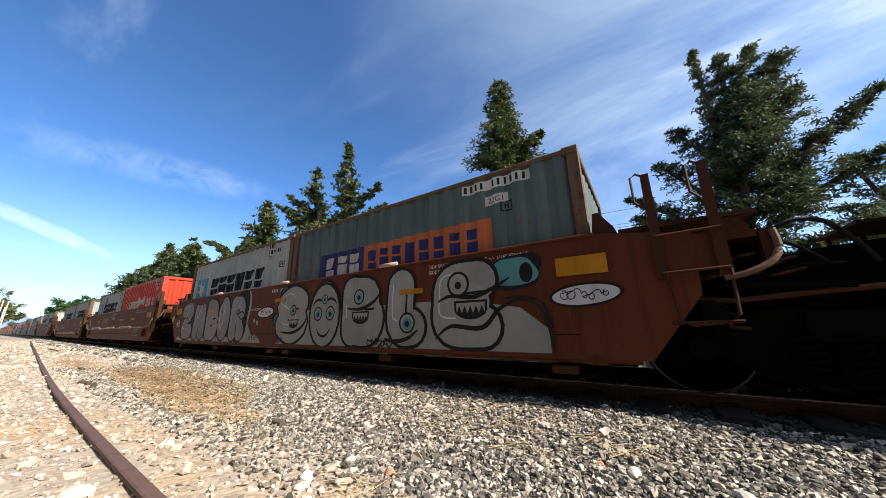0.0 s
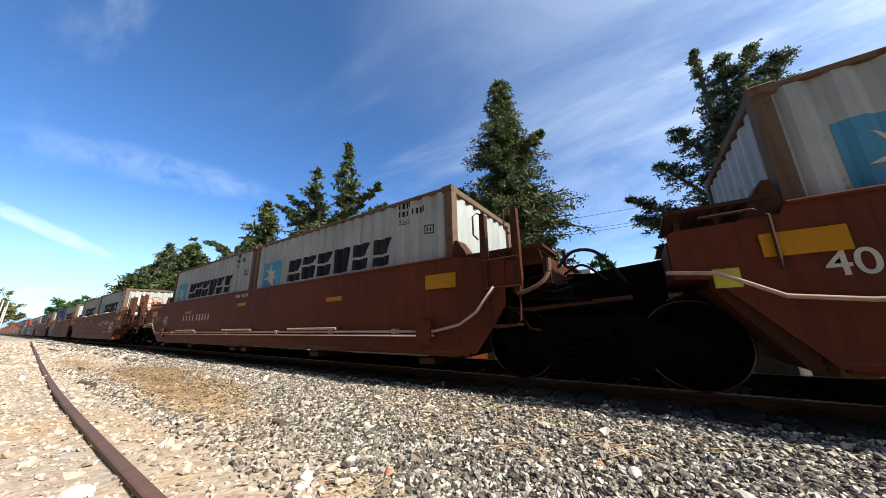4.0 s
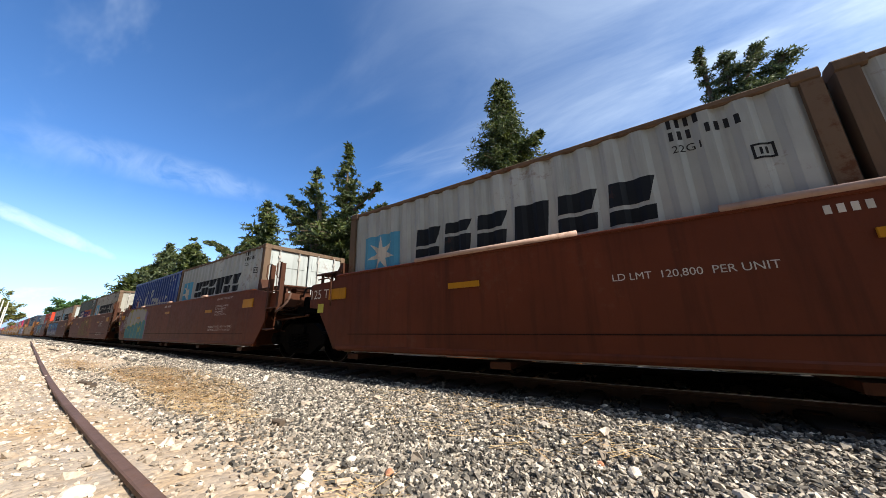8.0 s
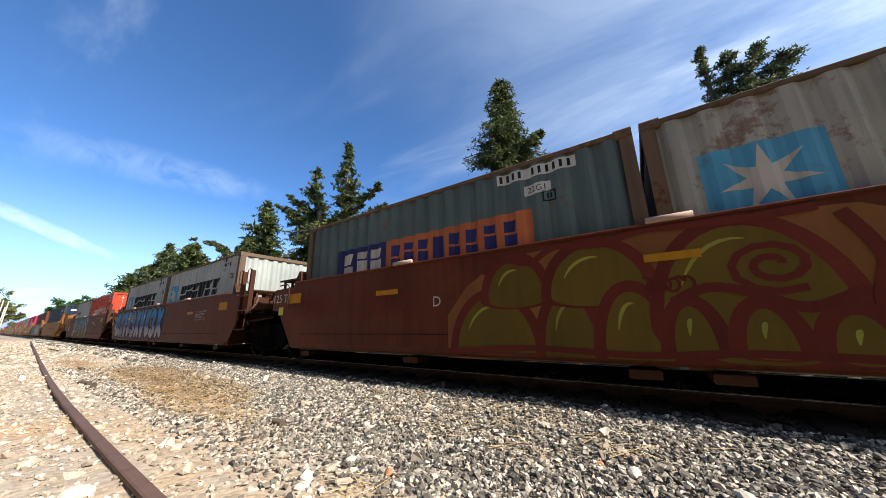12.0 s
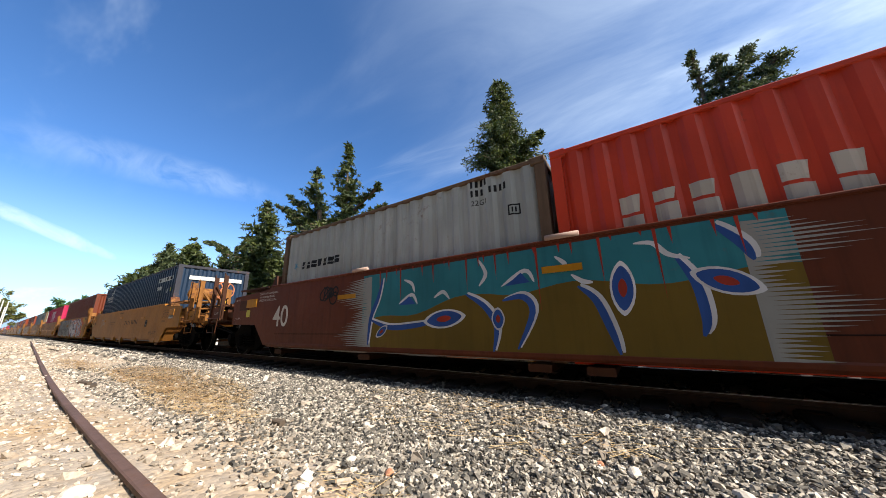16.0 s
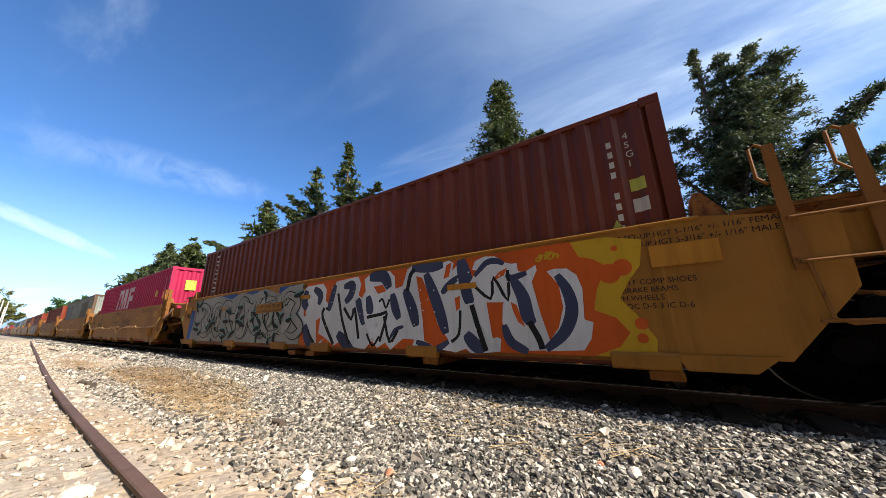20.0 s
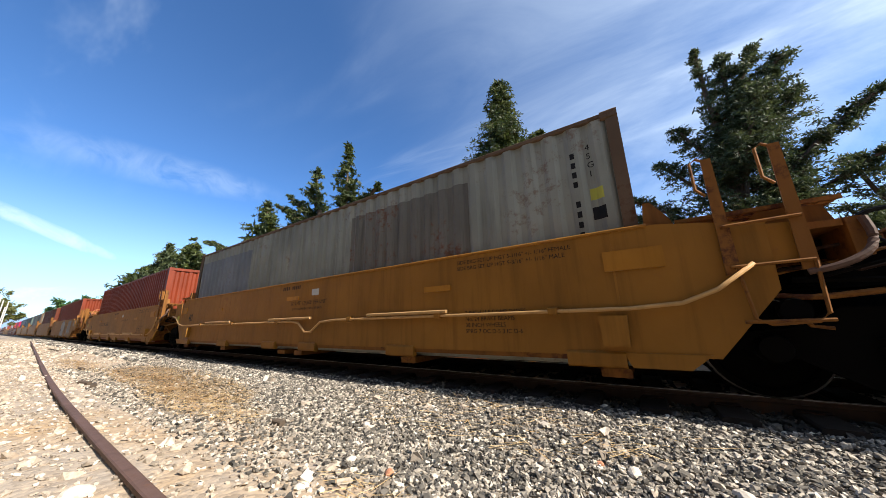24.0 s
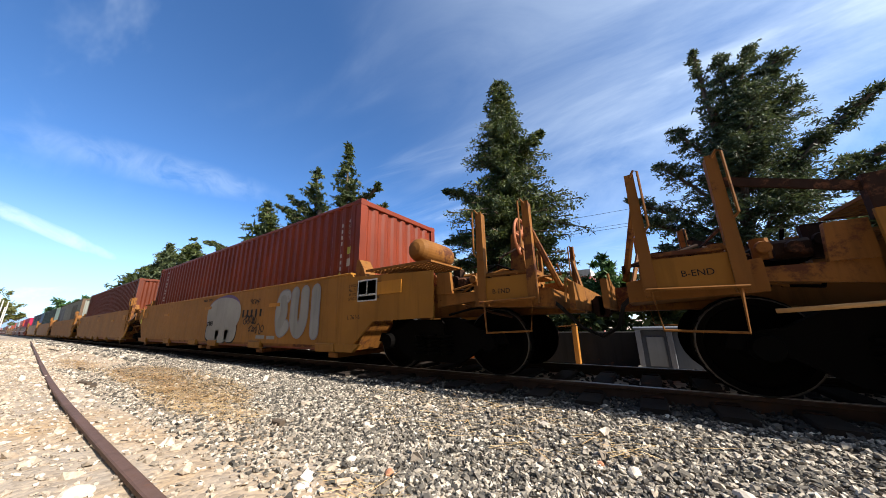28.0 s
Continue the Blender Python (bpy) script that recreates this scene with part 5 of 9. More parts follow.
def build_train():
    u = 0.0
    step = WL + ART
    jump = WL + CPL
    bog = []
    # the unit already leaving, then car one: units D, E, A
    unit(step, well_car("brown", "front", "rear", BL + "nearly out of sight", True))
    load20s(step, grey20("grey 20-foot container with dark letter blocks", 0), grey20("grey 20-foot container, rusty at its posts", 0))
    bog.append(step - WL - ART / 2)
    c = unit(u, well_car("brown", "front", "rear", BL + "covered by large grey bubble graffiti", False, (-12.3, 0.76, 0.30), None, "", stencils(WHITE, -2.05, 0.78) + [("SIDE BRG SET-UP HGT 5-1/16\" +/- 1/16\" FEMALE", -2.1, 1.46, 0.07, WHITE), ("SIDE BRG SET-UP HGT 5-3/16\" +/- 1/16\" MALE", -2.1, 1.38, 0.07, WHITE), ("124,800 PER UNIT", -7.52, 1.07, 0.09, WHITE)]))
    silver_faces(c)
    chrome_bubbles(c)
    load20s(u, slate20("slate blue-green 20-foot container with orange name panel"), grey20("grey 20-foot container with blue star panel", 0))
    bog.append(u - WL - ART / 2); u -= step
    c = unit(u, well_car("brown", "front", "rear", BL + "with a pale air pipe along the sill", True, (-12.15, 0.98, 0.27), None, "", stencils(WHITE, -2.0, 0.70) + [("SIDE BRG SET-UP HGT 5-1/16\" +/- 1/16\" FEMALE", -2.1, 1.46, 0.07, WHITE), ("SIDE BRG SET-UP HGT 5-3/16\" +/- 1/16\" MALE", -2.1, 1.38, 0.07, WHITE), ("LD LMT  124,800  PER UNIT", -5.3, 1.13, 0.11, WHITE)]))
    scribble(c, -8.5, 1.2, 1.0, 1.40, 51, GRAF_CHALK, 0.022)
    scribble(c, -6.8, 1.1, 1.22, 1.42, 52, GRAF_CHALK, 0.02, 12)
    load20s(u, red20("orange-red 20-foot container with ivory letter blocks"), grey20("grey 20-foot container, blue panel half painted over", 4))
    bog.append(u - WL - ART / 2); u -= step
    unit(u, well_car("brown", "front", "end", BL + "its end with ladder posts", True, (-11.92, 0.85, 0.43), -10.0, "", [("2 INCH H F COMP SHOES", -13.06, 1.08, 0.07, WHITE), ("No. 24 BRAKE BEAMS", -13.06, 1.005, 0.07, WHITE), ("SPRG 7 OC D-5", -13.06, 0.93, 0.07, WHITE), ("A-END", -15.25, 1.04, 0.08, WHITE)]))
    load20s(u, grey20("grey 20-foot container with dark letter blocks", 0), grey20("weathered grey 20-foot container with star panel", 0))
    bog.append(u - WL - 1.58); u -= jump
    # car two: units A, E, D, C, B
    bog.append(u + 1.58)
    unit(u, well_car("brown", "end", "rear", BL + "with large white numerals", False, (-0.78, 0.60, 0.76), -3.65, "A", [("LOAD LIMIT  120,800  PER UNIT", -1.45, 1.42, 0.07, WHITE), ("LD LMT  120,800  PER UNIT", -7.92, 1.07, 0.098, WHITE), ("L 265-0", 0.62, 1.02, 0.13, WHITE), ("EMPTY LOAD", 0.95, 0.88, 0.08, WHITE), ("CONTROLLED INTERCHANGE CAR", -2.05, 0.62, 0.07, WHITE), ("SEE EQUIPMENT REGISTER", -2.05, 0.55, 0.07, WHITE), ("JACK HERE", 1.15, 0.84, 0.08, WHITE), ("A-END", 2.7, 1.04, 0.08, WHITE)] + stencils(WHITE, -0.02, 1.30)[:2], back=0.0))
    load20s(u, grey20("grey 20-foot container with blue star panel", 0), grey20("grey 20-foot container with rusty top rail", 0))
    bog.append(u - WL - ART / 2); u -= step
    c = unit(u, well_car("brown", "front", "rear", BL + "a teal graffito at one end", False, None, None, "E", stencils(WHITE, -2.0, 1.26) + [("SIDE BRG SET-UP HGT 5-1/16\" +/- 1/16\" FEMALE", -2.3, 0.72, 0.07, WHITE), ("SIDE BRG SET-UP HGT 5-3/16\" +/- 1/16\" MALE", -2.3, 0.64, 0.07, WHITE), ("LOAD LIMIT  120,800  PER UNIT", -1.95, 1.45, 0.07, WHITE)], back=0.0))
    teal_paw(c)
    load20s(u, grey20("grey 20-foot container with doors facing ahead", 3), cobalt20("cobalt-blue 20-foot container with ivory script strokes"))
    bog.append(u - WL - ART / 2); u -= step
    c = unit(u, well_car("brown", "front", "rear", BL + "olive and brown bubble graffiti", False, None, None, "D", stencils(WHITE, -2.0, 1.16) + [("SIDE BRG SET-UP HGT 5-1/16\" +/- 1/16\" FEMALE", -2.3, 0.56, 0.07, WHITE), ("SIDE BRG SET-UP HGT 5-3/16\" +/- 1/16\" MALE", -2.3, 0.48, 0.07, WHITE), ("REL ROD", 0.55, 1.16, 0.07, WHITE), ("RETAINING", 0.92, 1.36, 0.055, WHITE), ("VALVE", 1.05, 1.28, 0.06, WHITE), ("LOAD LIMIT  120,800  PER UNIT", -1.95, 1.42, 0.07, WHITE)], back=0.0))
    olive_clouds(c)
    load20s(u, grey20("rust-pocked grey 20-foot container with doors ahead", 1), slate20("slate 20-foot container, orange name panel streaked with rust"))
    bog.append(u - WL - ART / 2); u -= step
    c = unit(u, well_car("brown", "front", "rear", BL + "blue and violet letter graffiti", False, None, None, "C", [("LOAD LIMIT  120,800", -11.3, 1.44, 0.07, WHITE)] + stencils(WHITE, -2.0, 1.16), back=0.0))
    blue_wild_letters(c)
    load20s(u, grey20("grey 20-foot container with blue star panel", 0), grey20("grey 20-foot container, large dark letter blocks", 0))
    bog.append(u - WL - ART / 2); u -= step
    c = unit(u, well_car("brown", "front", "end", BL + "teal and ochre graffiti along its middle", False, (-12.03, 0.72, 0.60), None, "", stencils(WHITE, -2.3, 1.12)[:3] + stencils(WHITE, -12.72, 1.42)[:2] + [("SPRG 7 OC D-5 3 IC D-6", -12.72, 1.27, 0.07, WHITE), ("LOAD LIMIT  120,800  PER UNIT", -1.9, 1.36, 0.07, WHITE), ("REL ROD", -13.9, 1.34, 0.06, WHITE), ("JACK HERE", -13.85, 0.90, 0.06, WHITE), ("B-END", -15.15, 1.06, 0.08, WHITE)], back=0.0))
    two_tone_wave(c)
    scribble(c, -10.35, 0.45, 1.1, 1.42, 41, BLACKP, 0.03)
    scribble(c, -2.2, 1.4, 0.55, 1.15, 42, BLACKP, 0.02)
    load20s(u, red20("orange-red 20-foot container with doors and letter blocks", True), grey20("grey 20-foot container with a small dark name", 2))
    bog.append(u - WL - 1.58); u -= jump
    # car three, ochre: units A, E, D, C, B
    bog.append(u + 1.58)
    INK = BLACKP
    HGT = [("SIDE BRG SET-UP HGT 5-1/16\" +/- 1/16\" FEMALE", -2.1, 1.46, 0.07, INK), ("SIDE BRG SET-UP HGT 5-3/16\" +/- 1/16\" MALE", -2.1, 1.38, 0.07, INK)]
    c = unit(u, well_car("ochre", "end", "rear", OL + "chalk scrawl near one end", False, (-12.15, 1.0, 0.30), -5.2, "", [("L 261-6", 0.02, 0.95, 0.12, INK), ("CONTROLLED INTERCHANGE CAR", -1.3, 0.60, 0.06, INK), ("SEE EQUIPMENT REGISTER", -1.3, 0.53, 0.06, INK), ("LD LMT  124,600  PER UNIT", -8.2, 1.06, 0.085, INK), ("20 FT CONTAINER LIMIT 61,600 EACH", -8.17, 0.98, 0.05, INK), ("A-END", 2.7, 1.04, 0.08, INK)] + stencils(INK, 0.03, 1.32)))
    plate(c, "placard", -2.0, 0.82, 0.26, 0.24, BLACKP, "small black plate sign")
    marks(c, I4, [("PLATE", -1.98, 0.99, 0.055, WHITE), ("H", -1.92, 0.85, 0.12, WHITE)])
    plate(c, "placard", 0.72, 1.06, 0.42, 0.32, PAPER, "black and white data placard")
    plate(c, "placard_field", 0.75, 1.11, 0.36, 0.24, BLACKP)
    scribble(c, -10.4, 0.85, 0.85, 1.40, 21, GRAF_CHALK, 0.022)
    ride(box40("navy 40-foot high container with white number plates", (NAVY, paint("worn_navy_post", (0.03, 0.03, 0.04), 0.5, 0.5), ROOFG), "navy"), u, FLOOR_Z)
    bog.append(u - WL - ART / 2); u -= step
    c = unit(u, well_car("ochre", "front", "rear", OL + "orange and silver letter graffiti", False, (-12.3, 1.0, 0.30), None, "", [(w_, x_ + 1.25, z_, s_, m_) for w_, x_, z_, s_, m_ in HGT + stencils(INK, -2.1, 1.02)]))
    orange_wild_letters(c)
    silver_machine_letters(c)
    ride(box40("brown-red 40-foot high container with white codes", (MAROON, MAROON, ROOFG), "tri"), u, FLOOR_Z)
    bog.append(u - WL - ART / 2); u -= step
    c = unit(u, well_car("ochre", "front", "rear", OL + "air pipe along the sill, thin scrawl", True, (-11.85, 0.98, 0.30), None, "", HGT + stencils(INK, -2.0, 0.82) + [("EMPTY LOAD 50 %", -12.9, 1.14, 0.07, INK), ("LD LMT  124,600  PER UNIT", -7.2, 1.02, 0.12, INK)]))
    scribble(c, -10.9, 1.5, 0.75, 1.35, 23, BLACKP)
    scribble(c, -5.0, 1.3, 0.75, 1.2, 24, BLACKP)
    ride(box40("magenta 40-foot high container with pale letter shapes", (PINK, PINK, ROOFG), "pink"), u, FLOOR_Z)
    bog.append(u - WL - ART / 2); u -= step
    c = unit(u, well_car("ochre", "front", "rear", OL + "air pipe dipping in the middle", True, (-11.76, 0.92, 0.30), None, "", HGT + stencils(INK, -2.0, 0.80) + [("LD LMT  124,600  PER UNIT", -6.1, 1.12, 0.10, INK), ("20 FT CONTAINER LIMIT 61,500 EACH", -6.05, 1.02, 0.06, INK)]))
    plate(c, "placard", -5.4, 1.28, 0.22, 0.12, PAPER)
    ride(box40("weathered grey 40-foot high container, patched side", (WGREY, GREYP, ROOFG), "grey"), u, FLOOR_Z)
    bog.append(u - WL - ART / 2); u -= step
    c = unit(u, well_car("ochre", "front", "end", OL + "ladder posts at its coupled end", True, (-12.1, 0.80, 0.28), -9.66, "", HGT + stencils(INK, -2.0, 0.80) + [("LD LMT  124,600  PER UNIT", -4.9, 1.10, 0.10, INK), ("B-END", -15.15, 1.06, 0.08, INK)]))
    plate(c, "placard", -4.9, 1.28, 0.22, 0.12, PAPER)
    ride(box40("rust-red 40-foot high container with white codes", (RUSTRED, RUSTRED, ROOFG), "rust"), u, FLOOR_Z)
    bog.append(u - WL - 1.58); u -= jump
    # the cars behind, seen only from afar
    bog.append(u + 1.58)
    c = unit(u, well_car("ochre", "end", "rear", OL + "silver graffiti blobs on its side", False, None, -5.0, "", stencils(INK, 0.0, 1.34) + [("B-END", 2.7, 1.04, 0.08, INK), ("L 261-6", 0.0, 0.8, 0.1, INK)]))
    plate(c, "placard", 0.23, 1.08, 0.46, 0.36, PAPER, "black and white data placard")
    plate(c, "placard_field", 0.255, 1.20, 0.19, 0.215, BLACKP)
    plate(c, "placard_field", 0.470, 1.20, 0.195, 0.215, BLACKP)
    plate(c, "placard_field", 0.255, 1.10, 0.41, 0.07, BLACKP)
    grey_bubble(c)
    ride(box40("rust-red 40-foot high container with white codes", (RUSTRED, RUSTRED, ROOFG), "tri"), u, FLOOR_Z)
    bog.append(u - WL - ART / 2); u -= step
    far = [("ochre", box40, ("dark red-brown 40-foot container with a scorched end", (MAROON, MAROON, ROOFG), "rust")), ("ochre", box40, ("weathered grey 40-foot container", (WGREY, GREYP, ROOFG), "grey")), ("ochre", box40, ("dark slate 40-foot container", (SLATE, SLATE, ROOFG), "rust")), ("brown", box40, ("navy 40-foot container far back", (NAVY, NAVY, ROOFG), "navy")), ("brown", box40, ("magenta-red 40-foot container far back", (PINK, PINK, ROOFG), "rust")), ("brown", box40, ("red 40-foot container far back", (RED, RED, ROOFG), "rust"))]
    cols = [RED, GREY, MAROON, RUSTRED, SLATE, NAVY, GREY, RED]
    for i in range(20):
        endl = "end" if i % 5 == 4 else "front"
        endt = "end" if i % 5 == 3 else "rear"
        st = "ochre" if i < 4 else "brown" if i % 10 < 7 else "ochre"
        unit(u, well_car(st, endl, endt, (BL if st == "brown" else OL) + "far back in the train", st == "brown"))
        if i < len(far):
            ride(far[i][1](*far[i][2]), u, FLOOR_Z)
        else:
            k = cols[i % 8]
            ride(box40("40-foot container far back in the train", (k, k, ROOFG), "plain"), u, FLOOR_Z)
        if endt == "end":
            bog.append(u - WL - 1.58); u -= jump; bog.append(u + 1.58)
        else:
            bog.append(u - WL - ART / 2); u -= step
    for i, b in enumerate(bog):
        ob, ws = bogie("black greasy two-axle freight bogie with coil springs")
        ride(ob, b)
        if i < 19:
            WHEELS.extend((w, x) for w, x in ws)


# ---------- graffiti: flat painted shapes on the sills ----------
def flat_paint(name, col):
    return paint(name, mul(col, 0.7), 0.03, 0.3, 0.55)


GRAF_SILVER = flat_paint("grey_white_spray", (0.36, 0.365, 0.35))
GRAF_CHROME = flat_paint("dull_chrome_spray", (0.30, 0.29, 0.32))
GRAF_TEAL = flat_paint("teal_spray", (0.03, 0.22, 0.27))
GRAF_OLIVE = flat_paint("olive_yellow_spray", (0.165, 0.105, 0.012))
GRAF_MAROON = flat_paint("maroon_spray", (0.16, 0.022, 0.012))
GRAF_LIME = flat_paint("lime_outline_spray", (0.36, 0.34, 0.05))
GRAF_SKY = flat_paint("sky_blue_spray", (0.05, 0.30, 0.52))
GRAF_VIOLET = flat_paint("violet_spray", (0.09, 0.055, 0.13))
GRAF_LILAC = flat_paint("lilac_halo_spray", (0.19, 0.13, 0.30))
GRAF_WHITE = flat_paint("white_spray", (0.74, 0.76, 0.80))
GRAF_NAVY = flat_paint("navy_spray", (0.05, 0.062, 0.13))
GRAF_ORANGE = flat_paint("orange_spray", (0.66, 0.115, 0.014))
GRAF_YELLOW = flat_paint("yellow_spray", (0.60, 0.36, 0.02))
GRAF_BLUE = flat_paint("strong_blue_spray", (0.03, 0.10, 0.36))
GRAF_CYAN = flat_paint("pale_cyan_spray", (0.12, 0.36, 0.38))
GRAF_CHALK = flat_paint("chalk_grey_spray", (0.40, 0.40, 0.38))
GRAF_RED = flat_paint("red_drip_spray", (0.38, 0.04, 0.02))


def fade_paint():
    """Spray fading upward from pale lavender through deep blue to sky blue."""
    m, nt, P, N, Lk = nodes_of("blue_fade_spray")
    tc, sx = N("ShaderNodeTexCoord"), N("ShaderNodeSeparateXYZ")
    Lk(tc.outputs["Object"], sx.inputs[0])
    n = N("ShaderNodeTexNoise"); n.inputs["Scale"].default_value = 5.0; n.inputs["Detail"].default_value = 5
    Lk(tc.outputs["Object"], n.inputs["Vector"])
    ad = N("ShaderNodeMath"); ad.operation = "MULTIPLY_ADD"; ad.inputs[1].default_value = 0.18
    Lk(n.outputs["Fac"], ad.inputs[0]); Lk(sx.outputs["Z"], ad.inputs[2])
    r = ramp_of(N, [(0.50, (0.30, 0.29, 0.32)), (0.58, (0.24, 0.24, 0.36)), (0.67, (0.025, 0.05, 0.26)), (0.84, (0.03, 0.19, 0.40))])
    mr = N("ShaderNodeMapRange"); mr.inputs["From Max"].default_value = 1.45
    Lk(ad.outputs[0], mr.inputs["Value"]); Lk(mr.outputs[0], r.inputs["Fac"]); Lk(r.outputs[0], P.inputs["Base Color"])
    P.inputs["Roughness"].default_value, P.inputs["Specular IOR Level"].default_value = 0.55, 0.16
    return m


GRAF_FADE = fade_paint()


def blob(rng, cx, cz, a, b, n=30, wob=0.16, power=2.6):
    ph = [rng.uniform(0, 6.28) for _ in range(3)]
    out = []
    for k in range(n):
        t = 2 * math.pi * k / n
        c, s = math.cos(t), math.sin(t)
        r = (abs(c) ** power + abs(s) ** power) ** (-1 / power)
        r *= 1 + wob * (0.5 * math.sin(2 * t + ph[0]) + 0.35 * math.sin(3 * t + ph[1]) + 0.25 * math.sin(5 * t + ph[2]))
        out.append((cx + a * r * c, cz + b * r * s))
    return out


def clip_z(p, lo, hi):
    return [(x, min(max(z, lo), hi)) for x, z in p]


def smooth(pts, k=5):
    """A soft curve through the points."""
    out = []
    for i in range(len(pts) - 1):
        p0, p1, p2, p3 = pts[max(0, i - 1)], pts[i], pts[i + 1], pts[min(len(pts) - 1, i + 2)]
        for q in range(k):
            t = q / k
            out.append(tuple(0.5 * (2 * b + (c - a) * t + (2 * a - 5 * b + 4 * c - d) * t * t + (3 * b - a - 3 * c + d) * t ** 3) for a, b, c, d in zip(p0, p1, p2, p3)))
    return out + [pts[-1]]


def sides(pts, width):
    """Left and right edges of a line whose width is a function of its course."""
    n = len(pts)
    lf, rt = [], []
    for i, (x, z) in enumerate(pts):
        xa, za = pts[max(0, i - 1)]
        xb, zb = pts[min(n - 1, i + 1)]
        d = math.hypot(xb - xa, zb - za) or 1e-6
        w = width(i / max(1, n - 1)) / 2
        lf.append((x - (zb - za) / d * w, z + (xb - xa) / d * w))
        rt.append((x + (zb - za) / d * w, z - (xb - xa) / d * w))
    return lf, rt


def ribbon(pts, width):
    lf, rt = sides(pts, width)
    return [[lf[i], rt[i], rt[i + 1], lf[i + 1]] for i in range(len(pts) - 1)]


def stroke(pts, w):
    return ribbon(pts, lambda t: w)


def swell(pts, w):
    """A stroke that swells in its middle and thins to its ends."""
    return ribbon(pts, lambda t: w * (0.12 + 0.88 * math.sin(math.pi * min(max(t, 0.02), 0.98)) ** 0.7))


def capped(pts, w):
    """A stroke with round ends."""
    out = stroke(pts, w)
    for (x, z), (x2, z2) in ((pts[0], pts[1]), (pts[-1], pts[-2])):
        a = math.atan2(z - z2, x - x2)
        out.append([(x + w / 2 * math.cos(a + t), z + w / 2 * math.sin(a + t)) for t in [-math.pi / 2 + math.pi * k / 8 for k in range(9)]])
    return out


def layer(car, name, polys, mat, k, lo=0.34, hi=1.555):
    part(name, poly_mesh(name, [clip_z(p, lo, hi) for p in polys], 0.000012), mat, car, at=pose(0, YS - 0.007 - 0.0009 * k, 0))


def arc(cx, cz, r, a0, a1, n=8, sq=1.0):
    return [(cx + r * math.cos(radians(a0 + (a1 - a0) * k / n)), cz + sq * r * math.sin(radians(a0 + (a1 - a0) * k / n))) for k in range(n + 1)]


GLYPH = {"1": [[(.9, .95), (.3, .92), (.05, .5), (.35, .05), (.95, .15)], [(.5, .85), (.62, .5), (.35, .25)]],
         "2": [[(.05, .02), (.3, .6), (.2, 1)], [(.2, .95), (.7, .75), (.98, .95)], [(.6, .8), (.55, .4), (.95, .02)]],
         "3": [[(.0, .85), (.4, 1), (.9, .8), (.6, .5), (.95, .2), (.5, .0), (.05, .1)]],
         "4": [[(.1, 1), (.15, .4), (.5, .0)], [(.5, .02), (.7, .5), (.95, 1)], [(.3, .55), (.8, .5)]],
         "S": [[(.88, .85), (.5, 1), (.1, .76), (.5, .52), (.9, .25), (.5, 0), (.08, .18)]],
         "O": [[(.5, 1), (.08, .75), (.08, .25), (.5, 0), (.92, .25), (.92, .75), (.55, 1)]],
         "B": [[(.15, 0), (.15, 1)], [(.15, .97), (.8, .9), (.7, .56), (.2, .5)], [(.2, .5), (.95, .42), (.85, .03), (.15, .03)]],
         "L": [[(.3, 1), (.25, .12), (.85, .05)]],
         "E": [[(.85, .95), (.25, .92), (.15, .5), (.2, .08), (.9, .05)], [(.2, .5), (.7, .52)]],
         "Z": [[(.1, .9), (.85, .95), (.2, .1), (.9, .05)]],
         "M": [[(.08, 0), (.18, .97), (.5, .4), (.82, .97), (.95, 0)]],
         "R": [[(.15, 0), (.15, .97)], [(.15, .95), (.85, .9), (.75, .55), (.2, .5)], [(.4, .5), (.95, .0)]],
         "K": [[(.18, 0), (.18, 1)], [(.9, 1), (.25, .5)], [(.3, .5), (.95, 0)]],
         "I": [[(.5, 0), (.45, 1)]],
         "T": [[(.0, .9), (1, .98)], [(.5, .92), (.55, 0)]],
         "U": [[(.12, 1), (.12, .3), (.5, .02), (.88, .3), (.9, 1)]],
         "A": [[(.05, 0), (.45, 1), (.95, 0)], [(.25, .38), (.78, .38)]],
         "P": [[(.15, 0), (.15, .97)], [(.15, .95), (.9, .9), (.8, .5), (.2, .42)]]}
NOTCH = {"S": [[(1.1, .62), (.6, .68)], [(-.1, .38), (.4, .32)]], "O": [[(.42, .55), (.55, .5)]], "B": [[(1.1, .52), (.7, .5)], [(.45, .25), (.6, .22), (.7, .28)]],
         "L": [[(.62, .8), (.58, .35)]], "E": [[(1.0, .72), (.5, .7)], [(1.0, .3), (.5, .27)]], "Z": [[(.0, .6), (.5, .62), (.62, .5)], [(1, .42), (.5, .36)]],
         "M": [[(.5, -.1), (.5, .22)], [(.5, 1.1), (.5, .85)]], "R": [[(.45, .72), (.6, .78), (.72, .7), (.55, .62), (.42, .68)], [(.55, -.1), (.5, .22)]]}


def place(p, x0, x1, z0, z1, inset, lean=0.0):
    w, h = x1 - x0 - 2 * inset, z1 - z0 - 2 * inset
    return [(x0 + inset + w * (a + lean * (b - 0.5)), z0 + inset + h * b) for a, b in p]


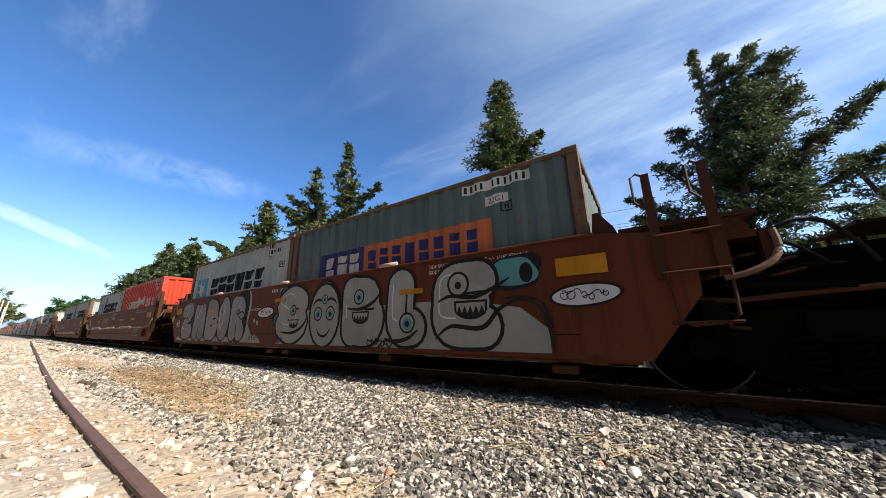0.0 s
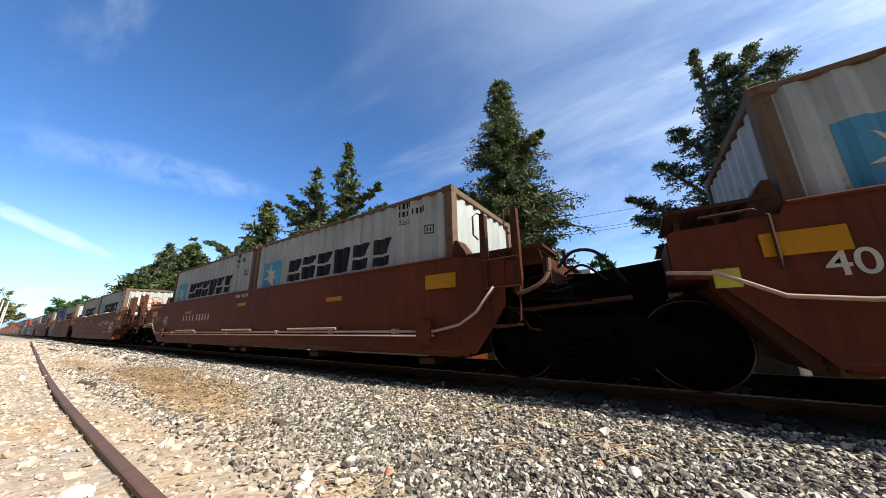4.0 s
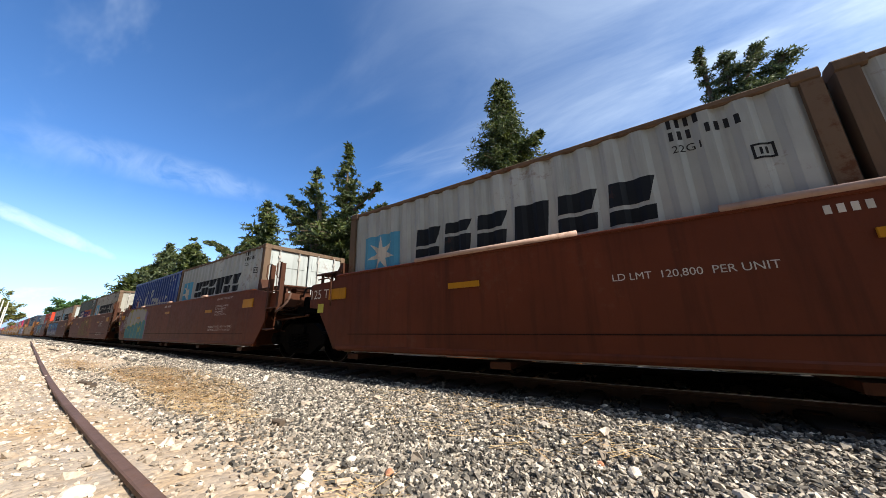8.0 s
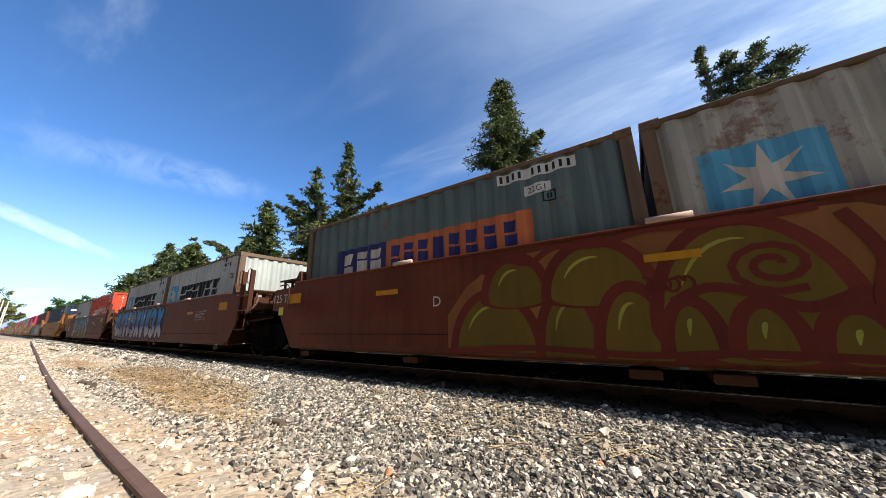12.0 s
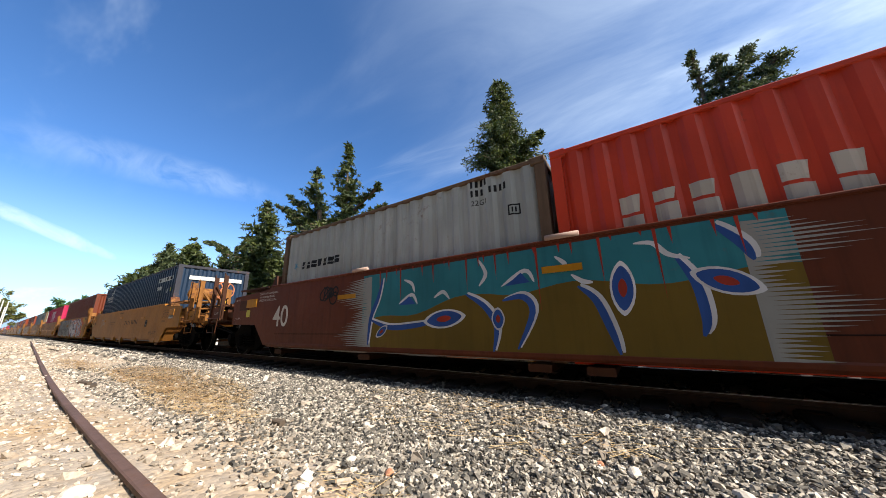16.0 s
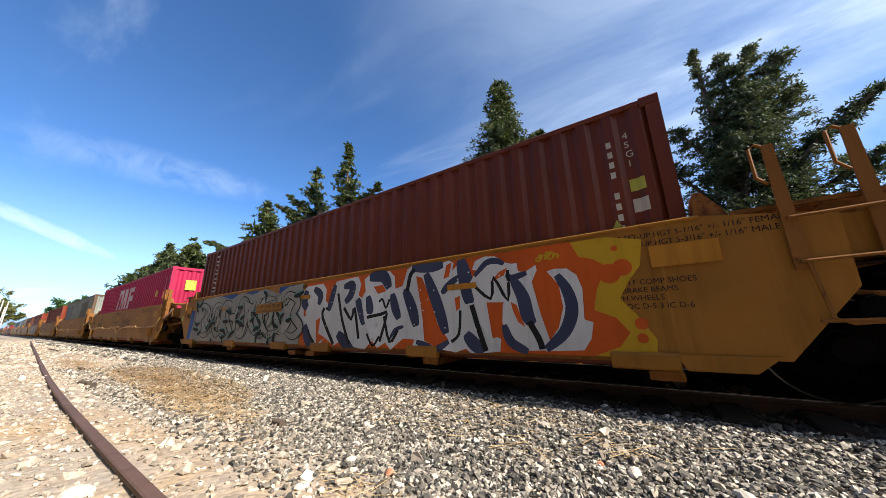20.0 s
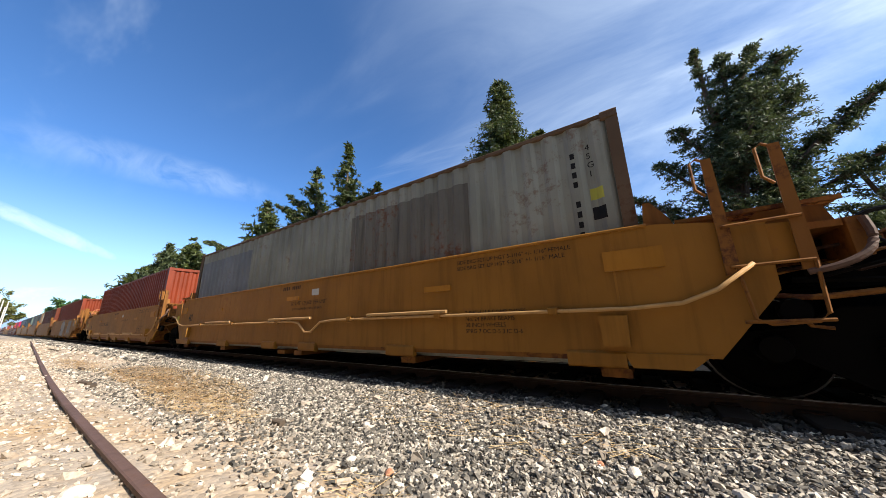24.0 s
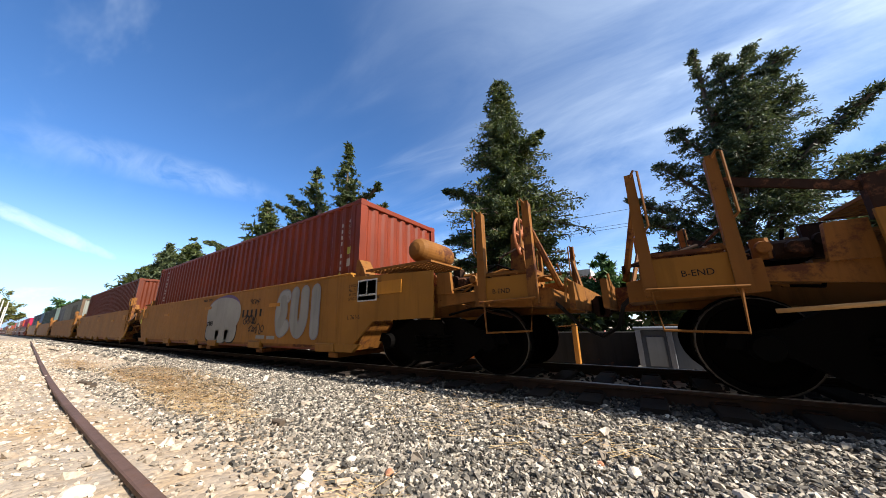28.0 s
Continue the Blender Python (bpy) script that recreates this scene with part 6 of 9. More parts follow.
def letters(car, word, cuts, z0, z1, w, edge, outer, inner, k, lean=0.0, notch=None, shine=None, taper=False):
    """Letters drawn with a fat pen: each an edge and a body, one overlapping the next. cuts are the letters' bounds along the sill."""
    draw = swell if taper else capped
    for i, ch in enumerate(word):
        x0, x1 = cuts[i] - 0.04, cuts[i + 1] + 0.04
        box = (x0, x1, z0, z1, w / 2 + edge)
        lines = [smooth(place(p, *box, lean), 6) for p in GLYPH[ch]]
        for c in lines:
            layer(car, "graffito_edge", draw(c, w + 2 * edge), outer, k); k += 0.35
        for c in lines:
            layer(car, "graffito_body", draw(c, w), inner, k); k += 0.35
        if notch:
            layer(car, "graffito_line", [q for p in NOTCH[ch] for q in stroke(smooth(place(p, *box), 4), 0.035)], notch, k); k += 0.3
        if shine:
            layer(car, "graffito_shine", [q for c in lines[:1] for q in stroke([(x - w * 0.3, z + w * 0.22) for x, z in c[1:-3]], 0.018)], shine, k); k += 0.3
    return k


def eye_mark(car, x, z, r, iris, k):
    layer(car, "painted_eye", [ellipse(x, z, r, r)], BLACKP, k)
    layer(car, "painted_eye", [ellipse(x, z, r * 0.8, r * 0.8)], GRAF_SILVER, k + 0.5)
    layer(car, "painted_iris", [ellipse(x + 0.02 * r, z - 0.1 * r, r * 0.6, r * 0.6)], iris, k + 1)
    layer(car, "painted_pupil", [ellipse(x, z - 0.1 * r, r * 0.3, r * 0.3)], BLACKP, k + 1.5)


def mouth_mark(car, x, z, w, h, k):
    layer(car, "painted_mouth", [[(x - w, z + h)] + arc(x, z + h * 0.3, w, 190, 350, 8, h / w) + [(x + w, z + h)]], BLACKP, k)
    zig = [(x - w * 0.85 + w * 1.7 * q / 10, z + h * (0.55 if q % 2 else -0.15)) for q in range(11)]
    layer(car, "painted_teeth", [[(x - w * 0.85, z + h * 0.8)] + zig + [(x + w * 0.85, z + h * 0.8)]], GRAF_SILVER, k + 0.5)


def silver_faces(car):
    """Fat silver letters with eyes and grinning mouths, a grey ground under them, blue flames at both ends."""
    rng = random.Random(1)
    layer(car, "graffito_field", [[(-6.1, 0.34), (-0.5, 0.34), (-0.5, 0.62), (-0.8, 0.86), (-1.6, 1.0), (-5.5, 1.0)]], GRAF_SILVER, 0)
    layer(car, "graffito_edge", [blob(rng, -0.85, 1.28, 0.32, 0.22)], BLACKP, 0.5)
    layer(car, "graffito_fill", [blob(rng, -0.86, 1.28, 0.27, 0.18)], GRAF_CYAN, 1)
    layer(car, "graffito_fill", [ellipse(-0.70, 1.26, 0.08, 0.12)], BLACKP, 1.4)
    layer(car, "graffito_edge", [blob(rng, -5.95, 0.84, 0.36, 0.16), blob(rng, -5.85, 1.38, 0.20, 0.16)], BLACKP, 0.5)
    layer(car, "graffito_fill", [blob(rng, -5.95, 0.84, 0.31, 0.12), blob(rng, -5.85, 1.38, 0.16, 0.12)], flat_paint("deep_teal_spray", (0.04, 0.17, 0.28)), 1)
    k = letters(car, "SOBLE", [-6.2, -4.92, -4.05, -2.98, -2.12, -0.98], 0.33, 1.555, 0.50, 0.05, BLACKP, GRAF_SILVER, 2, notch=BLACKP, shine=GRAF_WHITE)
    layer(car, "graffito_edge", [ellipse(-4.48, 0.90, 0.47, 0.60)], BLACKP, k)
    layer(car, "graffito_body", [ellipse(-4.48, 0.90, 0.42, 0.55)], GRAF_SILVER, k + 0.4)
    for x, z, r, c in ((-4.66, 0.92, 0.13, GRAF_CYAN), (-4.30, 0.92, 0.13, GRAF_CYAN), (-4.48, 1.18, 0.09, GRAF_CYAN), (-3.55, 1.16, 0.13, GRAF_CYAN), (-2.5, 0.72, 0.15, GRAF_CYAN), (-1.62, 1.20, 0.17, GRAF_SILVER), (-5.5, 1.02, 0.11, GRAF_CYAN)):
        eye_mark(car, x, z, r, c, k + 1)
    layer(car, "graffito_line", swell(arc(-4.48, 0.72, 0.20, 200, 345), 0.045), BLACKP, k + 1)
    layer(car, "graffito_line", swell(arc(-4.66, 0.98, 0.20, 150, 40), 0.05) + swell(arc(-4.30, 0.98, 0.20, 140, 30), 0.05), BLACKP, k + 1)
    mouth_mark(car, -5.45, 0.74, 0.17, 0.10, k + 1)
    mouth_mark(car, -3.5, 0.80, 0.20, 0.12, k + 1)
    mouth_mark(car, -1.45, 0.84, 0.24, 0.14, k + 1)
    for p in ([(-1.95, 0.98), (-1.75, 1.05), (-1.4, 1.02), (-1.15, 1.10), (-0.9, 1.22)], [(-2.0, 0.50), (-1.75, 0.66), (-1.3, 0.64), (-1.05, 0.86), (-0.75, 0.98)], [(-0.98, 0.98), (-0.62, 0.92), (-0.5, 0.7), (-0.46, 0.36)], [(-5.9, 0.60), (-5.5, 0.58), (-5.15, 0.70), (-4.98, 0.9)], [(-3.85, 0.98), (-3.5, 0.96), (-3.2, 1.06), (-3.05, 1.2)], [(-2.95, 0.5), (-2.75, 0.46), (-2.5, 0.5), (-2.3, 0.62)]):
        layer(car, "graffito_line", swell(smooth(p), 0.06), BLACKP, k + 2); k += 0.2
    scribble(car, -3.3, 0.5, 0.38, 0.52, 8, BLACKP, 0.02, k + 3)
    scribble(car, -6.05, 0.3, 0.38, 0.48, 11, BLACKP, 0.016, k + 3)
    tag_blob(car, -0.44, 0.96)
    tag_blob(car, -6.95, 1.02)


def chrome_bubbles(car):
    """Five dull silver bubble letters, a heavy black shadow beside the last, a pale cloud at their foot."""
    rng = random.Random(2)
    layer(car, "graffito_field", [[(-12.1, 0.34), (-6.7, 0.34), (-6.8, 0.45), (-7.0, 0.56), (-7.15, 0.52), (-7.3, 0.66), (-7.42, 0.80), (-7.5, 0.5), (-11.6, 0.42), (-12.0, 0.48)]], GRAF_SILVER, 0)
    layer(car, "graffito_edge", [blob(rng, -7.75, 0.98, 0.40, 0.66)], GRAF_SILVER, 0.4)
    layer(car, "graffito_shadow", [blob(rng, -7.82, 0.98, 0.38, 0.64)], BLACKP, 0.8)
    layer(car, "graffito_shadow", [[(-11.6, 0.5), (-8.0, 0.5), (-8.0, 1.35), (-9.3, 1.30), (-11.4, 1.25)]], BLACKP, 0.8)
    k = letters(car, "ZMBOR", [-11.9, -10.85, -9.95, -9.08, -8.42, -7.55], 0.36, 1.53, 0.42, 0.035, BLACKP, GRAF_CHROME, 2, notch=BLACKP, shine=GRAF_WHITE)
    layer(car, "graffito_line", stroke(smooth([(-8.0, 1.0), (-7.75, 1.08), (-7.6, 0.98), (-7.75, 0.90), (-7.9, 0.98)]), 0.03), BLACKP, k)
    scribble(car, -7.3, 0.4, 0.42, 0.54, 4, BLACKP, 0.012, 2)
    layer(car, "graffito_fill", [ellipse(-7.1, 0.85, 0.05, 0.05), ellipse(-6.95, 0.80, 0.05, 0.05)], GRAF_SILVER, 0.4)


def tag_blob(car, x, z):
    layer(car, "graffito_edge", [ellipse(x + 0.33, z, 0.36, 0.125, 28, 0.06)], BLACKP, 4)
    layer(car, "graffito_body", [ellipse(x + 0.33, z, 0.325, 0.10, 28, 0.06)], GRAF_WHITE, 4.5)
    scribble(car, x + 0.1, 0.46, z - 0.06, z + 0.06, 5, BLACKP, 0.011, 5)


def grey_bubble(car):
    """A pale bubble with a scalloped hem, black marks over it, and two soft grey letters beside it."""
    rng = random.Random(31)
    hem = [(-5.55, 0.62, 0.42, 0.24), (-4.95, 0.56, 0.38, 0.22), (-4.45, 0.62, 0.32, 0.26)]
    for x, z, a, b in hem:
        layer(car, "graffito_edge", [blob(rng, x, z, a + 0.03, b + 0.03, wob=0.05)], BLACKP, 0)
    layer(car, "graffito_edge", [blob(rng, -5.02, 1.06, 1.03, 0.46, wob=0.06)], GRAF_LILAC, 0.3)
    for x, z, a, b in hem:
        layer(car, "graffito_body", [blob(rng, x, z, a, b, wob=0.05)], GRAF_SILVER, 0.6)
    layer(car, "graffito_body", [blob(rng, -5.02, 1.06, 0.99, 0.43, wob=0.06)], GRAF_CHALK, 0.9)
    bars(car, -5.25, 0.92, 4, 0.10, 0.20, 0.17, BLACKP)
    scribble(car, -5.9, 0.3, 0.78, 0.92, 8, BLACKP, 0.03, 1.5)
    scribble(car, -3.75, 0.55, 0.78, 1.0, 36, BLACKP, 0.022, 0)
    scribble(car, -3.5, 0.7, 0.55, 0.75, 37, BLACKP, 0.022, 0)
    scribble(car, -3.6, 0.5, 1.22, 1.36, 38, BLACKP, 0.014, 0)
    letters(car, "1UI", [-2.35, -1.80, -1.15, -0.70], 0.45, 1.5, 0.24, 0.025, GRAF_CHROME, GRAF_SILVER, 0)
    layer(car, "graffito_mark", [[(-3.1, 0.46), (-2.72, 0.46), (-2.72, 0.53), (-3.1, 0.53)], [(-2.62, 0.45), (-2.3, 0.45), (-2.3, 0.52), (-2.62, 0.52)]], GRAF_SILVER, 0)


def scribble(car, x0, width, z0, z1, seed, mat, w=0.03, k=0):
    """A quick spray tag: looping strokes."""
    rng = random.Random(seed)
    pts = []
    n = 7
    for i in range(n):
        cx = x0 + (i + 0.5) * width / n
        cz = (z0 + z1) / 2 + rng.uniform(-0.2, 0.2) * (z1 - z0)
        rr = (z1 - z0) * rng.uniform(0.22, 0.48)
        a = rng.uniform(40, 140)
        pts += arc(cx, cz, rr * 0.8, a, a - rng.uniform(120, 330), 7, 1.2)
    layer(car, "spray_tag", stroke(pts, w), mat, k)


def olive_clouds(car):
    """Olive bubbles piled on one another, drawn with thick maroon lines."""
    layer(car, "graffito_field", [[(-8.5, 0.36), (-4.2, 0.36), (-4.3, 0.9), (-4.55, 1.3), (-4.9, 1.5), (-5.6, 1.55), (-7.0, 1.50), (-7.7, 1.46), (-8.2, 1.15), (-8.5, 0.8)]], flat_paint("thin_rust_spray", (0.27, 0.105, 0.03)), 0)
    humps = [(-7.85, 0.34, 0.56, 0.72), (-7.55, 0.95, 0.40, 0.52), (-7.0, 0.36, 0.32, 0.66), (-6.7, 0.95, 0.50, 0.56), (-6.42, 0.36, 0.32, 0.66), (-5.62, 0.62, 0.62, 0.90), (-6.0, 0.42, 0.20, 0.44), (-5.55, 0.42, 0.20, 0.40), (-5.1, 0.40, 0.20, 0.36)]
    k = 1
    for i, (cx, cz, a, h) in enumerate(humps):
        top = arc(cx, cz, a, 0, 180, 18, h / a)
        low = arc(cx, cz, a, 180, 360, 18, 0.25 if i != 5 else 0.5)
        ring = top + low[1:-1]
        layer(car, "graffito_edge", [[(cx + (x - cx) * (1 + 0.05 / a), cz + (z - cz) * (1 + 0.05 / h)) for x, z in ring]], GRAF_MAROON, k)
        layer(car, "graffito_body", [[(cx + (x - cx) * (1 - 0.06 / a), cz + (z - cz) * (1 - 0.06 / h)) for x, z in ring]], GRAF_OLIVE, k + 0.5)
        layer(car, "graffito_shine", swell([(cx + (x - cx) * (1 - 0.17 / a), cz + (z - cz) * (1 - 0.17 / h)) for x, z in top[8:16]], 0.035), GRAF_LIME, k + 1)
        k += 1.2
    spiral = [(-5.42 + (0.05 + 0.034 * q / 3) * math.cos(q * 0.55), 1.10 + (0.04 + 0.026 * q / 3) * math.sin(q * 0.55)) for q in range(22)]
    layer(car, "graffito_line", stroke(spiral, 0.055), GRAF_MAROON, k)
    for p, w in (([(-6.1, 0.84), (-5.85, 0.95), (-5.6, 0.90), (-5.3, 0.76), (-5.0, 0.88)], 0.08), ([(-8.5, 0.36), (-7.4, 0.42), (-6.4, 0.38), (-5.6, 0.42), (-4.3, 0.37)], 0.06), ([(-7.95, 1.30), (-7.7, 1.44), (-7.35, 1.36), (-7.05, 1.50), (-6.6, 1.46), (-6.2, 1.54), (-5.6, 1.50), (-5.1, 1.52)], 0.07), ([(-5.0, 1.46), (-4.88, 1.1), (-4.95, 0.75), (-4.7, 0.5)], 0.08), ([(-4.8, 1.12), (-4.5, 1.2), (-4.4, 0.95)], 0.07), ([(-4.75, 0.7), (-4.5, 0.85), (-4.2, 0.7)], 0.07)):
        layer(car, "graffito_line", stroke(smooth(p), w), GRAF_MAROON, k + 0.5); k += 0.2
    scribble(car, -6.3, 0.35, 0.95, 1.1, 12, GRAF_MAROON, 0.025, k + 1.5)
    scribble(car, -12.1, 0.9, 0.85, 1.35, 9, GRAF_MAROON, 0.03, 0)
    scribble(car, -10.2, 1.1, 0.85, 1.35, 14, GRAF_MAROON, 0.035, 0)
    scribble(car, -3.6, 1.3, 0.7, 1.2, 15, GRAF_MAROON, 0.035, 0)


def teal_paw(car):
    """Silver knuckles over teal fingers, lime lines between, a lilac haze at one side."""
    rng = random.Random(6)
    layer(car, "graffito_halo", [[(-8.95, 0.36), (-8.38, 0.36), (-8.36, 0.9), (-8.45, 1.2), (-8.62, 1.5), (-9.2, 1.5)]], GRAF_LILAC, 0)
    for x, z, a, b in ((-10.95, 1.1, 0.40, 0.40), (-10.4, 1.15, 0.36, 0.38), (-9.85, 1.2, 0.36, 0.34), (-9.35, 1.22, 0.34, 0.30), (-8.95, 1.22, 0.28, 0.26)):
        layer(car, "graffito_edge", [blob(rng, x, z, a + 0.03, b + 0.03)], GRAF_LIME, 0.5 + (x + 11) * 0.6)
        layer(car, "graffito_body", [blob(rng, x, z, a, b)], GRAF_SILVER, 0.8 + (x + 11) * 0.6)
    cuts = [-11.35, -10.45, -10.0, -9.45, -8.98, -8.52]
    for i in range(5):
        x0, x1 = cuts[i], cuts[i + 1]
        top = 0.86 + 0.05 * i
        shape = [(x0 + 0.05, 0.37), (x1 + 0.03, 0.37), (x1 + 0.05, 0.7), (x1 - 0.02, top - 0.04), ((x0 + x1) / 2, top + 0.04), (x0 - 0.02, top - 0.1), (x0 - 0.02, 0.6)]
        layer(car, "graffito_edge", [[(x + (0.03 if x > (x0 + x1) / 2 else -0.03), z + (0.025 if z > 0.5 else 0)) for x, z in shape]], GRAF_LIME, 5 - i * 0.8)
        layer(car, "graffito_body", [shape], GRAF_TEAL, 5.3 - i * 0.8)
    layer(car, "graffito_line", stroke(smooth([(-11.2, 0.78), (-10.9, 0.72), (-10.75, 0.62), (-10.8, 0.74)]), 0.025), GRAF_LIME, 6.5)
    scribble(car, -9.35, 0.25, 0.6, 0.85, 3, GRAF_LIME, 0.02, 6.5)
    scribble(car, -11.85, 0.35, 0.75, 1.45, 18, GRAF_SILVER, 0.022, 0)
    scribble(car, -12.3, 0.35, 0.65, 1.1, 19, GRAF_LILAC, 0.022, 0)
    scribble(car, -8.75, 0.35, 1.25, 1.45, 20, GRAF_LILAC, 0.03, 1)
    layer(car, "paint_splash", [ellipse(-8.3 + 0.13 * rng.uniform(-1, 1), 0.5 + 0.1 * rng.uniform(-1, 1), 0.025, 0.02, 8) for _ in range(4)], GRAF_LILAC, 1)


def leaf_eye(car, x, z, a, b, rot, k):
    """A leaf-shaped eye: white rim, blue body, red slit."""
    def lens(f):
        p = [(math.cos(t) * a * f, math.sin(t) * abs(math.sin(t)) ** 0.4 * b * f) for t in [2 * math.pi * q / 20 for q in range(20)]]
        c, s = math.cos(rot), math.sin(rot)
        return [(x + u * c - v * s, z + u * s + v * c) for u, v in p]
    layer(car, "graffito_edge", [lens(1.22)], GRAF_WHITE, k)
    layer(car, "graffito_body", [lens(1.0)], GRAF_BLUE, k + 0.4)
    layer(car, "graffito_line", [lens(0.42)], GRAF_RED, k + 0.8)


def two_tone_wave(car):
    """Teal above olive with a wavy join, blue strokes edged white, leaf eyes, red runs from the top edge."""
    rng = random.Random(5)
    n = 30
    join = [(-9.2 + 4.9 * q / n, 0.72 + 0.34 * min(1, q / 14) + 0.05 * math.sin(q * 0.7)) for q in range(n + 1)]
    layer(car, "graffito_field", [[(-9.2, 1.50)] + join + [(-4.3, 1.54)]], GRAF_TEAL, 0)
    layer(car, "graffito_field", [[(-9.2, 0.34)] + join + [(-4.3, 0.34)]], GRAF_OLIVE, 0)
    fringe = [[(-9.0, z), (-9.62 + 0.22 * math.sin(z * 9) + rng.uniform(-0.1, 0.1), z - 0.02), (-9.0, z + 0.035)] for z in [0.36 + 0.03 * q for q in range(37)]]
    layer(car, "graffito_fringe", fringe, GRAF_SILVER, 0.4)
    layer(car, "graffito_fringe", [[(-4.6, z), (-4.15 + 0.25 * math.sin(z * 11) + rng.uniform(-0.1, 0.1), z + 0.02), (-4.6, z + 0.04)] for z in [0.36 + 0.035 * q for q in range(32)]], GRAF_SILVER, 0.4)
    lines = [[(-9.0, 0.78), (-8.6, 0.66), (-8.1, 0.68), (-7.7, 0.74)], [(-7.25, 1.06), (-7.0, 0.9), (-6.85, 0.66), (-6.9, 0.36)], [(-6.75, 0.95), (-6.5, 0.98), (-6.4, 0.8), (-6.6, 0.4)], [(-5.9, 1.05), (-5.75, 0.9), (-5.65, 0.6), (-5.6, 0.38)], [(-5.05, 1.25), (-4.95, 1.0), (-4.93, 0.7), (-4.97, 0.55)], [(-4.75, 1.5), (-4.6, 1.3), (-4.55, 1.15)], [(-9.05, 0.4), (-9.0, 0.8), (-8.85, 1.1), (-8.75, 1.4)]]
    for i, p in enumerate(lines):
        layer(car, "graffito_shine", swell([(x + 0.03, z + 0.02) for x, z in smooth(p)], 0.09), GRAF_WHITE, 1 + 0.1 * i)
        layer(car, "graffito_line", swell(smooth(p), 0.075), GRAF_BLUE, 2 + 0.1 * i)
    for x, z, a, b, r in ((-7.6, 0.76, 0.28, 0.10, 0.1), (-6.82, 0.74, 0.07, 0.11, 0.0), (-5.5, 1.0, 0.22, 0.09, 1.5), (-4.75, 1.0, 0.2, 0.09, -0.4), (-8.75, 0.60, 0.12, 0.05, 0.6)):
        leaf_eye(car, x, z, a, b, r, 3)
    wh = [[(-8.4, 1.0), (-8.15, 1.12), (-8.05, 0.98)], [(-6.75, 1.12), (-6.45, 1.28), (-6.35, 1.14)], [(-7.05, 1.5), (-6.95, 1.3), (-7.05, 1.15)], [(-8.3, 1.35), (-8.15, 1.28), (-8.1, 1.15)], [(-5.35, 1.42), (-5.2, 1.4), (-5.1, 1.28), (-4.95, 1.22)], [(-7.75, 1.05), (-7.6, 1.12), (-7.5, 1.02)], [(-5.95, 1.18), (-5.85, 1.1), (-5.75, 1.08)], [(-6.1, 1.4), (-6.0, 1.3), (-6.05, 1.22)]]
    layer(car, "graffito_shine", [q for p in wh for q in swell(smooth(p), 0.05)], GRAF_WHITE, 2.8)
    layer(car, "graffito_mark", [[(-8.4, 0.98), (-8.08, 0.98), (-8.2, 1.10)], [(-6.7, 1.12), (-6.4, 1.14), (-6.5, 1.26)]], GRAF_BLUE, 3)
    drips = [[(x, 1.54), (x + 0.03, 1.54), (x + 0.02, 1.54 - d)] for x, d in [(-8.9 + 4.6 * q / 26 + rng.uniform(-0.08, 0.08), rng.uniform(0.05, 0.22) if q % 3 else rng.uniform(0.3, 0.75)) for q in range(26)]]
    layer(car, "paint_drips", drips, GRAF_RED, 4)


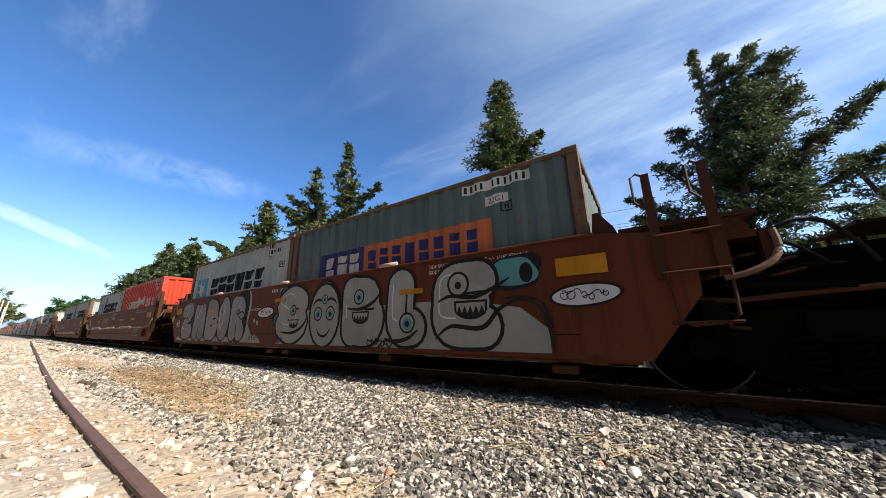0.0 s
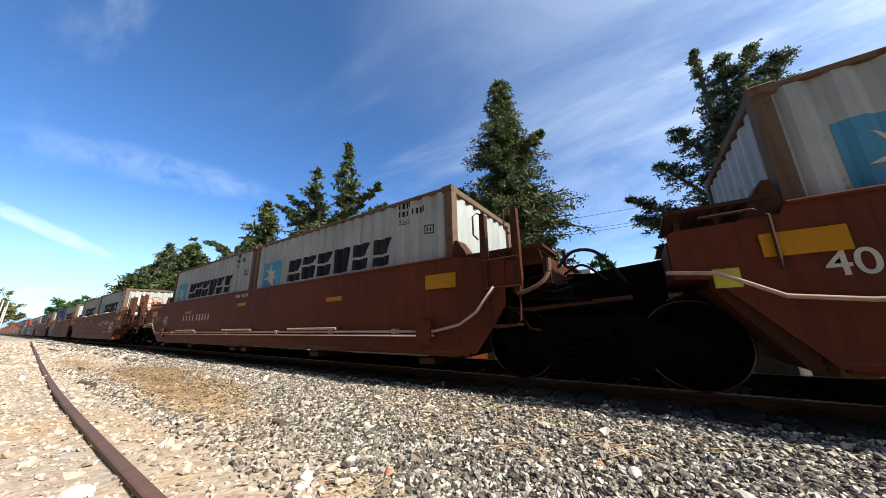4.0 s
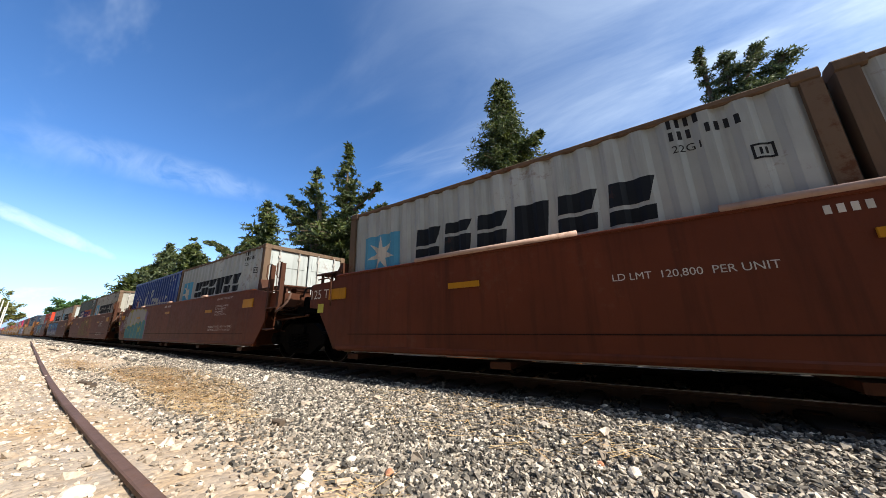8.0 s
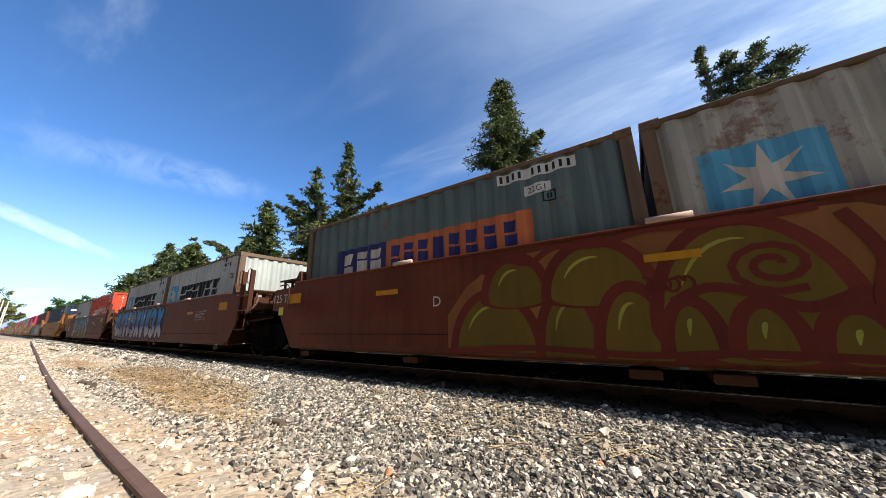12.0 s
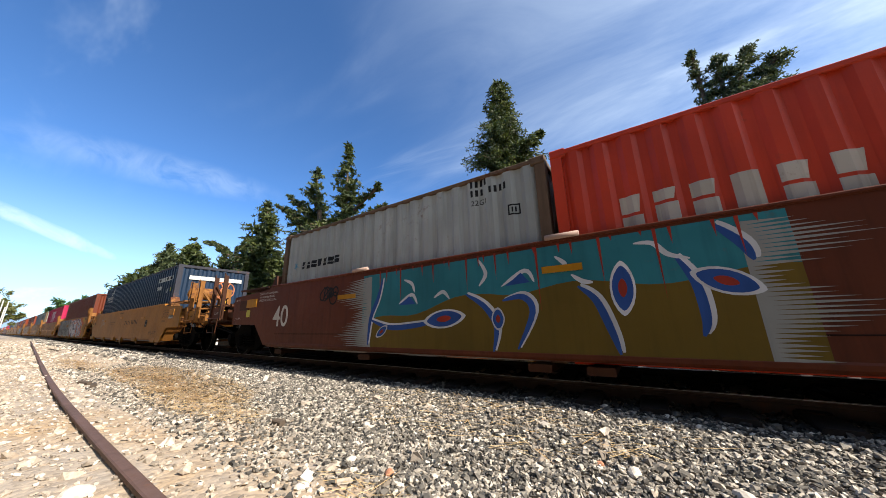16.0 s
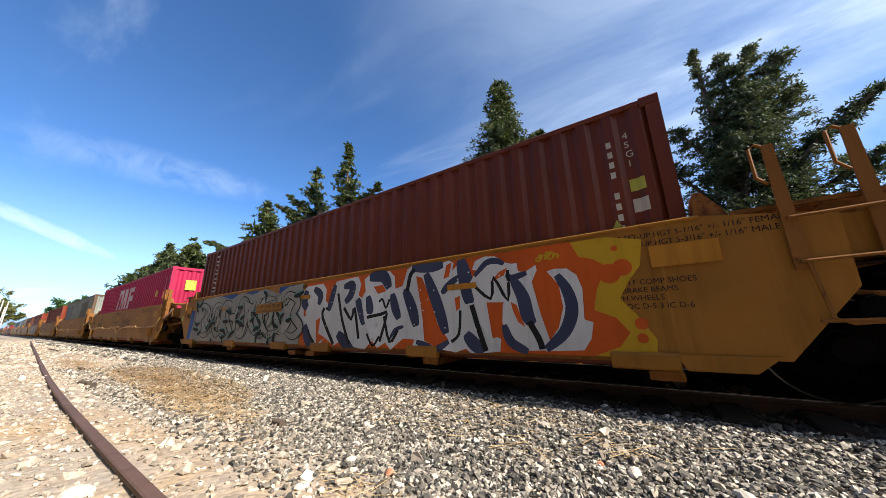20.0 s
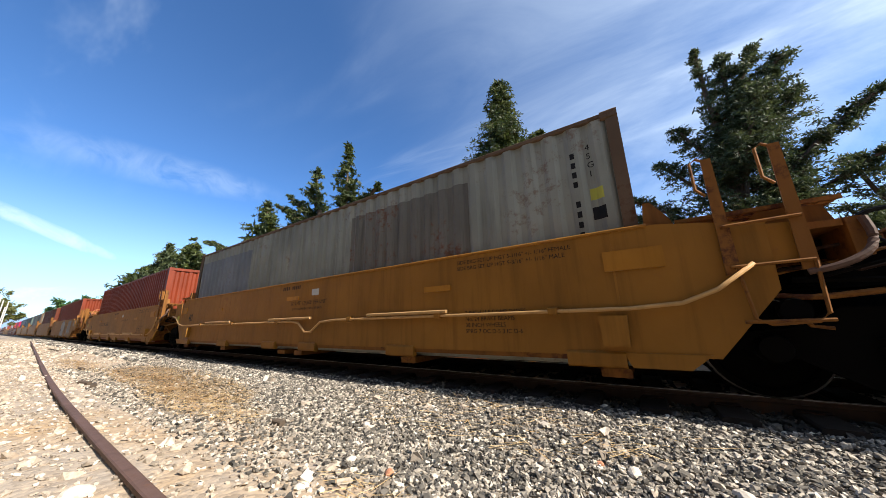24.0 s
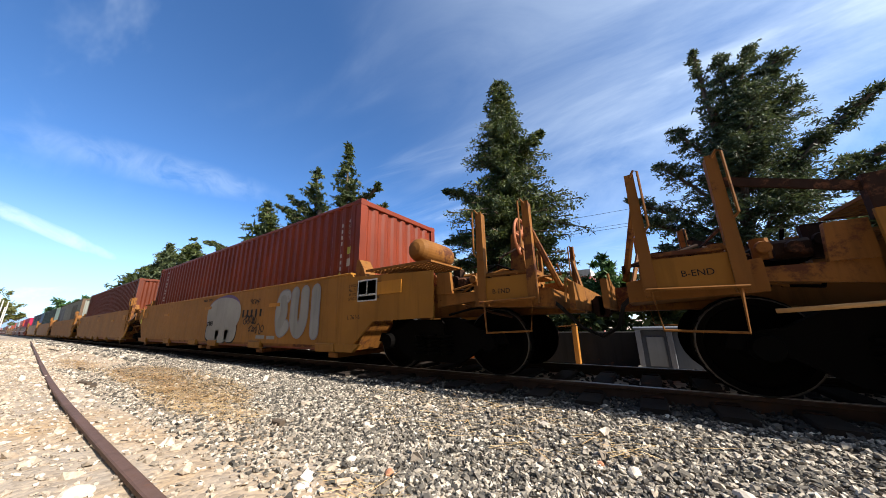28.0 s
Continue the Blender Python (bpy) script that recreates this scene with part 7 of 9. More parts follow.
def blue_wild_letters(car):
    """Blue letters fading to pale at their feet, black-edged, lime lines, on a plum ground."""
    x0, x1 = -12.1, -4.9
    n = 24
    def ground(g):
        return [(x0 - g + 0.1, 0.36), (x1 + g, 0.36), (x1 + 0.2 + g, 0.9), (x1 + g, 1.5)] + [(x1 + (x0 - x1) * q / n, 1.52 - 0.10 * abs(math.sin(q * 1.1)) + g) for q in range(1, n)] + [(x0 + 0.5, 1.45 + g), (x0 - g, 0.95)]
    layer(car, "graffito_edge", [ground(0.035)], GRAF_LIME, 0)
    layer(car, "graffito_field", [ground(0.0)], GRAF_VIOLET, 0.4)
    cuts = [-12.1, -11.1, -10.45, -9.85, -9.2, -8.5, -7.8, -7.1, -6.4, -5.7, -4.9]
    k = letters(car, "1241324132", cuts, 0.35, 1.55, 0.27, 0.05, BLACKP, GRAF_FADE, 1, lean=-0.2, shine=GRAF_SKY)
    fan = [stroke([(-10.35, 0.42), (-10.35 + 0.75 * math.cos(radians(a)), 0.42 + 0.75 * math.sin(radians(a)))], 0.022) for a in range(95, 175, 16)] + [stroke([(-9.35, 0.5), (-9.35 + 0.9 * math.cos(radians(a)), 0.5 + 0.7 * math.sin(radians(a)))], 0.022) for a in range(5, 80, 18)]
    layer(car, "graffito_line", [q for s_ in fan for q in s_], BLACKP, k)
    lime = [[(-11.8, 0.75), (-11.55, 1.3), (-11.2, 1.0), (-11.1, 0.45)], [(-11.0, 1.45), (-10.9, 1.2), (-11.05, 1.0)], [(-10.4, 1.35), (-10.3, 1.0), (-10.4, 0.8)], [(-10.2, 0.95), (-9.9, 0.98), (-10.1, 0.8), (-9.7, 0.78)], [(-9.6, 1.0), (-9.3, 0.9), (-9.5, 0.72), (-9.6, 1.0)], [(-8.9, 1.1), (-8.6, 0.9), (-8.4, 1.2)], [(-7.9, 1.3), (-7.6, 0.8), (-7.3, 1.1)], [(-6.5, 1.3), (-6.2, 0.8), (-5.9, 1.2)]]
    layer(car, "graffito_line", [q for p in lime for q in stroke(smooth(p), 0.03)], GRAF_LIME, k + 0.4)
    for x, z, r in ((-11.88, 0.85, 0.16), (-9.62, 1.30, 0.2), (-7.3, 1.2, 0.15)):
        layer(car, "graffito_spark", [[(x + r * math.cos(a), z + r * math.sin(a)), (x + 0.02 * math.cos(a + 1.57), z + 0.02 * math.sin(a + 1.57)), (x - 0.02 * math.cos(a + 1.57), z - 0.02 * math.sin(a + 1.57))] for a in [q * math.pi / 4 for q in range(8)]], GRAF_WHITE, k + 0.8)
    layer(car, "graffito_edge", [ellipse(-9.05, 1.2, 0.24, 0.24)], BLACKP, k + 1)
    layer(car, "graffito_body", [ellipse(-9.05, 1.2, 0.215, 0.215)], GRAF_SILVER, k + 1.4)
    layer(car, "graffito_line", stroke([(-9.05 + 0.011 * q * math.cos(q * 0.62), 1.2 + 0.011 * q * math.sin(q * 0.62)) for q in range(17)], 0.035), GRAF_NAVY, k + 1.8)


def wild_letter(car, body, holes, fills, lines, k):
    """One white letter: the field shows through its holes, navy fills it, black lines part its strokes."""
    layer(car, "graffito_body", [body], GRAF_WHITE, k); k += 0.3
    if holes:
        layer(car, "graffito_hole", holes, GRAF_ORANGE, k); k += 0.3
    for w, course in fills:
        layer(car, "graffito_fill", ribbon(smooth(course), lambda t, w=w: w * (0.35 + 0.65 * math.sin(math.pi * min(max(t, 0.03), 0.97)) ** 0.5)), GRAF_NAVY, k); k += 0.15
    for w, course in lines:
        layer(car, "graffito_line", stroke(smooth(course, 3), w), BLACKP, k); k += 0.15
    return k


def orange_wild_letters(car):
    """Navy letters edged in white on an orange field that breaks into discs with a yellow rim."""
    rng = random.Random(13)
    edge_ = [(-0.95, 0.36), (-0.72, 0.45), (-0.62, 0.58), (-0.72, 0.72), (-0.9, 0.80), (-0.85, 1.0), (-0.8, 1.1), (-0.72, 1.22), (-0.85, 1.32), (-0.98, 1.36), (-1.05, 1.54)]
    layer(car, "graffito_edge", [[(-5.9, 0.36), (-0.45, 0.36), (-0.42, 0.52), (-0.55, 0.75), (-0.66, 0.9), (-0.55, 1.08), (-0.45, 1.2), (-0.4, 1.45), (-0.7, 1.53), (-1.2, 1.53)]], GRAF_YELLOW, 0)
    layer(car, "graffito_field", [[(-6.05, 0.36)] + edge_ + [(-5.95, 1.52)]], GRAF_ORANGE, 0.4)
    for x, z, r in ((-0.60, 1.20, 0.085), (-0.72, 1.15, 0.10), (-0.52, 0.66, 0.055), (-0.53, 0.53, 0.045), (-0.64, 1.40, 0.03)):
        layer(car, "paint_disc", [ellipse(x, z, r, r, 14)], GRAF_ORANGE, 0.8 + x * 0.1)
    k = 1
    k = wild_letter(car, [(-6.23, 1.01), (-6.12, 1.34), (-5.95, 1.46), (-5.44, 1.48), (-5.32, 1.36), (-5.33, 1.15), (-5.1, 1.01), (-4.88, 0.43), (-5.03, 0.37), (-5.28, 0.5), (-5.48, 0.34), (-5.76, 0.33), (-6, 0.68), (-6.18, 0.84)],
                    [[(-5.58, 0.8), (-5.45, 0.86), (-5.48, 0.57), (-5.28, 0.5), (-5.52, 0.38)], [(-6.01, 1), (-5.94, 1.02), (-5.92, 0.89), (-5.99, 0.89)]],
                    [(0.2, [(-5.94, 1.38), (-6, 1.16), (-5.89, 1.05)]), (0.16, [(-5.71, 1.4), (-5.5, 1.27), (-5.53, 1.09)]), (0.22, [(-5.93, 0.73), (-5.8, 0.47), (-5.6, 0.36)])],
                    [(0.07, [(-5.35, 1.02), (-5.38, 0.85), (-5.03, 0.39)]), (0.05, [(-5.82, 0.63), (-5.59, 0.38)]), (0.05, [(-5.18, 0.97), (-5.3, 1.02)])], k)
    k = wild_letter(car, [(-5.21, 0.99), (-5.15, 1.17), (-5.04, 1.48), (-4.46, 1.51), (-4.38, 1.38), (-4.43, 1.19), (-4.23, 1.06), (-4.04, 0.49), (-4.23, 0.33), (-4.38, 0.24), (-4.59, 0.38), (-4.88, 0.43), (-5.06, 0.67)],
                    [],
                    [(0.14, [(-5.06, 1.42), (-5.15, 1.17), (-5.21, 0.97)]), (0.16, [(-4.82, 1.36), (-4.6, 1.38), (-4.63, 1.21), (-4.77, 1.09)]), (0.2, [(-4.93, 0.57), (-4.74, 0.44), (-4.51, 0.27)]), (0.18, [(-4.46, 1.13), (-4.35, 0.93), (-4.27, 0.71)])],
                    [(0.06, [(-4.97, 1.26), (-4.83, 0.81), (-4.62, 0.4)]), (0.06, [(-4.79, 1), (-4.59, 0.8), (-4.52, 0.99), (-4.39, 0.49)])], k)
    k = wild_letter(car, [(-4.36, 1.12), (-4.26, 1.25), (-4.3, 1.44), (-4.18, 1.51), (-3.72, 1.52), (-3.62, 1.42), (-3.6, 1.23), (-3.42, 1.27), (-3.36, 1.46), (-3.22, 0.93), (-3.08, 0.76), (-3.13, 0.54), (-3.22, 0.49), (-3.44, 0.5), (-3.68, 0.33), (-3.79, 0.44), (-3.96, 0.36), (-4.11, 0.49), (-4.26, 0.75)],
                    [[(-4.08, 1.3), (-3.88, 1.32), (-3.79, 1.21), (-3.97, 1.18)]],
                    [(0.2, [(-4.18, 1.46), (-3.86, 1.45), (-3.73, 1.25)]), (0.17, [(-4.2, 1.16), (-4.15, 0.97), (-4.16, 0.87)]), (0.16, [(-3.66, 1.16), (-3.6, 0.95), (-3.52, 0.78)]), (0.06, [(-3.7, 0.49), (-3.59, 0.62), (-3.43, 0.67)])],
                    [(0.05, [(-4.21, 0.82), (-3.89, 0.86), (-3.77, 0.86), (-3.91, 0.45)]), (0.05, [(-3.83, 0.83), (-3.7, 0.45), (-3.54, 0.62)]), (0.04, [(-3.94, 1.05), (-3.87, 1.09), (-3.79, 0.95), (-3.72, 1.08)]), (0.04, [(-4.2, 0.57), (-4.06, 0.39), (-3.92, 0.53)])], k)
    k = wild_letter(car, [(-3.47, 1.22), (-3.36, 1.5), (-3.27, 1.55), (-2.81, 1.51), (-2.62, 1.54), (-2.54, 1.5), (-2.57, 1.39), (-2.44, 1.49), (-2.39, 1.52), (-2.32, 1.21), (-2.28, 1.06), (-2.11, 0.78), (-2.05, 0.51), (-1.97, 0.53), (-1.92, 0.51), (-1.94, 0.37), (-2.21, 0.3), (-2.33, 0.32), (-2.4, 0.39), (-2.55, 0.23), (-2.59, 0.35), (-2.83, 0.37), (-2.97, 0.34), (-3.27, 0.38), (-3.22, 0.5), (-3.29, 0.81)],
                    [[(-3.19, 1.38), (-3.08, 1.35), (-2.99, 1.15), (-2.82, 0.69), (-2.65, 0.49), (-2.86, 0.39), (-3.05, 0.48), (-3.08, 0.8)], [(-2.66, 1.48), (-2.57, 1.51), (-2.62, 1.32), (-2.71, 1.29)], [(-2.54, 1.02), (-2.46, 1.05), (-2.46, 0.89), (-2.52, 0.85)]],
                    [(0.18, [(-3.41, 1.21), (-3.27, 0.93), (-3.19, 0.67)]), (0.14, [(-3.27, 1.51), (-2.96, 1.48), (-2.71, 1.49)]), (0.18, [(-3.01, 1.4), (-2.82, 0.95), (-2.69, 0.57)]), (0.1, [(-3.19, 0.46), (-3.02, 0.41), (-2.88, 0.36), (-2.65, 0.47)]), (0.21, [(-2.43, 1.53), (-2.36, 1.22), (-2.32, 0.94)]), (0.1, [(-2.47, 1.3), (-2.63, 1.2), (-2.74, 1.1)])],
                    [(0.07, [(-3.36, 1.18), (-3.3, 1.41), (-3.22, 1.48)]), (0.04, [(-2.61, 0.47), (-2.49, 0.57), (-2.46, 0.86)])], k)
    k = wild_letter(car, [(-2.26, 1.37), (-2.21, 1.48), (-2.07, 1.52), (-1.93, 1.5), (-1.81, 1.41), (-1.73, 1.38), (-1.66, 1.38), (-1.65, 1.28), (-1.57, 1.26), (-1.44, 1.33), (-1.43, 1.27), (-1.5, 1.14), (-1.43, 0.76), (-1.36, 0.49), (-1.32, 0.48), (-1.4, 0.4), (-1.74, 0.38), (-1.8, 0.46), (-1.89, 0.7), (-1.87, 0.9), (-1.85, 0.93), (-2.08, 0.94), (-2.06, 0.77), (-2.02, 0.45), (-2.19, 0.71), (-2.3, 1.21), (-2.19, 1.35)],
                    [[(-1.89, 1.3), (-1.78, 1.34), (-1.83, 1.25), (-2.02, 1.18)], [(-1.77, 0.93), (-1.7, 0.89), (-1.62, 0.64), (-1.7, 0.7), (-1.75, 0.83)]],
                    [(0.17, [(-2.39, 0.57), (-2.29, 0.46), (-2.15, 0.35)]), (0.08, [(-2.23, 1.28), (-2.06, 1.43), (-1.92, 1.44), (-1.82, 1.39)]), (0.08, [(-1.79, 1.27), (-1.74, 1.21), (-1.55, 1.25)]), (0.16, [(-1.72, 1.19), (-1.62, 0.98), (-1.58, 0.76), (-1.52, 0.67)]), (0.11, [(-1.87, 0.67), (-1.8, 0.48), (-1.61, 0.38)])],
                    [(0.07, [(-2.29, 0.92), (-2.21, 0.64), (-2.12, 0.37)]), (0.04, [(-2.27, 1.19), (-2.02, 0.98), (-1.97, 1.24), (-1.8, 0.95), (-1.78, 1.31)]), (0.07, [(-1.57, 0.7), (-1.48, 0.52), (-1.45, 0.41)])], k)
    k = wild_letter(car, [(-1.32, 1.24), (-1.25, 1.26), (-1.11, 1.25), (-1.02, 1.17), (-0.98, 1.02), (-1, 0.71), (-0.92, 0.68), (-0.96, 0.52), (-1.04, 0.41), (-1.42, 0.39), (-1.36, 0.5), (-1.26, 0.63), (-1.19, 0.84), (-1.21, 1.08)],
                    [],
                    [(0.13, [(-1.22, 1.19), (-1.13, 1.01), (-1.11, 0.8), (-1.21, 0.58), (-1.41, 0.41)])],
                    [], k)
    layer(car, "graffito_fleck", [ellipse(rng.uniform(-5.8, -0.95), rng.uniform(0.5, 1.4), 0.012, 0.012, 6) for _ in range(60)], GRAF_WHITE, k + 0.5)
    scribble(car, -1.42, 0.24, 1.36, 1.46, 3, GRAF_YELLOW, 0.02, k + 1)


def silver_machine_letters(car):
    """Silver plates of letters with heavy black wedges, rivet dots and pale cyan edges; blue blocks behind."""
    rng = random.Random(17)
    x0, x1 = -12.05, -6.1
    layer(car, "graffito_edge", [[(x0, 0.36), (x0 + 0.3, 0.36), (x0 + 0.35, 1.2), (x0 + 0.1, 1.25)], [(-9.9, 1.2), (-9.0, 1.2), (-9.0, 1.54), (-9.9, 1.54)], [(-8.5, 1.2), (-7.9, 1.2), (-7.9, 1.54), (-8.5, 1.54)], [(-7.0, 1.2), (-6.3, 1.2), (-6.3, 1.54), (-7.0, 1.54)]], GRAF_BLUE, 0)
    layer(car, "graffito_field", [[(x0 + 0.25, 0.37), (x1, 0.37), (x1, 1.54), (-6.6, 1.52), (-7.0, 1.40), (-7.6, 1.55), (-8.2, 1.46), (-8.8, 1.55), (-9.3, 1.42), (-10.0, 1.55), (-10.8, 1.53), (-11.5, 1.46), (x0 + 0.4, 1.1)]], GRAF_SILVER, 0.4)
    cuts = [-11.75, -10.8, -9.95, -9.0, -8.2, -7.2, -6.15]
    k = letters(car, "241324", cuts, 0.36, 1.52, 0.34, 0.035, BLACKP, GRAF_SILVER, 1, lean=0.1, taper=True)
    k = letters(car, "314213", [c_ + 0.4 for c_ in cuts[:6]] + [-6.0], 0.40, 1.46, 0.17, 0.030, BLACKP, GRAF_SILVER, k, lean=-0.3, taper=True)
    for i in range(44):
        x, z = rng.uniform(x0 + 0.4, x1 - 0.2), rng.uniform(0.45, 1.38)
        a, l, b = rng.uniform(0, 6.28), rng.uniform(0.2, 0.5), rng.uniform(-0.5, 0.5)
        p = smooth([(x, z), (x + l * 0.5 * math.cos(a), z + l * 0.4 * math.sin(a)), (x + l * math.cos(a + b), z + l * 0.7 * math.sin(a + b))])
        layer(car, "graffito_shine", swell([(u - 0.015, v + 0.02) for u, v in p], 0.09), GRAF_CYAN, k)
        layer(car, "graffito_wedge", swell(p, 0.09), BLACKP, k + 0.3); k += 0.12
    dots = [ellipse(x + 0.07 * q, z + 0.05 * q * s_, 0.016, 0.016, 7) for x, z, s_ in ((-11.2, 0.8, 1), (-10.4, 0.5, 1), (-9.6, 0.55, 0.2), (-9.5, 0.8, 1), (-8.4, 1.0, 1), (-7.9, 1.15, 1), (-7.1, 1.3, 0.6), (-7.2, 0.7, 1), (-6.7, 1.2, 0.8), (-8.8, 0.45, 0.5)) for q in range(4)]
    layer(car, "graffito_dots", dots, BLACKP, k + 0.5)
    layer(car, "letter_patch", [[(-7.88, 1.0), (-6.80, 1.02), (-6.80, 1.22), (-7.88, 1.20)]], OCHRE, k + 0.8)
    scribble(car, -7.7, 0.55, 0.46, 0.60, 6, BLACKP, 0.014, k + 1)
    for words, x, z, size in (("LD LMT  124,800  PER UNIT", -7.85, 1.12, 0.085), ("20 FT CONTAINER LIMIT 61,500 EACH", -7.8, 1.03, 0.055)):
        part("stencil", text_mesh(words, size), BLACKP, car, at=pose(x, YS - 0.008 - 0.0009 * (k + 0.9), z, 90, 0, 0))


build_train()

# ---------- trees ----------
def spray_leaves(rng, vs, fs, c, r, count, size, droop=0.0, flat=0.7):
    """A tuft of small pointed leaf blades that spread from c."""
    for _ in range(count):
        d = Vector((rng.gauss(0, 1), rng.gauss(0, 1), rng.gauss(0, flat)))
        d = d.normalized()
        p = c + d * r * rng.uniform(0.1, 0.85)
        a = (d + Vector((rng.gauss(0, 0.45), rng.gauss(0, 0.45), rng.gauss(0, 0.35) - droop))).normalized()
        b = a.cross(Vector((rng.gauss(0, 1), rng.gauss(0, 1), rng.gauss(0, 1)))).normalized()
        s = size * rng.uniform(0.6, 1.5)
        n = len(vs)
        vs += [p - a * s * 0.5, p + b * s * 0.26, p + a * s * 0.9, p - b * s * 0.26]
        fs.append((n, n + 1, n + 2, n + 3))


def conifer(label, x, y, height, spread, seed, material, base=0.12, lean=(0, 0), droop=0.15, dens=1.0, leaf=0.16, category="tree", profile=None, gaps=0.2):
    """A conifer: tapered trunk, whorls of limbs, ragged sprays of foliage."""
    rng = random.Random(seed)
    t = new("conifer_tree")
    t.matrix_basis = pose(x, y, ground_z(x, y) - 0.05)
    tagged(t, label, category, "trees beyond the track")
    trunk = Shape()
    pts = [Vector((lean[0] * h * h * height, lean[1] * h * h * height, h * height)) for h in [k / 8 for k in range(9)]]
    n = 8
    vs = []
    for i, p in enumerate(pts):
        r = max(0.02, 0.022 * height * (1 - i / 8.2))
        vs += [p + Vector((r * math.cos(6.283 * k / n), r * math.sin(6.283 * k / n), 0)) for k in range(n)]
    trunk.add(vs, [(i * n + k, i * n + (k + 1) % n, (i + 1) * n + (k + 1) % n, (i + 1) * n + k) for i in range(8) for k in range(n)])
    part("trunk", trunk, BARK, t)
    lv, lf = [], []
    limbs = Shape()
    z = base * height
    while z < height * 0.985:
        f = (z / height - base) / (1 - base)
        w = spread * (profile(f) if profile else (0.35 + 0.65 * min(1, f * 4)) * (1 - f) ** 0.75 + 0.03)
        cx = lean[0] * (z / height) ** 2 * height
        cy = lean[1] * (z / height) ** 2 * height
        m = max(3, int(5 * dens + 2 * w))
        a0 = rng.uniform(0, 6.28)
        for k in range(m):
            if rng.random() < gaps:
                continue
            a = a0 + 6.283 * k / m + rng.uniform(-0.35, 0.35)
            L = w * rng.uniform(0.55, 1.25)
            o = Vector((cx, cy, z))
            rise = rng.uniform(-0.05, 0.25)
            tip = o + Vector((math.cos(a) * L, math.sin(a) * L, L * (rise - droop)))
            mid = o + (tip - o) * 0.5 + Vector((0, 0, L * 0.08))
            limbs.tube([o, mid, tip], max(0.012, 0.006 * height * (1 - f) * 0.5), 4)
            steps = max(2, int(L / 0.32))
            for q in range(1, steps + 1):
                s = q / steps
                c = o + (mid - o) * min(1, 2 * s) + (tip - mid) * max(0, 2 * s - 1)
                rr = (0.16 + 0.20 * L * (1 - 0.6 * s)) * rng.uniform(0.7, 1.2)
                spray_leaves(rng, lv, lf, c - Vector((0, 0, rr * 0.3)), rr, int(12 * dens), leaf, droop * 2)
                if s < 0.75:
                    spray_leaves(rng, lv, lf, c, rr * 0.8, 9, leaf * 2.2, droop)
        z += height * 0.022 * rng.uniform(0.7, 1.3) + 0.06
    spray_leaves(rng, lv, lf, Vector((lean[0] * height, lean[1] * height, height * 0.985)), 0.18, 30, leaf * 0.8)
    part("branchwork", limbs, BARK, t)["kind"] = "stuff"
    s = Shape()
    s.v, s.f = [tuple(p) for p in lv], lf
    me = bpy.data.meshes.new("crown")
    me.from_pydata(s.v, [], s.f)
    part("crown", me, material, t)
    return t


def broadleaf(label, x, y, height, spread, seed, material, leaf=0.22, count=220):
    rng = random.Random(seed)
    t = new("broadleaf_tree")
    t.matrix_basis = pose(x, y, ground_z(x, y) - 0.05)
    tagged(t, label, "tree", "trees beyond the track")
    s = Shape()
    s.tube([(0, 0, 0), (0.1, 0, height * 0.25), (0, 0.1, height * 0.5)], 0.03 * height, 7)
    lv, lf = [], []
    for i in range(9):
        a = rng.uniform(0, 6.28)
        tip = Vector((math.cos(a) * spread * rng.uniform(0.3, 0.8), math.sin(a) * spread * rng.uniform(0.3, 0.8), height * rng.uniform(0.55, 0.95)))
        s.tube([(0, 0.05, height * rng.uniform(0.25, 0.5)), tuple(tip * 0.6 + Vector((0, 0, height * 0.2))), tuple(tip)], 0.012 * height, 5)
        for _ in range(6):
            c = tip + Vector((rng.gauss(0, 0.3), rng.gauss(0, 0.3), rng.gauss(0, 0.22))) * spread
            spray_leaves(rng, lv, lf, c, spread * rng.uniform(0.16, 0.32), count // 6, leaf, 0.1)
    part("trunk", s, BARK, t)
    me = bpy.data.meshes.new("crown")
    me.from_pydata([tuple(p) for p in lv], [], lf)
    part("crown", me, material, t)
    return t


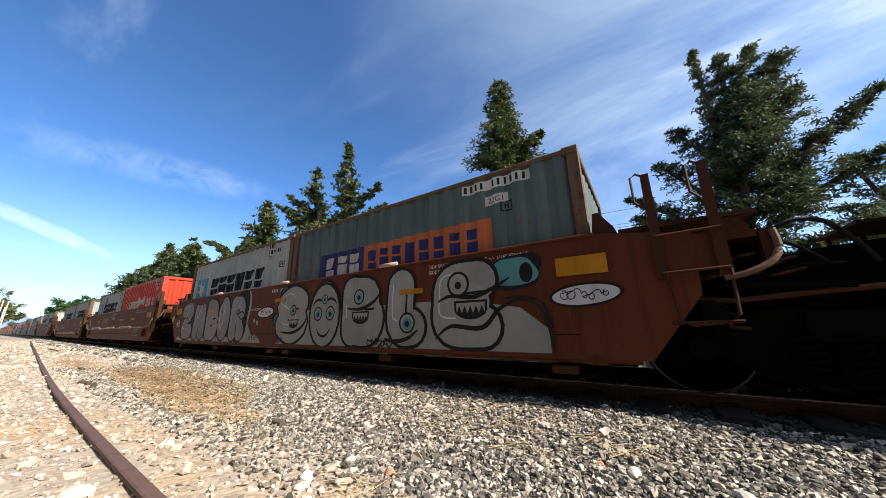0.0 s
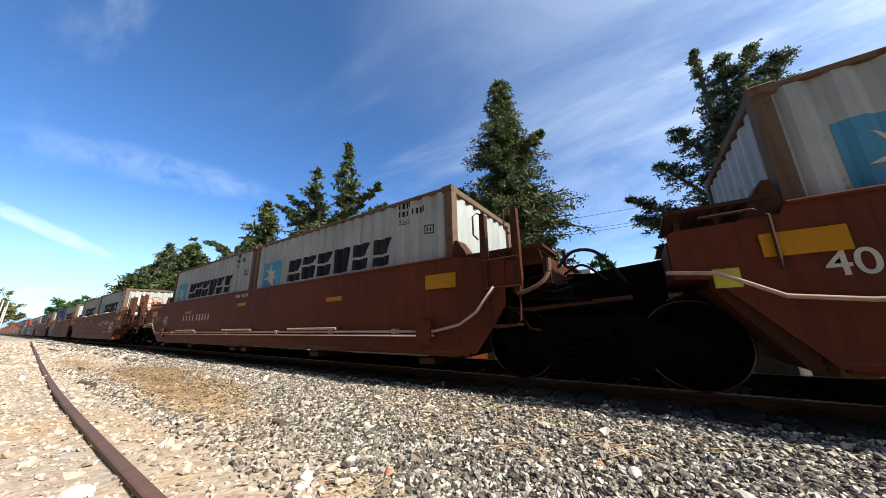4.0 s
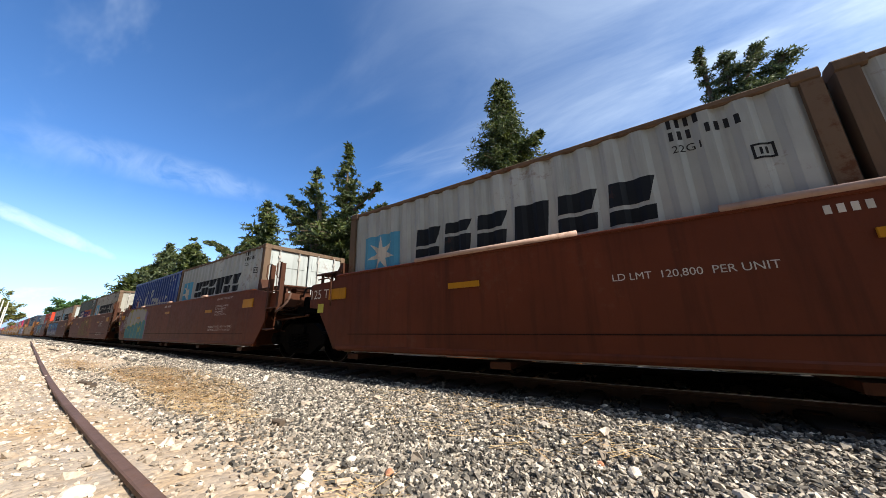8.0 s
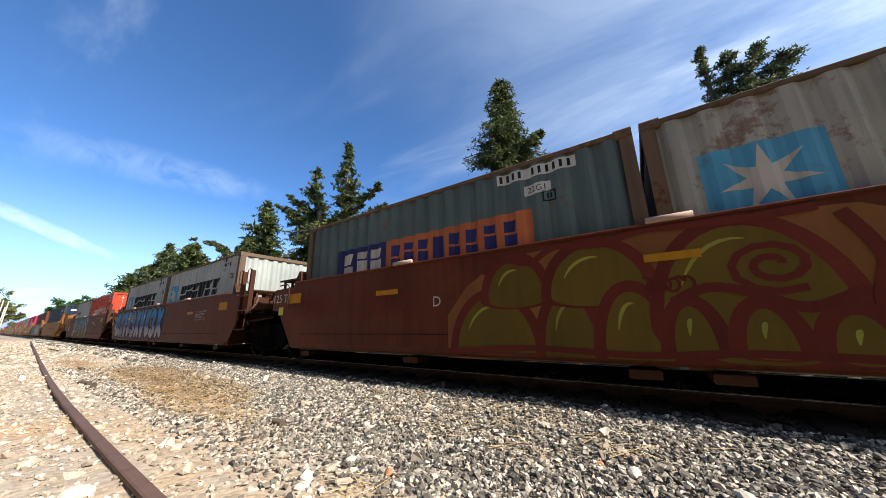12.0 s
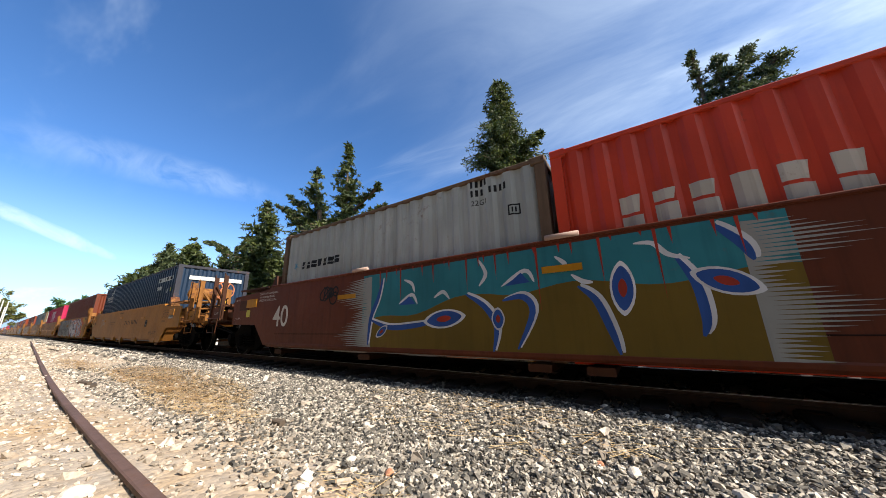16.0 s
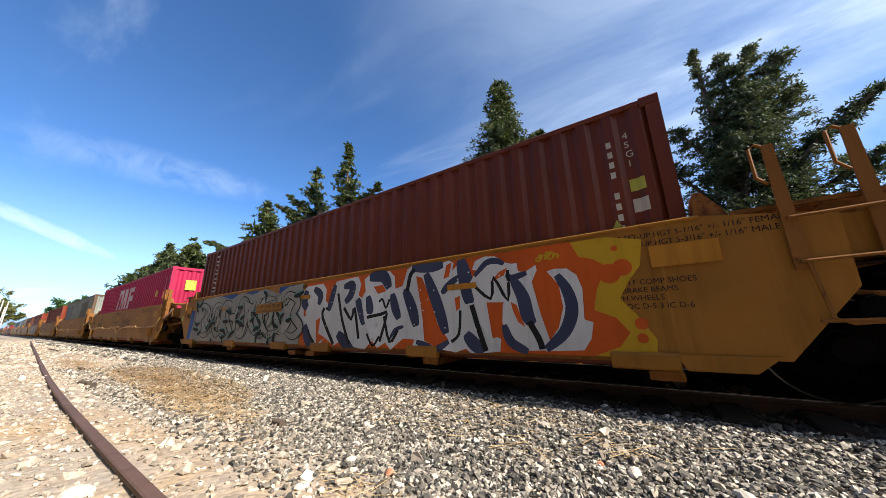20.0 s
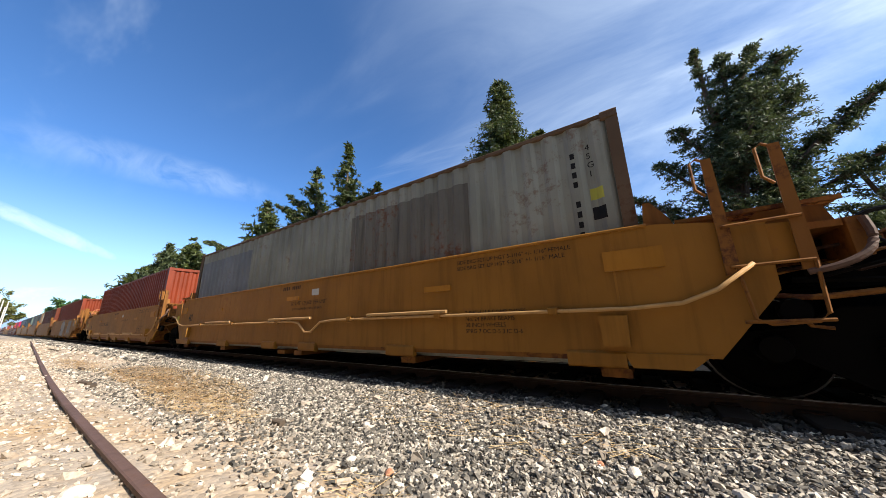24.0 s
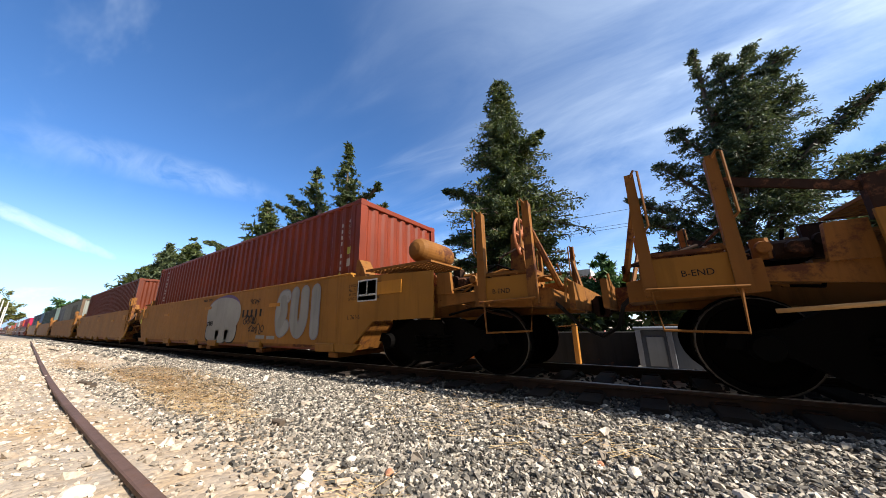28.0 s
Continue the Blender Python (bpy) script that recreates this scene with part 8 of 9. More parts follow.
def limb_tree(label, x, y, limbs, seed, material, leaf=0.15, dens=1.0, trunk_h=None, spread=0.9, size=1.0):
    """An open conifer given by its main limbs: rows of (height on the trunk, tip x, tip y, tip z, fullness)."""
    rng = random.Random(seed)
    t = new("conifer_tree")
    t.matrix_basis = pose(x, y, ground_z(x, y) - 0.05)
    tagged(t, label, "tree", "trees beyond the track")
    s, lv, lf = Shape(), [], []
    limbs = [(a * size, b * size, c * size, d * size, f) for a, b, c, d, f in limbs]
    trunk_h = trunk_h and trunk_h * size
    top = trunk_h or max(l[3] for l in limbs) * 0.8
    s.tube([(0, 0, 0), (0.1, 0, top * 0.4), (-0.05, 0.1, top * 0.75), (0, 0, top)], 0.016 * top, 8)
    part("trunk", s, BARK, t)
    br = Shape()
    for z0, tx, ty, tz, full in limbs:
        o, tip = Vector((0, 0, z0)), Vector((tx, ty, tz))
        mid = o + (tip - o) * 0.55 + Vector((rng.uniform(-0.2, 0.2), rng.uniform(-0.3, 0.3), 0.06 * (tip - o).length))
        br.tube([o, mid, tip], 0.012 * (tip - o).length + 0.02, 5)
        L = (tip - o).length
        n = max(4, int(L / 0.28))
        for q in range(1, n + 1):
            f = q / n
            if f < 0.18:
                continue
            c = o + (mid - o) * min(1, f / 0.55) + (tip - mid) * max(0, (f - 0.55) / 0.45)
            w = spread * full * (0.25 + 1.0 * (1 - f) ** 0.6) * rng.uniform(0.5, 1.25)
            for _ in range(max(2, int(4 * dens * full))):
                a = rng.uniform(0, 6.283)
                d = Vector((math.cos(a), math.sin(a), rng.uniform(-0.35, 0.55))) * w
                e = c + d
                br.tube([c, c + d * 0.5 + Vector((0, 0, 0.05)), e], 0.010, 3)
                for g in (0.45, 0.75, 1.0):
                    spray_leaves(rng, lv, lf, c + d * g, 0.14 + 0.10 * full, int(17 * dens), leaf, 0.05, 0.55)
        spray_leaves(rng, lv, lf, tip, 0.2, 16, leaf)
    part("branchwork", br, BARK, t)["kind"] = "stuff"
    me = bpy.data.meshes.new("crown")
    me.from_pydata([tuple(p) for p in lv], [], lf)
    part("crown", me, material, t)
    return t


conifer("dark green conifer with a thin ragged leader", -19.11, 14.45, 16.48, 4.48, 4, CONIF, 0.1, (0, 0), 0.0, 1.0, 0.17, gaps=0.34, profile=lambda f: 0.95 * (1 - f) ** 1.35 * (1 + 0.3 * math.sin(19 * f)) + 0.05)
conifer("dark conifer with a leaning side leader", -23.40, 14.65, 16.05, 2.90, 5, CONIF, 0.2, (-0.035, 0), 0.0, 0.8, 0.18, gaps=0.45)
limb_tree("dark conifer with long level arms", -22.38, 14.25, [(9.0, -5.6, 0.0, 14.2, 0.8), (8.0, -8.2, 0.2, 13.9, 0.7), (7.0, -4.0, -0.6, 12.0, 1.1), (6.0, 5.0, -0.4, 8.5, 1.1), (7.0, 7.6, 0.0, 11.6, 0.8), (6.5, 8.4, -0.2, 9.7, 0.8), (4.0, 8.8, 0.0, 6.6, 1.2), (3.0, 7.0, -0.5, 4.5, 1.3)], 6, CONIF, 0.18, 0.9, size=0.969)
T2 = conifer("tall dense dark green conifer behind the track", -5.23, 14.45, 15.53, 3.51, 8, CONIF, 0.06, (0, 0), 0.12, 2.5, 0.10, gaps=0.10, profile=lambda f: (0.7 + 0.3 * min(1, f * 4)) * (1 - f) ** 0.80 * (1 + 0.20 * math.sin(f * 21)) + 0.04)
limb_tree("low spreading limbs of a dense dark conifer", -5.70, 14.05, [(8.5, 2.7, 0, 10.6, 0.7), (3.5, 2.6, 0.2, 4.9, 0.9), (7.0, -3.3, 0, 9.0, 0.8), (5.0, -3.4, 0.3, 5.8, 0.9), (4.0, 1.6, -0.4, 6.0, 1.0), (3.0, -2.2, -0.5, 4.2, 1.0)], 9, CONIF, 0.10, 1.7, 8.0, size=0.996)
T3 = limb_tree("large grey-green conifer with an open irregular crown", 3.65, 14.95, [(7.0, -0.1, 0, 12.5, 0.50), (6.5, 0.7, 0.2, 11.9, 0.85), (6.5, 1.5, 0.0, 11.6, 0.85), (6.0, 2.1, -0.2, 10.8, 1.0), (5.5, 2.3, 0.1, 9.3, 1.2), (4.5, 4.1, 0.0, 8.5, 0.7), (4.0, 2.4, 0.3, 7.3, 1.2), (3.5, 3.6, -0.2, 6.2, 0.9), (5.5, -1.3, 0.0, 9.0, 0.9), (4.5, -2.1, 0.1, 7.6, 0.95), (3.5, -3.4, 0.0, 6.3, 0.8), (3.0, -3.2, -0.2, 5.3, 1.0), (2.0, -2.4, -0.4, 3.8, 1.3), (5.0, 1.2, -0.6, 9.6, 1.2), (4.0, 0.4, -0.9, 7.4, 1.4), (3.0, 1.2, -1.0, 5.2, 1.4), (2.2, -0.8, -1.0, 4.6, 1.4), (2.0, 2.6, -0.8, 3.8, 1.3), (5.0, 0.6, 0.8, 8.8, 1.4)], 12, CEDAR, 0.085, 1.55, 9.5, size=0.992)
limb_tree("grey-green conifer with spreading limbs", 7.90, 15.45, [(3.0, -1.2, 0, 6.4, 0.9), (4.0, 0.4, 0, 7.2, 1.1), (2.5, -1.8, -0.3, 4.6, 1.2), (2.0, 1.0, -0.3, 5.0, 1.3), (3.0, 2.0, 0, 6.0, 1.2), (1.5, -1.0, -0.5, 3.2, 1.3)], 14, CEDAR, 0.10, 1.0, 5.5, size=0.989)
SWAY = [(T2, 0.35), (T3, 1.0)]
conifer("mid-height dark conifer in the row", -33.46, 14.95, 15.09, 4.37, 17, CONIF, 0.1, (0.0, 0), 0.05, 0.9, 0.2, gaps=0.3)
limb_tree("conifer with a long arching limb", -40.25, 14.95, [(9.5, -11.5, 0, 14.0, 0.6), (8.0, -6.0, 0.2, 12.4, 0.9), (7.0, 3.0, 0, 11.8, 1.1), (6.0, -3.0, 0, 10.0, 1.3), (5.0, 4.0, 0, 8.5, 1.4)], 18, CONIF, 0.24, 0.8, size=0.938)
conifer("dark conifer in the row", -55.89, 15.25, 14.92, 5.10, 19, CONIF, 0.1, (0, 0), 0.0, 0.7, 0.28, gaps=0.35)
conifer("narrow grey-green conifer with a sharp top", -68.89, 15.25, 16.28, 4.78, 20, CEDAR, 0.1, (0, 0), 0.0, 0.6, 0.32, gaps=0.25)
conifer("bushy dark conifer far along the track", -76.67, 15.45, 12.63, 6.58, 22, CONIF, 0.05, (0, 0), 0.0, 0.6, 0.36, gaps=0.2, profile=lambda f: (1 - f) ** 0.4)
conifer("broad dark conifer far along the track", -87.51, 16.45, 11.46, 5.21, 23, CONIF, 0.05, (0, 0), 0.0, 0.6, 0.4, gaps=0.2, profile=lambda f: (1 - f) ** 0.4)
for i, (x, y, h, sp) in enumerate(((-80, 8.4, 5.2, 2.2), (-92, 9.0, 6.9, 2.6), (-95, 8.4, 6.0, 2.4), (-106, 9.4, 7.3, 2.9), (-112, 8.6, 5.6, 2.4))):
    broadleaf("distant lush green tree beyond the train", x, y, h, sp, 40 + i, LUSH, 0.40, 420)
for i, (x, y, h, sp) in enumerate(((-78, -1.7, 7.4, 2.4), (-86, -0.2, 6.6, 2.4), (-98, 0.9, 6.4, 2.4), (-72, -3.6, 7.6, 2.6))):
    broadleaf("olive-green tree beside the siding", x, y, h, sp, 60 + i, BROADL, 0.26, 420)
for i, (x, y, h, sp) in enumerate(((-0.78, 12.95, 3.3, 1.0), (0.39, 13.35, 2.6, 1.3), (-9.27, 13.05, 4.5, 1.8), (-12.08, 13.35, 3.2, 1.7), (-2.2, 13.75, 2.0, 1.2), (5.69, 13.15, 3.1, 1.8))):
    broadleaf("dark leafy shrub behind the roadside wall", x, y, h, sp, 80 + i, LUSH if i < 2 else CONIF, 0.15, 520)


# ---------- beyond the track ----------
def roadside():
    ASPH = stone_material("dark_asphalt", [(0.0, (0.04, 0.04, 0.042)), (1.0, (0.06, 0.06, 0.06))])
    s = Shape()
    xs = [-160 + 4 * i for i in range(60)]
    s.v = [(x, y, max(ground_z(x, y), ground_z(x, y + 0.4)) + 0.03) for y in (8.5, 9.4, 10.4, 11.4) for x in xs]
    s.f = [(j * 60 + i, j * 60 + i + 1, (j + 1) * 60 + i + 1, (j + 1) * 60 + i) for j in range(3) for i in range(59)]
    tagged(part("road", s, ASPH), "dark asphalt street behind the railway", "road", kind="structure")
    # the shade behind the train is put into this wall's near-black
    DARKW = paint("shade_dark_concrete", (0.018, 0.016, 0.014), 0.3, 0.6, 0.85)
    low = tagged(new("low_wall"), "low wall beside the street, coloured near-black for shade", "wall", kind="structure")
    low.matrix_basis = pose(0, 8.1, 0)
    part("wall_body", Shape().box(-90, 14, 0.0, 0.18, -0.6, 0.42, 0.02), DARKW, low)
    def panel(name, x0, x1, z0, z1, col, y=-0.012):
        part(name, Shape().box(x0, x1, y, -0.002, z0, z1), paint(name + "_%d" % len(MATS), col, 0.1, 0.4, 0.7), low)
    panel("painted_panel", -5.3, -3.9, -0.55, 0.0, (0.42, 0.13, 0.03))
    panel("painted_panel", -8.2, -6.6, -0.55, -0.03, (0.34, 0.27, 0.2))
    panel("painted_panel", -6.5, -5.7, -0.55, -0.03, (0.30, 0.28, 0.26))
    panel("painted_panel", -10.4, -8.9, -0.55, -0.03, (0.30, 0.26, 0.2))
    for x, col in ((-2.55, (0.42, 0.17, 0.03)), (-1.45, (0.42, 0.17, 0.03)), (-12.4, (0.5, 0.5, 0.48)), (-15.1, (0.5, 0.5, 0.48)), (-18.5, (0.5, 0.5, 0.48)), (2.15, (0.4, 0.4, 0.39)), (2.66, (0.5, 0.5, 0.48)), (-22.0, (0.5, 0.5, 0.48))):
        b = part("bollard", Shape().box(x - 0.06, x + 0.06, 7.85, 7.97, -0.6, 0.62, 0.02), paint("bollard_paint_%d" % int(x * -10 + 100), col, 0.2, 0.4))
        tagged(b, "painted square post beside the street", "post", "posts by the street")
    kiosk = tagged(new("meter_cabinet"), "grey roadside cabinet with pale pillars and doors", "cabinet")
    kiosk.matrix_basis = pose(0.42, 7.45, ground_z(0, 7.45))
    part("body", Shape().box(-0.6, 0.5, 0.1, 0.6, -0.05, 0.80, 0.02), paint("blue_grey_cabinet", (0.07, 0.085, 0.11), 0.1, 0.3), kiosk)
    for x in (-0.6, -0.08):
        part("pillar", Shape().box(x - 0.03, x + 0.06, 0.0, 0.12, -0.05, 0.80, 0.01), paint("pale_pillar", (0.15, 0.165, 0.19), 0.05, 0.3), kiosk)
    part("door", Shape().box(-0.46, -0.16, 0.07, 0.1, 0.1, 0.66, 0.01), paint("grey_cabinet_door", (0.16, 0.18, 0.2), 0.05, 0.3), kiosk)
    part("roof", Shape().box(-0.66, 0.56, 0.0, 0.66, 0.80, 0.85, 0.01), paint("pale_pillar", (0.15, 0.165, 0.19)), kiosk)
    # the house among the trees
    h = tagged(new("house"), "beige two-storey house half hidden by conifers", "house")
    h.matrix_basis = pose(-23.2, 20.55, ground_z(-20, 20) - 0.55)
    WALL = paint("beige_render", (0.45, 0.40, 0.31), 0.02, 0.3, 0.9)
    front = Shape()
    for a, b, c, d in ((0, 2.6, 0, 7.2), (2.6, 4.0, 0, 4.3), (2.6, 4.0, 6.0, 7.2), (4.0, 5.6, 0, 7.2), (5.6, 7.0, 0, 4.3), (5.6, 7.0, 6.0, 7.2), (7.0, 9.0, 0, 7.2)):
        front.box(a, b, 0, 0.25, c, d)
    part("wall", front, WALL, h)
    part("wall", Shape().box(8.75, 9.0, 0.25, 8.0, 0, 7.2), WALL, h)
    part("wall", Shape().box(0, 0.25, 0.25, 8.0, 0, 7.2), WALL, h)
    part("wall", Shape().box(0.25, 8.75, 7.75, 8.0, 0, 7.2), WALL, h)
    part("roof", Shape().box(-0.4, 9.4, -0.5, 8.4, 7.2, 7.45, 0.04), paint("green_grey_roof", (0.16, 0.18, 0.13), 0.2, 0.4, 0.8), h)
    GL = paint("dark_window_glass", (0.03, 0.035, 0.04), 0.0, 0.1, 0.15)
    for x in (2.6, 5.6):
        w = part("window", Shape().box(x, x + 1.4, 0.12, 0.14, 4.3, 6.0), GL, h)
        part("frame", Shape().box(x, x + 0.06, 0.06, 0.12, 4.3, 6.0).box(x + 1.34, x + 1.4, 0.06, 0.12, 4.3, 6.0).box(x + 0.67, x + 0.73, 0.06, 0.12, 4.3, 6.0).box(x + 0.06, x + 1.34, 0.06, 0.12, 4.3, 4.36).box(x + 0.06, x + 1.34, 0.06, 0.12, 5.94, 6.0), PAPER, w)
        part("sill", Shape().box(x - 0.08, x + 1.48, -0.06, 0.06, 4.22, 4.3), PAPER, w)
    p = tagged(new("house"), "small pink and white house behind shrubs", "house")
    p.matrix_basis = pose(-4.57, 19.55, ground_z(-4, 19) - 0.5)
    part("wall", Shape().box(0, 2.2, 0, 4, 0, 4.1), paint("pink_render", (0.45, 0.14, 0.13), 0.02, 0.3, 0.9), p)
    part("parapet", Shape().box(-0.1, 2.3, -0.1, 4.1, 4.1, 4.5), paint("white_parapet", (0.6, 0.58, 0.55), 0.05, 0.3, 0.9), p)
    part("window", Shape().box(0.5, 1.3, -0.03, 0.02, 2.5, 3.6), GL, p)
    # wires between poles
    for k, (z0, z1) in enumerate(((5.9, 5.5), (5.2, 4.85), (5.05, 4.7))):
        s = Shape().tube([(-40 + 5 * i, 16.0, z0 + (z1 - z0) * (i / 8 - 0.9) * 2.0 + 0.006 * (i * 5 - 40) ** 2 * 0.05) for i in range(13)], 0.009, 4)
        tagged(part("overhead_wire", s, BLACKP), "thin dark overhead wire along the street", "wire", "overhead wires")
    for x in (-40.0, 20.0):
        pole = tagged(new("utility_pole"), "grey utility pole carrying the wires", "pole", "utility poles")
        pole.matrix_basis = pose(x, 16.0, ground_z(x, 16))
        part("shaft", Shape().tube([(0, 0, 0), (0, 0, 7.2)], 0.12, 10), paint("grey_concrete_pole", (0.3, 0.29, 0.27), 0.05, 0.4, 0.9), pole)
        part("crossarm", Shape().box(-0.05, 0.05, -0.9, 0.9, 6.6, 6.72), BARK, pole)
    # white posts and a blue wall beside the siding, far back
    WP = paint("chalky_white_post", (0.62, 0.61, 0.58), 0.08, 0.4, 0.8)
    for x, y, z in ((-60, 0.05, 4.6), (-63, 0.65, 4.3), (-58, 0.25, 4.2), (-66, 0.55, 3.8)):
        b = part("white_post", Shape().tube([(x, y, -0.6), (x, y + 0.05, z)], 0.05, 8), WP)
        tagged(b, "tall chalky white post beside the siding", "post", "posts by the siding")
    bw = part("blue_wall", Shape().box(-75, -57, -1.6, -1.4, -0.6, 2.2, 0.02), paint("faded_blue_wall", (0.10, 0.22, 0.42), 0.1, 0.5, 0.85))
    tagged(bw, "faded blue wall behind white posts", "wall", kind="structure")
    rid = Shape()
    n = 40
    pts = [(-900.0, -160 + 12 * k, 14 + 16 * noise.noise((k * 0.22, 3.0, 0)) + 8 * math.exp(-((k - 15) / 8.0) ** 2)) for k in range(n)]
    rid.v = [(x, y, -20) for x, y, z in pts] + pts + [(x - 300, y, -20) for x, y, z in pts]
    rid.f = [(k, k + 1, n + k + 1, n + k) for k in range(n - 1)] + [(n + k, n + k + 1, 2 * n + k + 1, 2 * n + k) for k in range(n - 1)]
    # distance haze is put into the ridge as its blue colour
    tagged(part("backdrop", rid, paint("hazy_blue_ridge", (0.16, 0.24, 0.36), 0.0, 0.1, 1.0), smooth=True), "hazy blue mountain ridge at the horizon", "hill", kind="structure")


roadside()


def hedge():
    """A clipped dark hedge behind the street."""
    rng = random.Random(77)
    lv, lf = [], []
    for i in range(2300):
        x = rng.uniform(-60, 14)
        c = Vector((x, 12.5 + rng.uniform(-0.3, 0.5), rng.uniform(-0.3, 2.2 + 0.4 * noise.noise((x * 0.5, 0, 0)))))
        spray_leaves(rng, lv, lf, c, 0.42, 28, 0.24, 0.1)
    me = bpy.data.meshes.new("hedge")
    me.from_pydata([tuple(p) for p in lv], [], lf)
    tagged(part("hedge", me, CONIF), "dark dense hedge along the street", "hedge", kind="stuff")


hedge()

# ---------- ground detail ----------
def ballast_edge(x):
    """Where the clean ballast gives way to the trodden strip."""
    return 1.35 + 0.15 * max(0.0, -x - 1.5) + 0.12 * noise.noise((x * 1.1, 0.0, 7.0))


def bare(x, y):
    """Tan patches where the earth shows between the stones."""
    return max(math.exp(-((x - cx) / a) ** 2 - ((y - cy) / b) ** 2) for cx, cy, a, b in ((-1.65, 1.36, 0.38, 0.17), (-5.4, 1.95, 1.3, 0.3), (-9.2, 2.25, 2.4, 0.35)))


stone_field("ballast", 142000, (-13, 4.2, 1.1, 3.50), 0.031, BALLAST, "loose grey crushed-stone ballast", 1, lambda a, b, r: r < (0.16 + 0.84 * min(1, max(0, b - ballast_edge(a)) / 0.5)) * (1 - 0.72 * bare(a, b)), lift=0.5, flat=0.55)
# stones from the sill's edge to the rail, darkened to stand for the shadow
stone_field("shoulder_ballast", 24000, (-30, 5, 3.34, 4.08), 0.045, OILY_SHADE, "ballast along the rail, coloured dark for the train's shade", 9, lift=0.4, flat=0.5)
stone_field("far_ballast", 12500, (-60, -12.5, 2.6, 3.5), 0.085, BALLAST, "grey ballast farther along the bank", 2, grow=0.15)
stone_field("near_ballast", 3600, (4.1, 18, 1.9, 3.9), 0.06, BALLAST, "grey ballast along the bank beside the camera", 8)
# between the rails: oil-dark stones in the same shade-darkened colours
stone_field("track_ballast", 6000, (-30, 6, 4.08, 6.6), 0.07, OILY_SHADE, "oil-dark ballast between the sleepers, coloured darker for shade", 6)
stone_field("pale_stones", 21000, (-16, 0.6, -2.0, 2.7), 0.034, PALEST, "pale dusty stones on the trodden strip", 3, lambda a, b, r: r < 0.75)
stone_field("pale_rubble", 420, (-12, 0.5, -1.5, 3.0), 0.08, PALEST, "larger pale rubble lying on the ground", 4)
stone_field("far_gravel", 7500, (-60, -14, -6, 2.8), 0.08, PALEST, "pale gravel along the siding", 5, grow=0.15)


def straw_patch(x, y, a, b, count, seed):
    rng = random.Random(seed)
    vs, fs = [], []
    for _ in range(count):
        r, t = rng.random() ** 0.6, rng.uniform(0, 6.283)
        px, py = x + a * r * math.cos(t), y + b * r * math.sin(t)
        z = ground_z(px, py) + rng.uniform(0.015, 0.05)
        d = rng.gauss(0.2, 0.5)
        L = rng.uniform(0.08, 0.32)
        u = Vector((math.cos(d), math.sin(d), rng.uniform(-0.05, 0.25))) * L
        w = Vector((-math.sin(d), math.cos(d), 0)) * 0.004
        p = Vector((px, py, z))
        n = len(vs)
        vs += [p - w, p + w, p + u + w * 0.3, p + u - w * 0.3]
        fs.append((n, n + 1, n + 2, n + 3))
    me = bpy.data.meshes.new("dry_straw")
    me.from_pydata([tuple(v) for v in vs], [], fs)
    tagged(part("dry_straw", me, STRAW), "flattened dry straw on the gravel", "dry grass", kind="stuff")


straw_patch(-8.4, 2.15, 3.6, 0.55, 5200, 1)
straw_patch(-1.65, 1.36, 0.42, 0.18, 28, 5)
straw_patch(-5.6, 1.75, 1.9, 0.4, 1300, 2)
straw_patch(-14.5, 1.7, 3.5, 0.4, 1500, 4)
straw_patch(-1.6, 2.8, 1.8, 0.5, 260, 3)


def lump(name, label, x, y, size, material, seed, category, flat=0.6):
    rng = random.Random(seed)
    bm = bmesh.new()
    bmesh.ops.create_icosphere(bm, subdivisions=2, radius=1)
    for v in bm.verts:
        v.co *= 1 + 0.22 * noise.noise(v.co * 1.7 + Vector((seed * 3.1, 0, 0)))
        v.co = Vector((v.co.x * size * rng.uniform(0.97, 1.03), v.co.y * size * 0.7, v.co.z * size * flat))
    me = bpy.data.meshes.new(name)
    bm.to_mesh(me)
    bm.free()
    ob = part(name, me, material, at=pose(x, y, ground_z(x, y) + size * flat * 0.45, rng.uniform(-10, 10), rng.uniform(-10, 10), rng.uniform(0, 180)))
    tagged(ob, label, category)


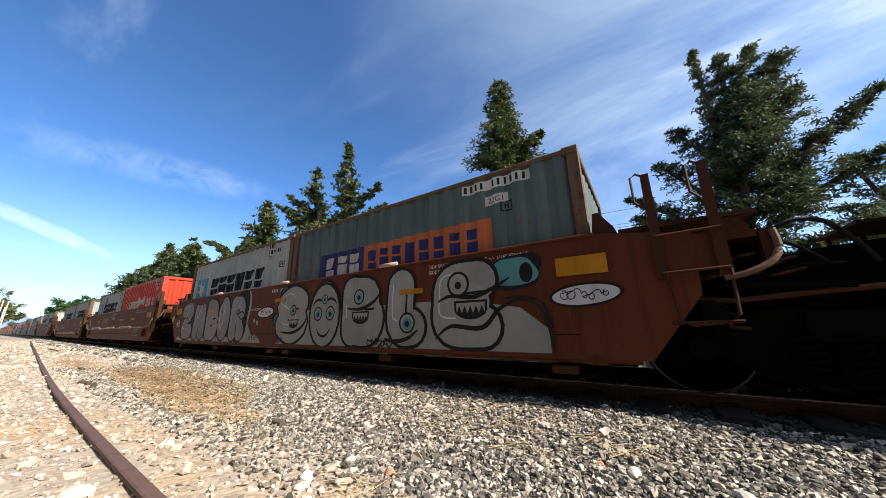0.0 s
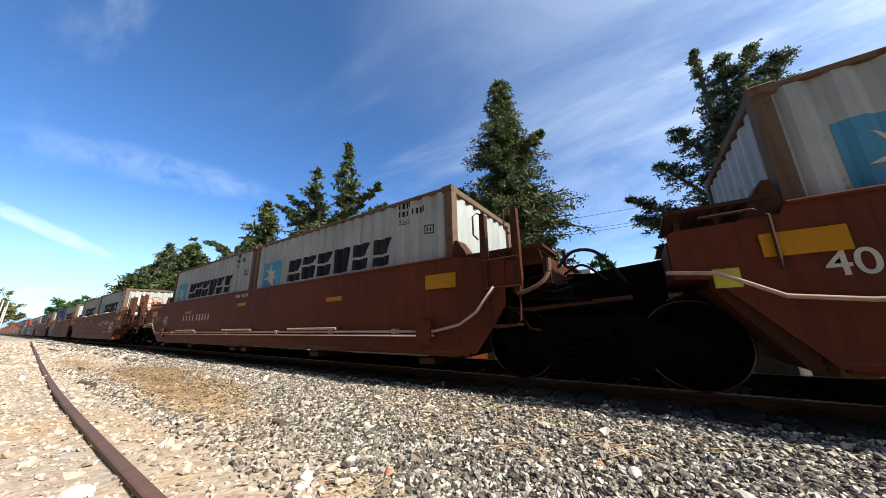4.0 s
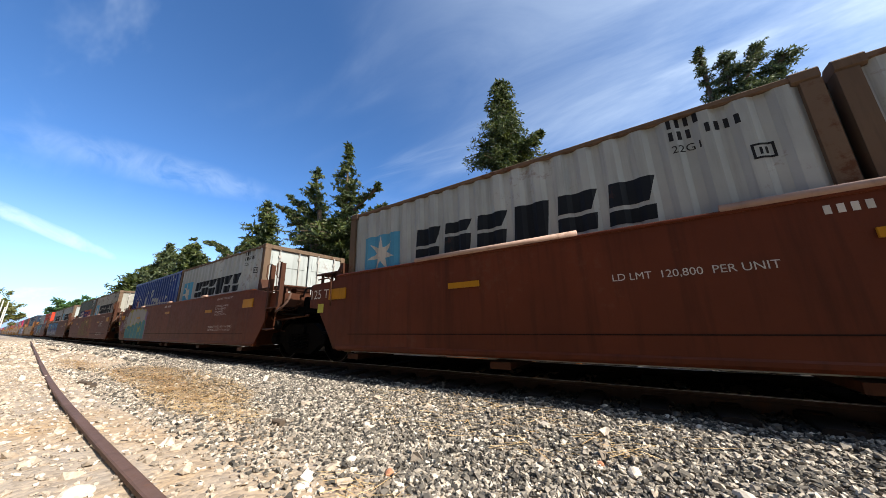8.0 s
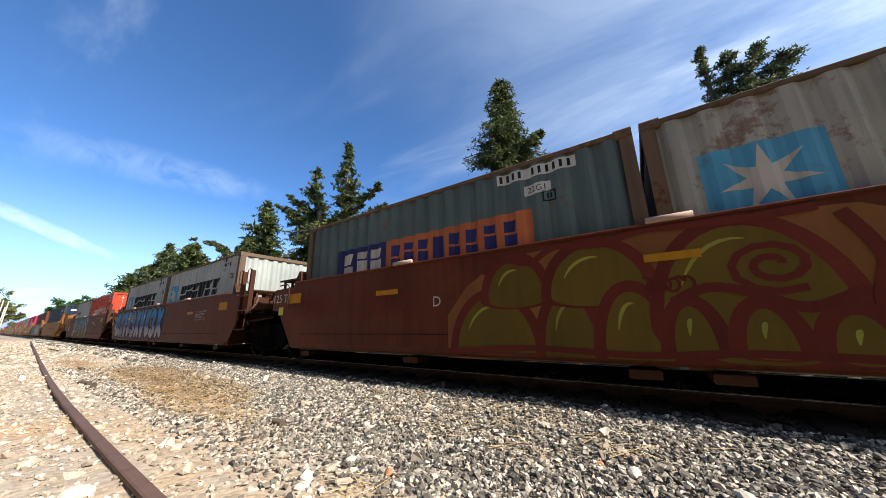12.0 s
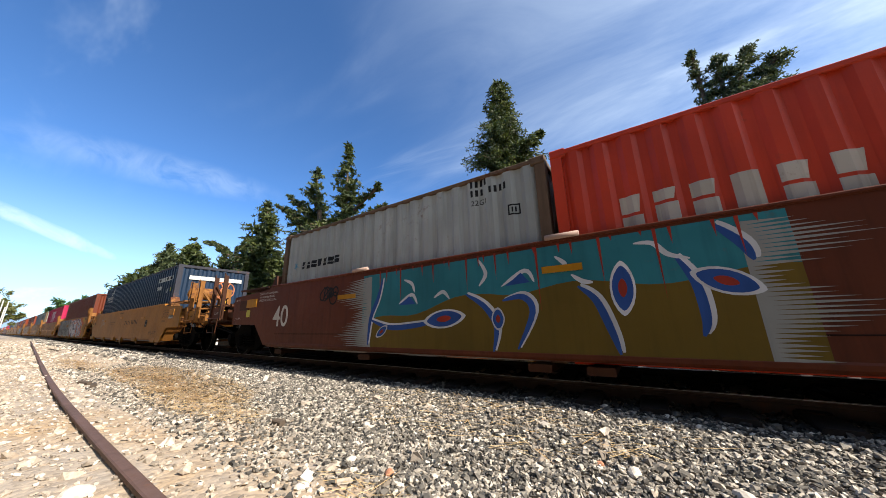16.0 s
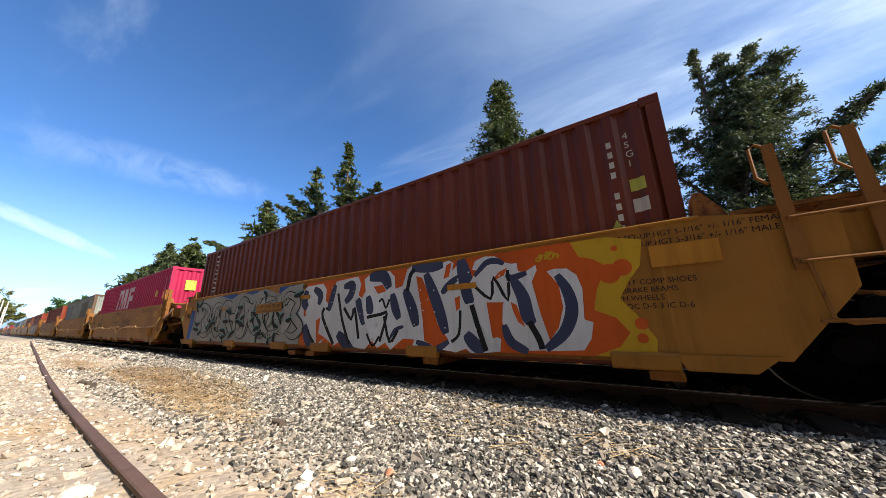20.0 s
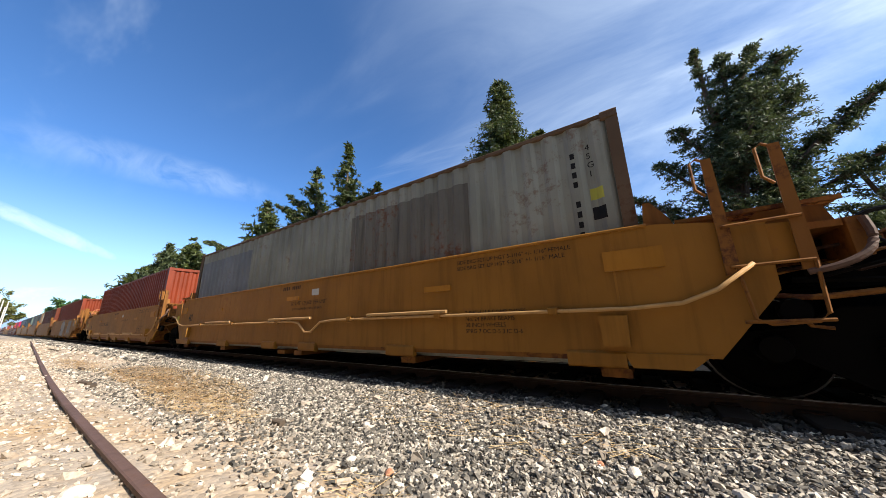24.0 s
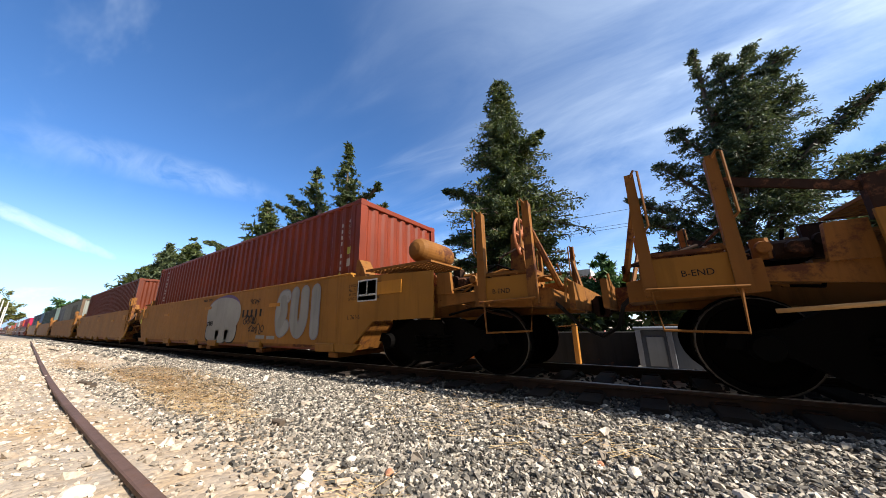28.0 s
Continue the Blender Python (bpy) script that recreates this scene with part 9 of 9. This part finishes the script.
lump("brick_piece", "broken orange brick piece on the ballast", -1.62, 1.72, 0.045, BRICKM, 1, "brick")
lump("brick_piece", "small red brick chip among grey stones", -0.40, 2.45, 0.03, BRICKM, 2, "brick")
for i, (x, y, r) in enumerate(((-0.20, 2.42, 0.055), (0.30, 2.40, 0.06), (-2.05, 1.75, 0.05), (-2.85, 0.46, 0.08), (-2.3, 2.0, 0.04), (-0.75, 2.25, 0.045), (-2.5, 2.3, 0.05), (-1.9, 1.25, 0.05), (-1.7, 1.15, 0.045))):
    lump("pale_stone", "large pale stone lying on the gravel", x, y, r, PALEST, 10 + i, "stone", 0.5)
WOODM = paint("grey_old_timber", (0.10, 0.075, 0.055), 0.1, 0.5, 0.9)
for i, (x, y, L, a) in enumerate(((-8.6, 1.15, 0.26, 20), (-8.15, 1.2, 0.18, -12), (-12.5, 1.55, 0.26, 8), (-3.4, 1.9, 0.12, 10), (-26, 2.2, 1.8, 12), (-24, 2.5, 1.5, -8))):
    ob = part("timber_offcut", Shape().box(-L / 2, L / 2, -0.035, 0.035, -0.03, 0.02, 0.01), WOODM, at=pose(x, y, ground_z(x, y) + 0.05, 3, 4, a))
    tagged(ob, "weathered timber offcut lying beside the siding", "timber")


# ---------- what moves ----------
SWING = {7.5: 0.6, 8.0: 1.0, 8.5: 0.85, 9.0: 0.6, 11.0: 0.5, 11.5: 0.75, 12.0: 1.2, 12.5: 0.85, 14.5: 0.6, 15.0: 0.7}

# ---------- an unseen tall wall added behind the camera to cut sky light ---
def sky_block_wall():
    s = Shape().box(-70, 60, -6.3, -6.0, -0.6, 9.5)
    tagged(part("wall_south", s, paint("sky_block_render", (0.22, 0.20, 0.17), 0.1, 0.5, 0.85)), "unseen tall wall added to cut sky light on the train", "wall", kind="structure")


sky_block_wall()


def motions():
    ts = [float(k) for k in range(29)]
    for ob, u, z in MOVING:
        walk(ob, [(t, pose(u + travel(t), TRACK_Y, z)) for t in ts])
    for tree, k in SWAY:
        base = tree.matrix_basis.copy()
        walk(tree, [(t, base @ pose(0, 0, 0, 0, k * SWING.get(t, 0.25 * math.sin(t * 1.9)), 0)) for t in [0.5 * q for q in range(57)]])
    n = 28 * 15
    for w, x in WHEELS:
        walk(w, [(28 * k / n, pose(x, 0, WHEEL_R, 0, math.degrees((travel(28 * k / n) - travel(0)) / WHEEL_R), 0)) for k in range(n + 1)])


motions()
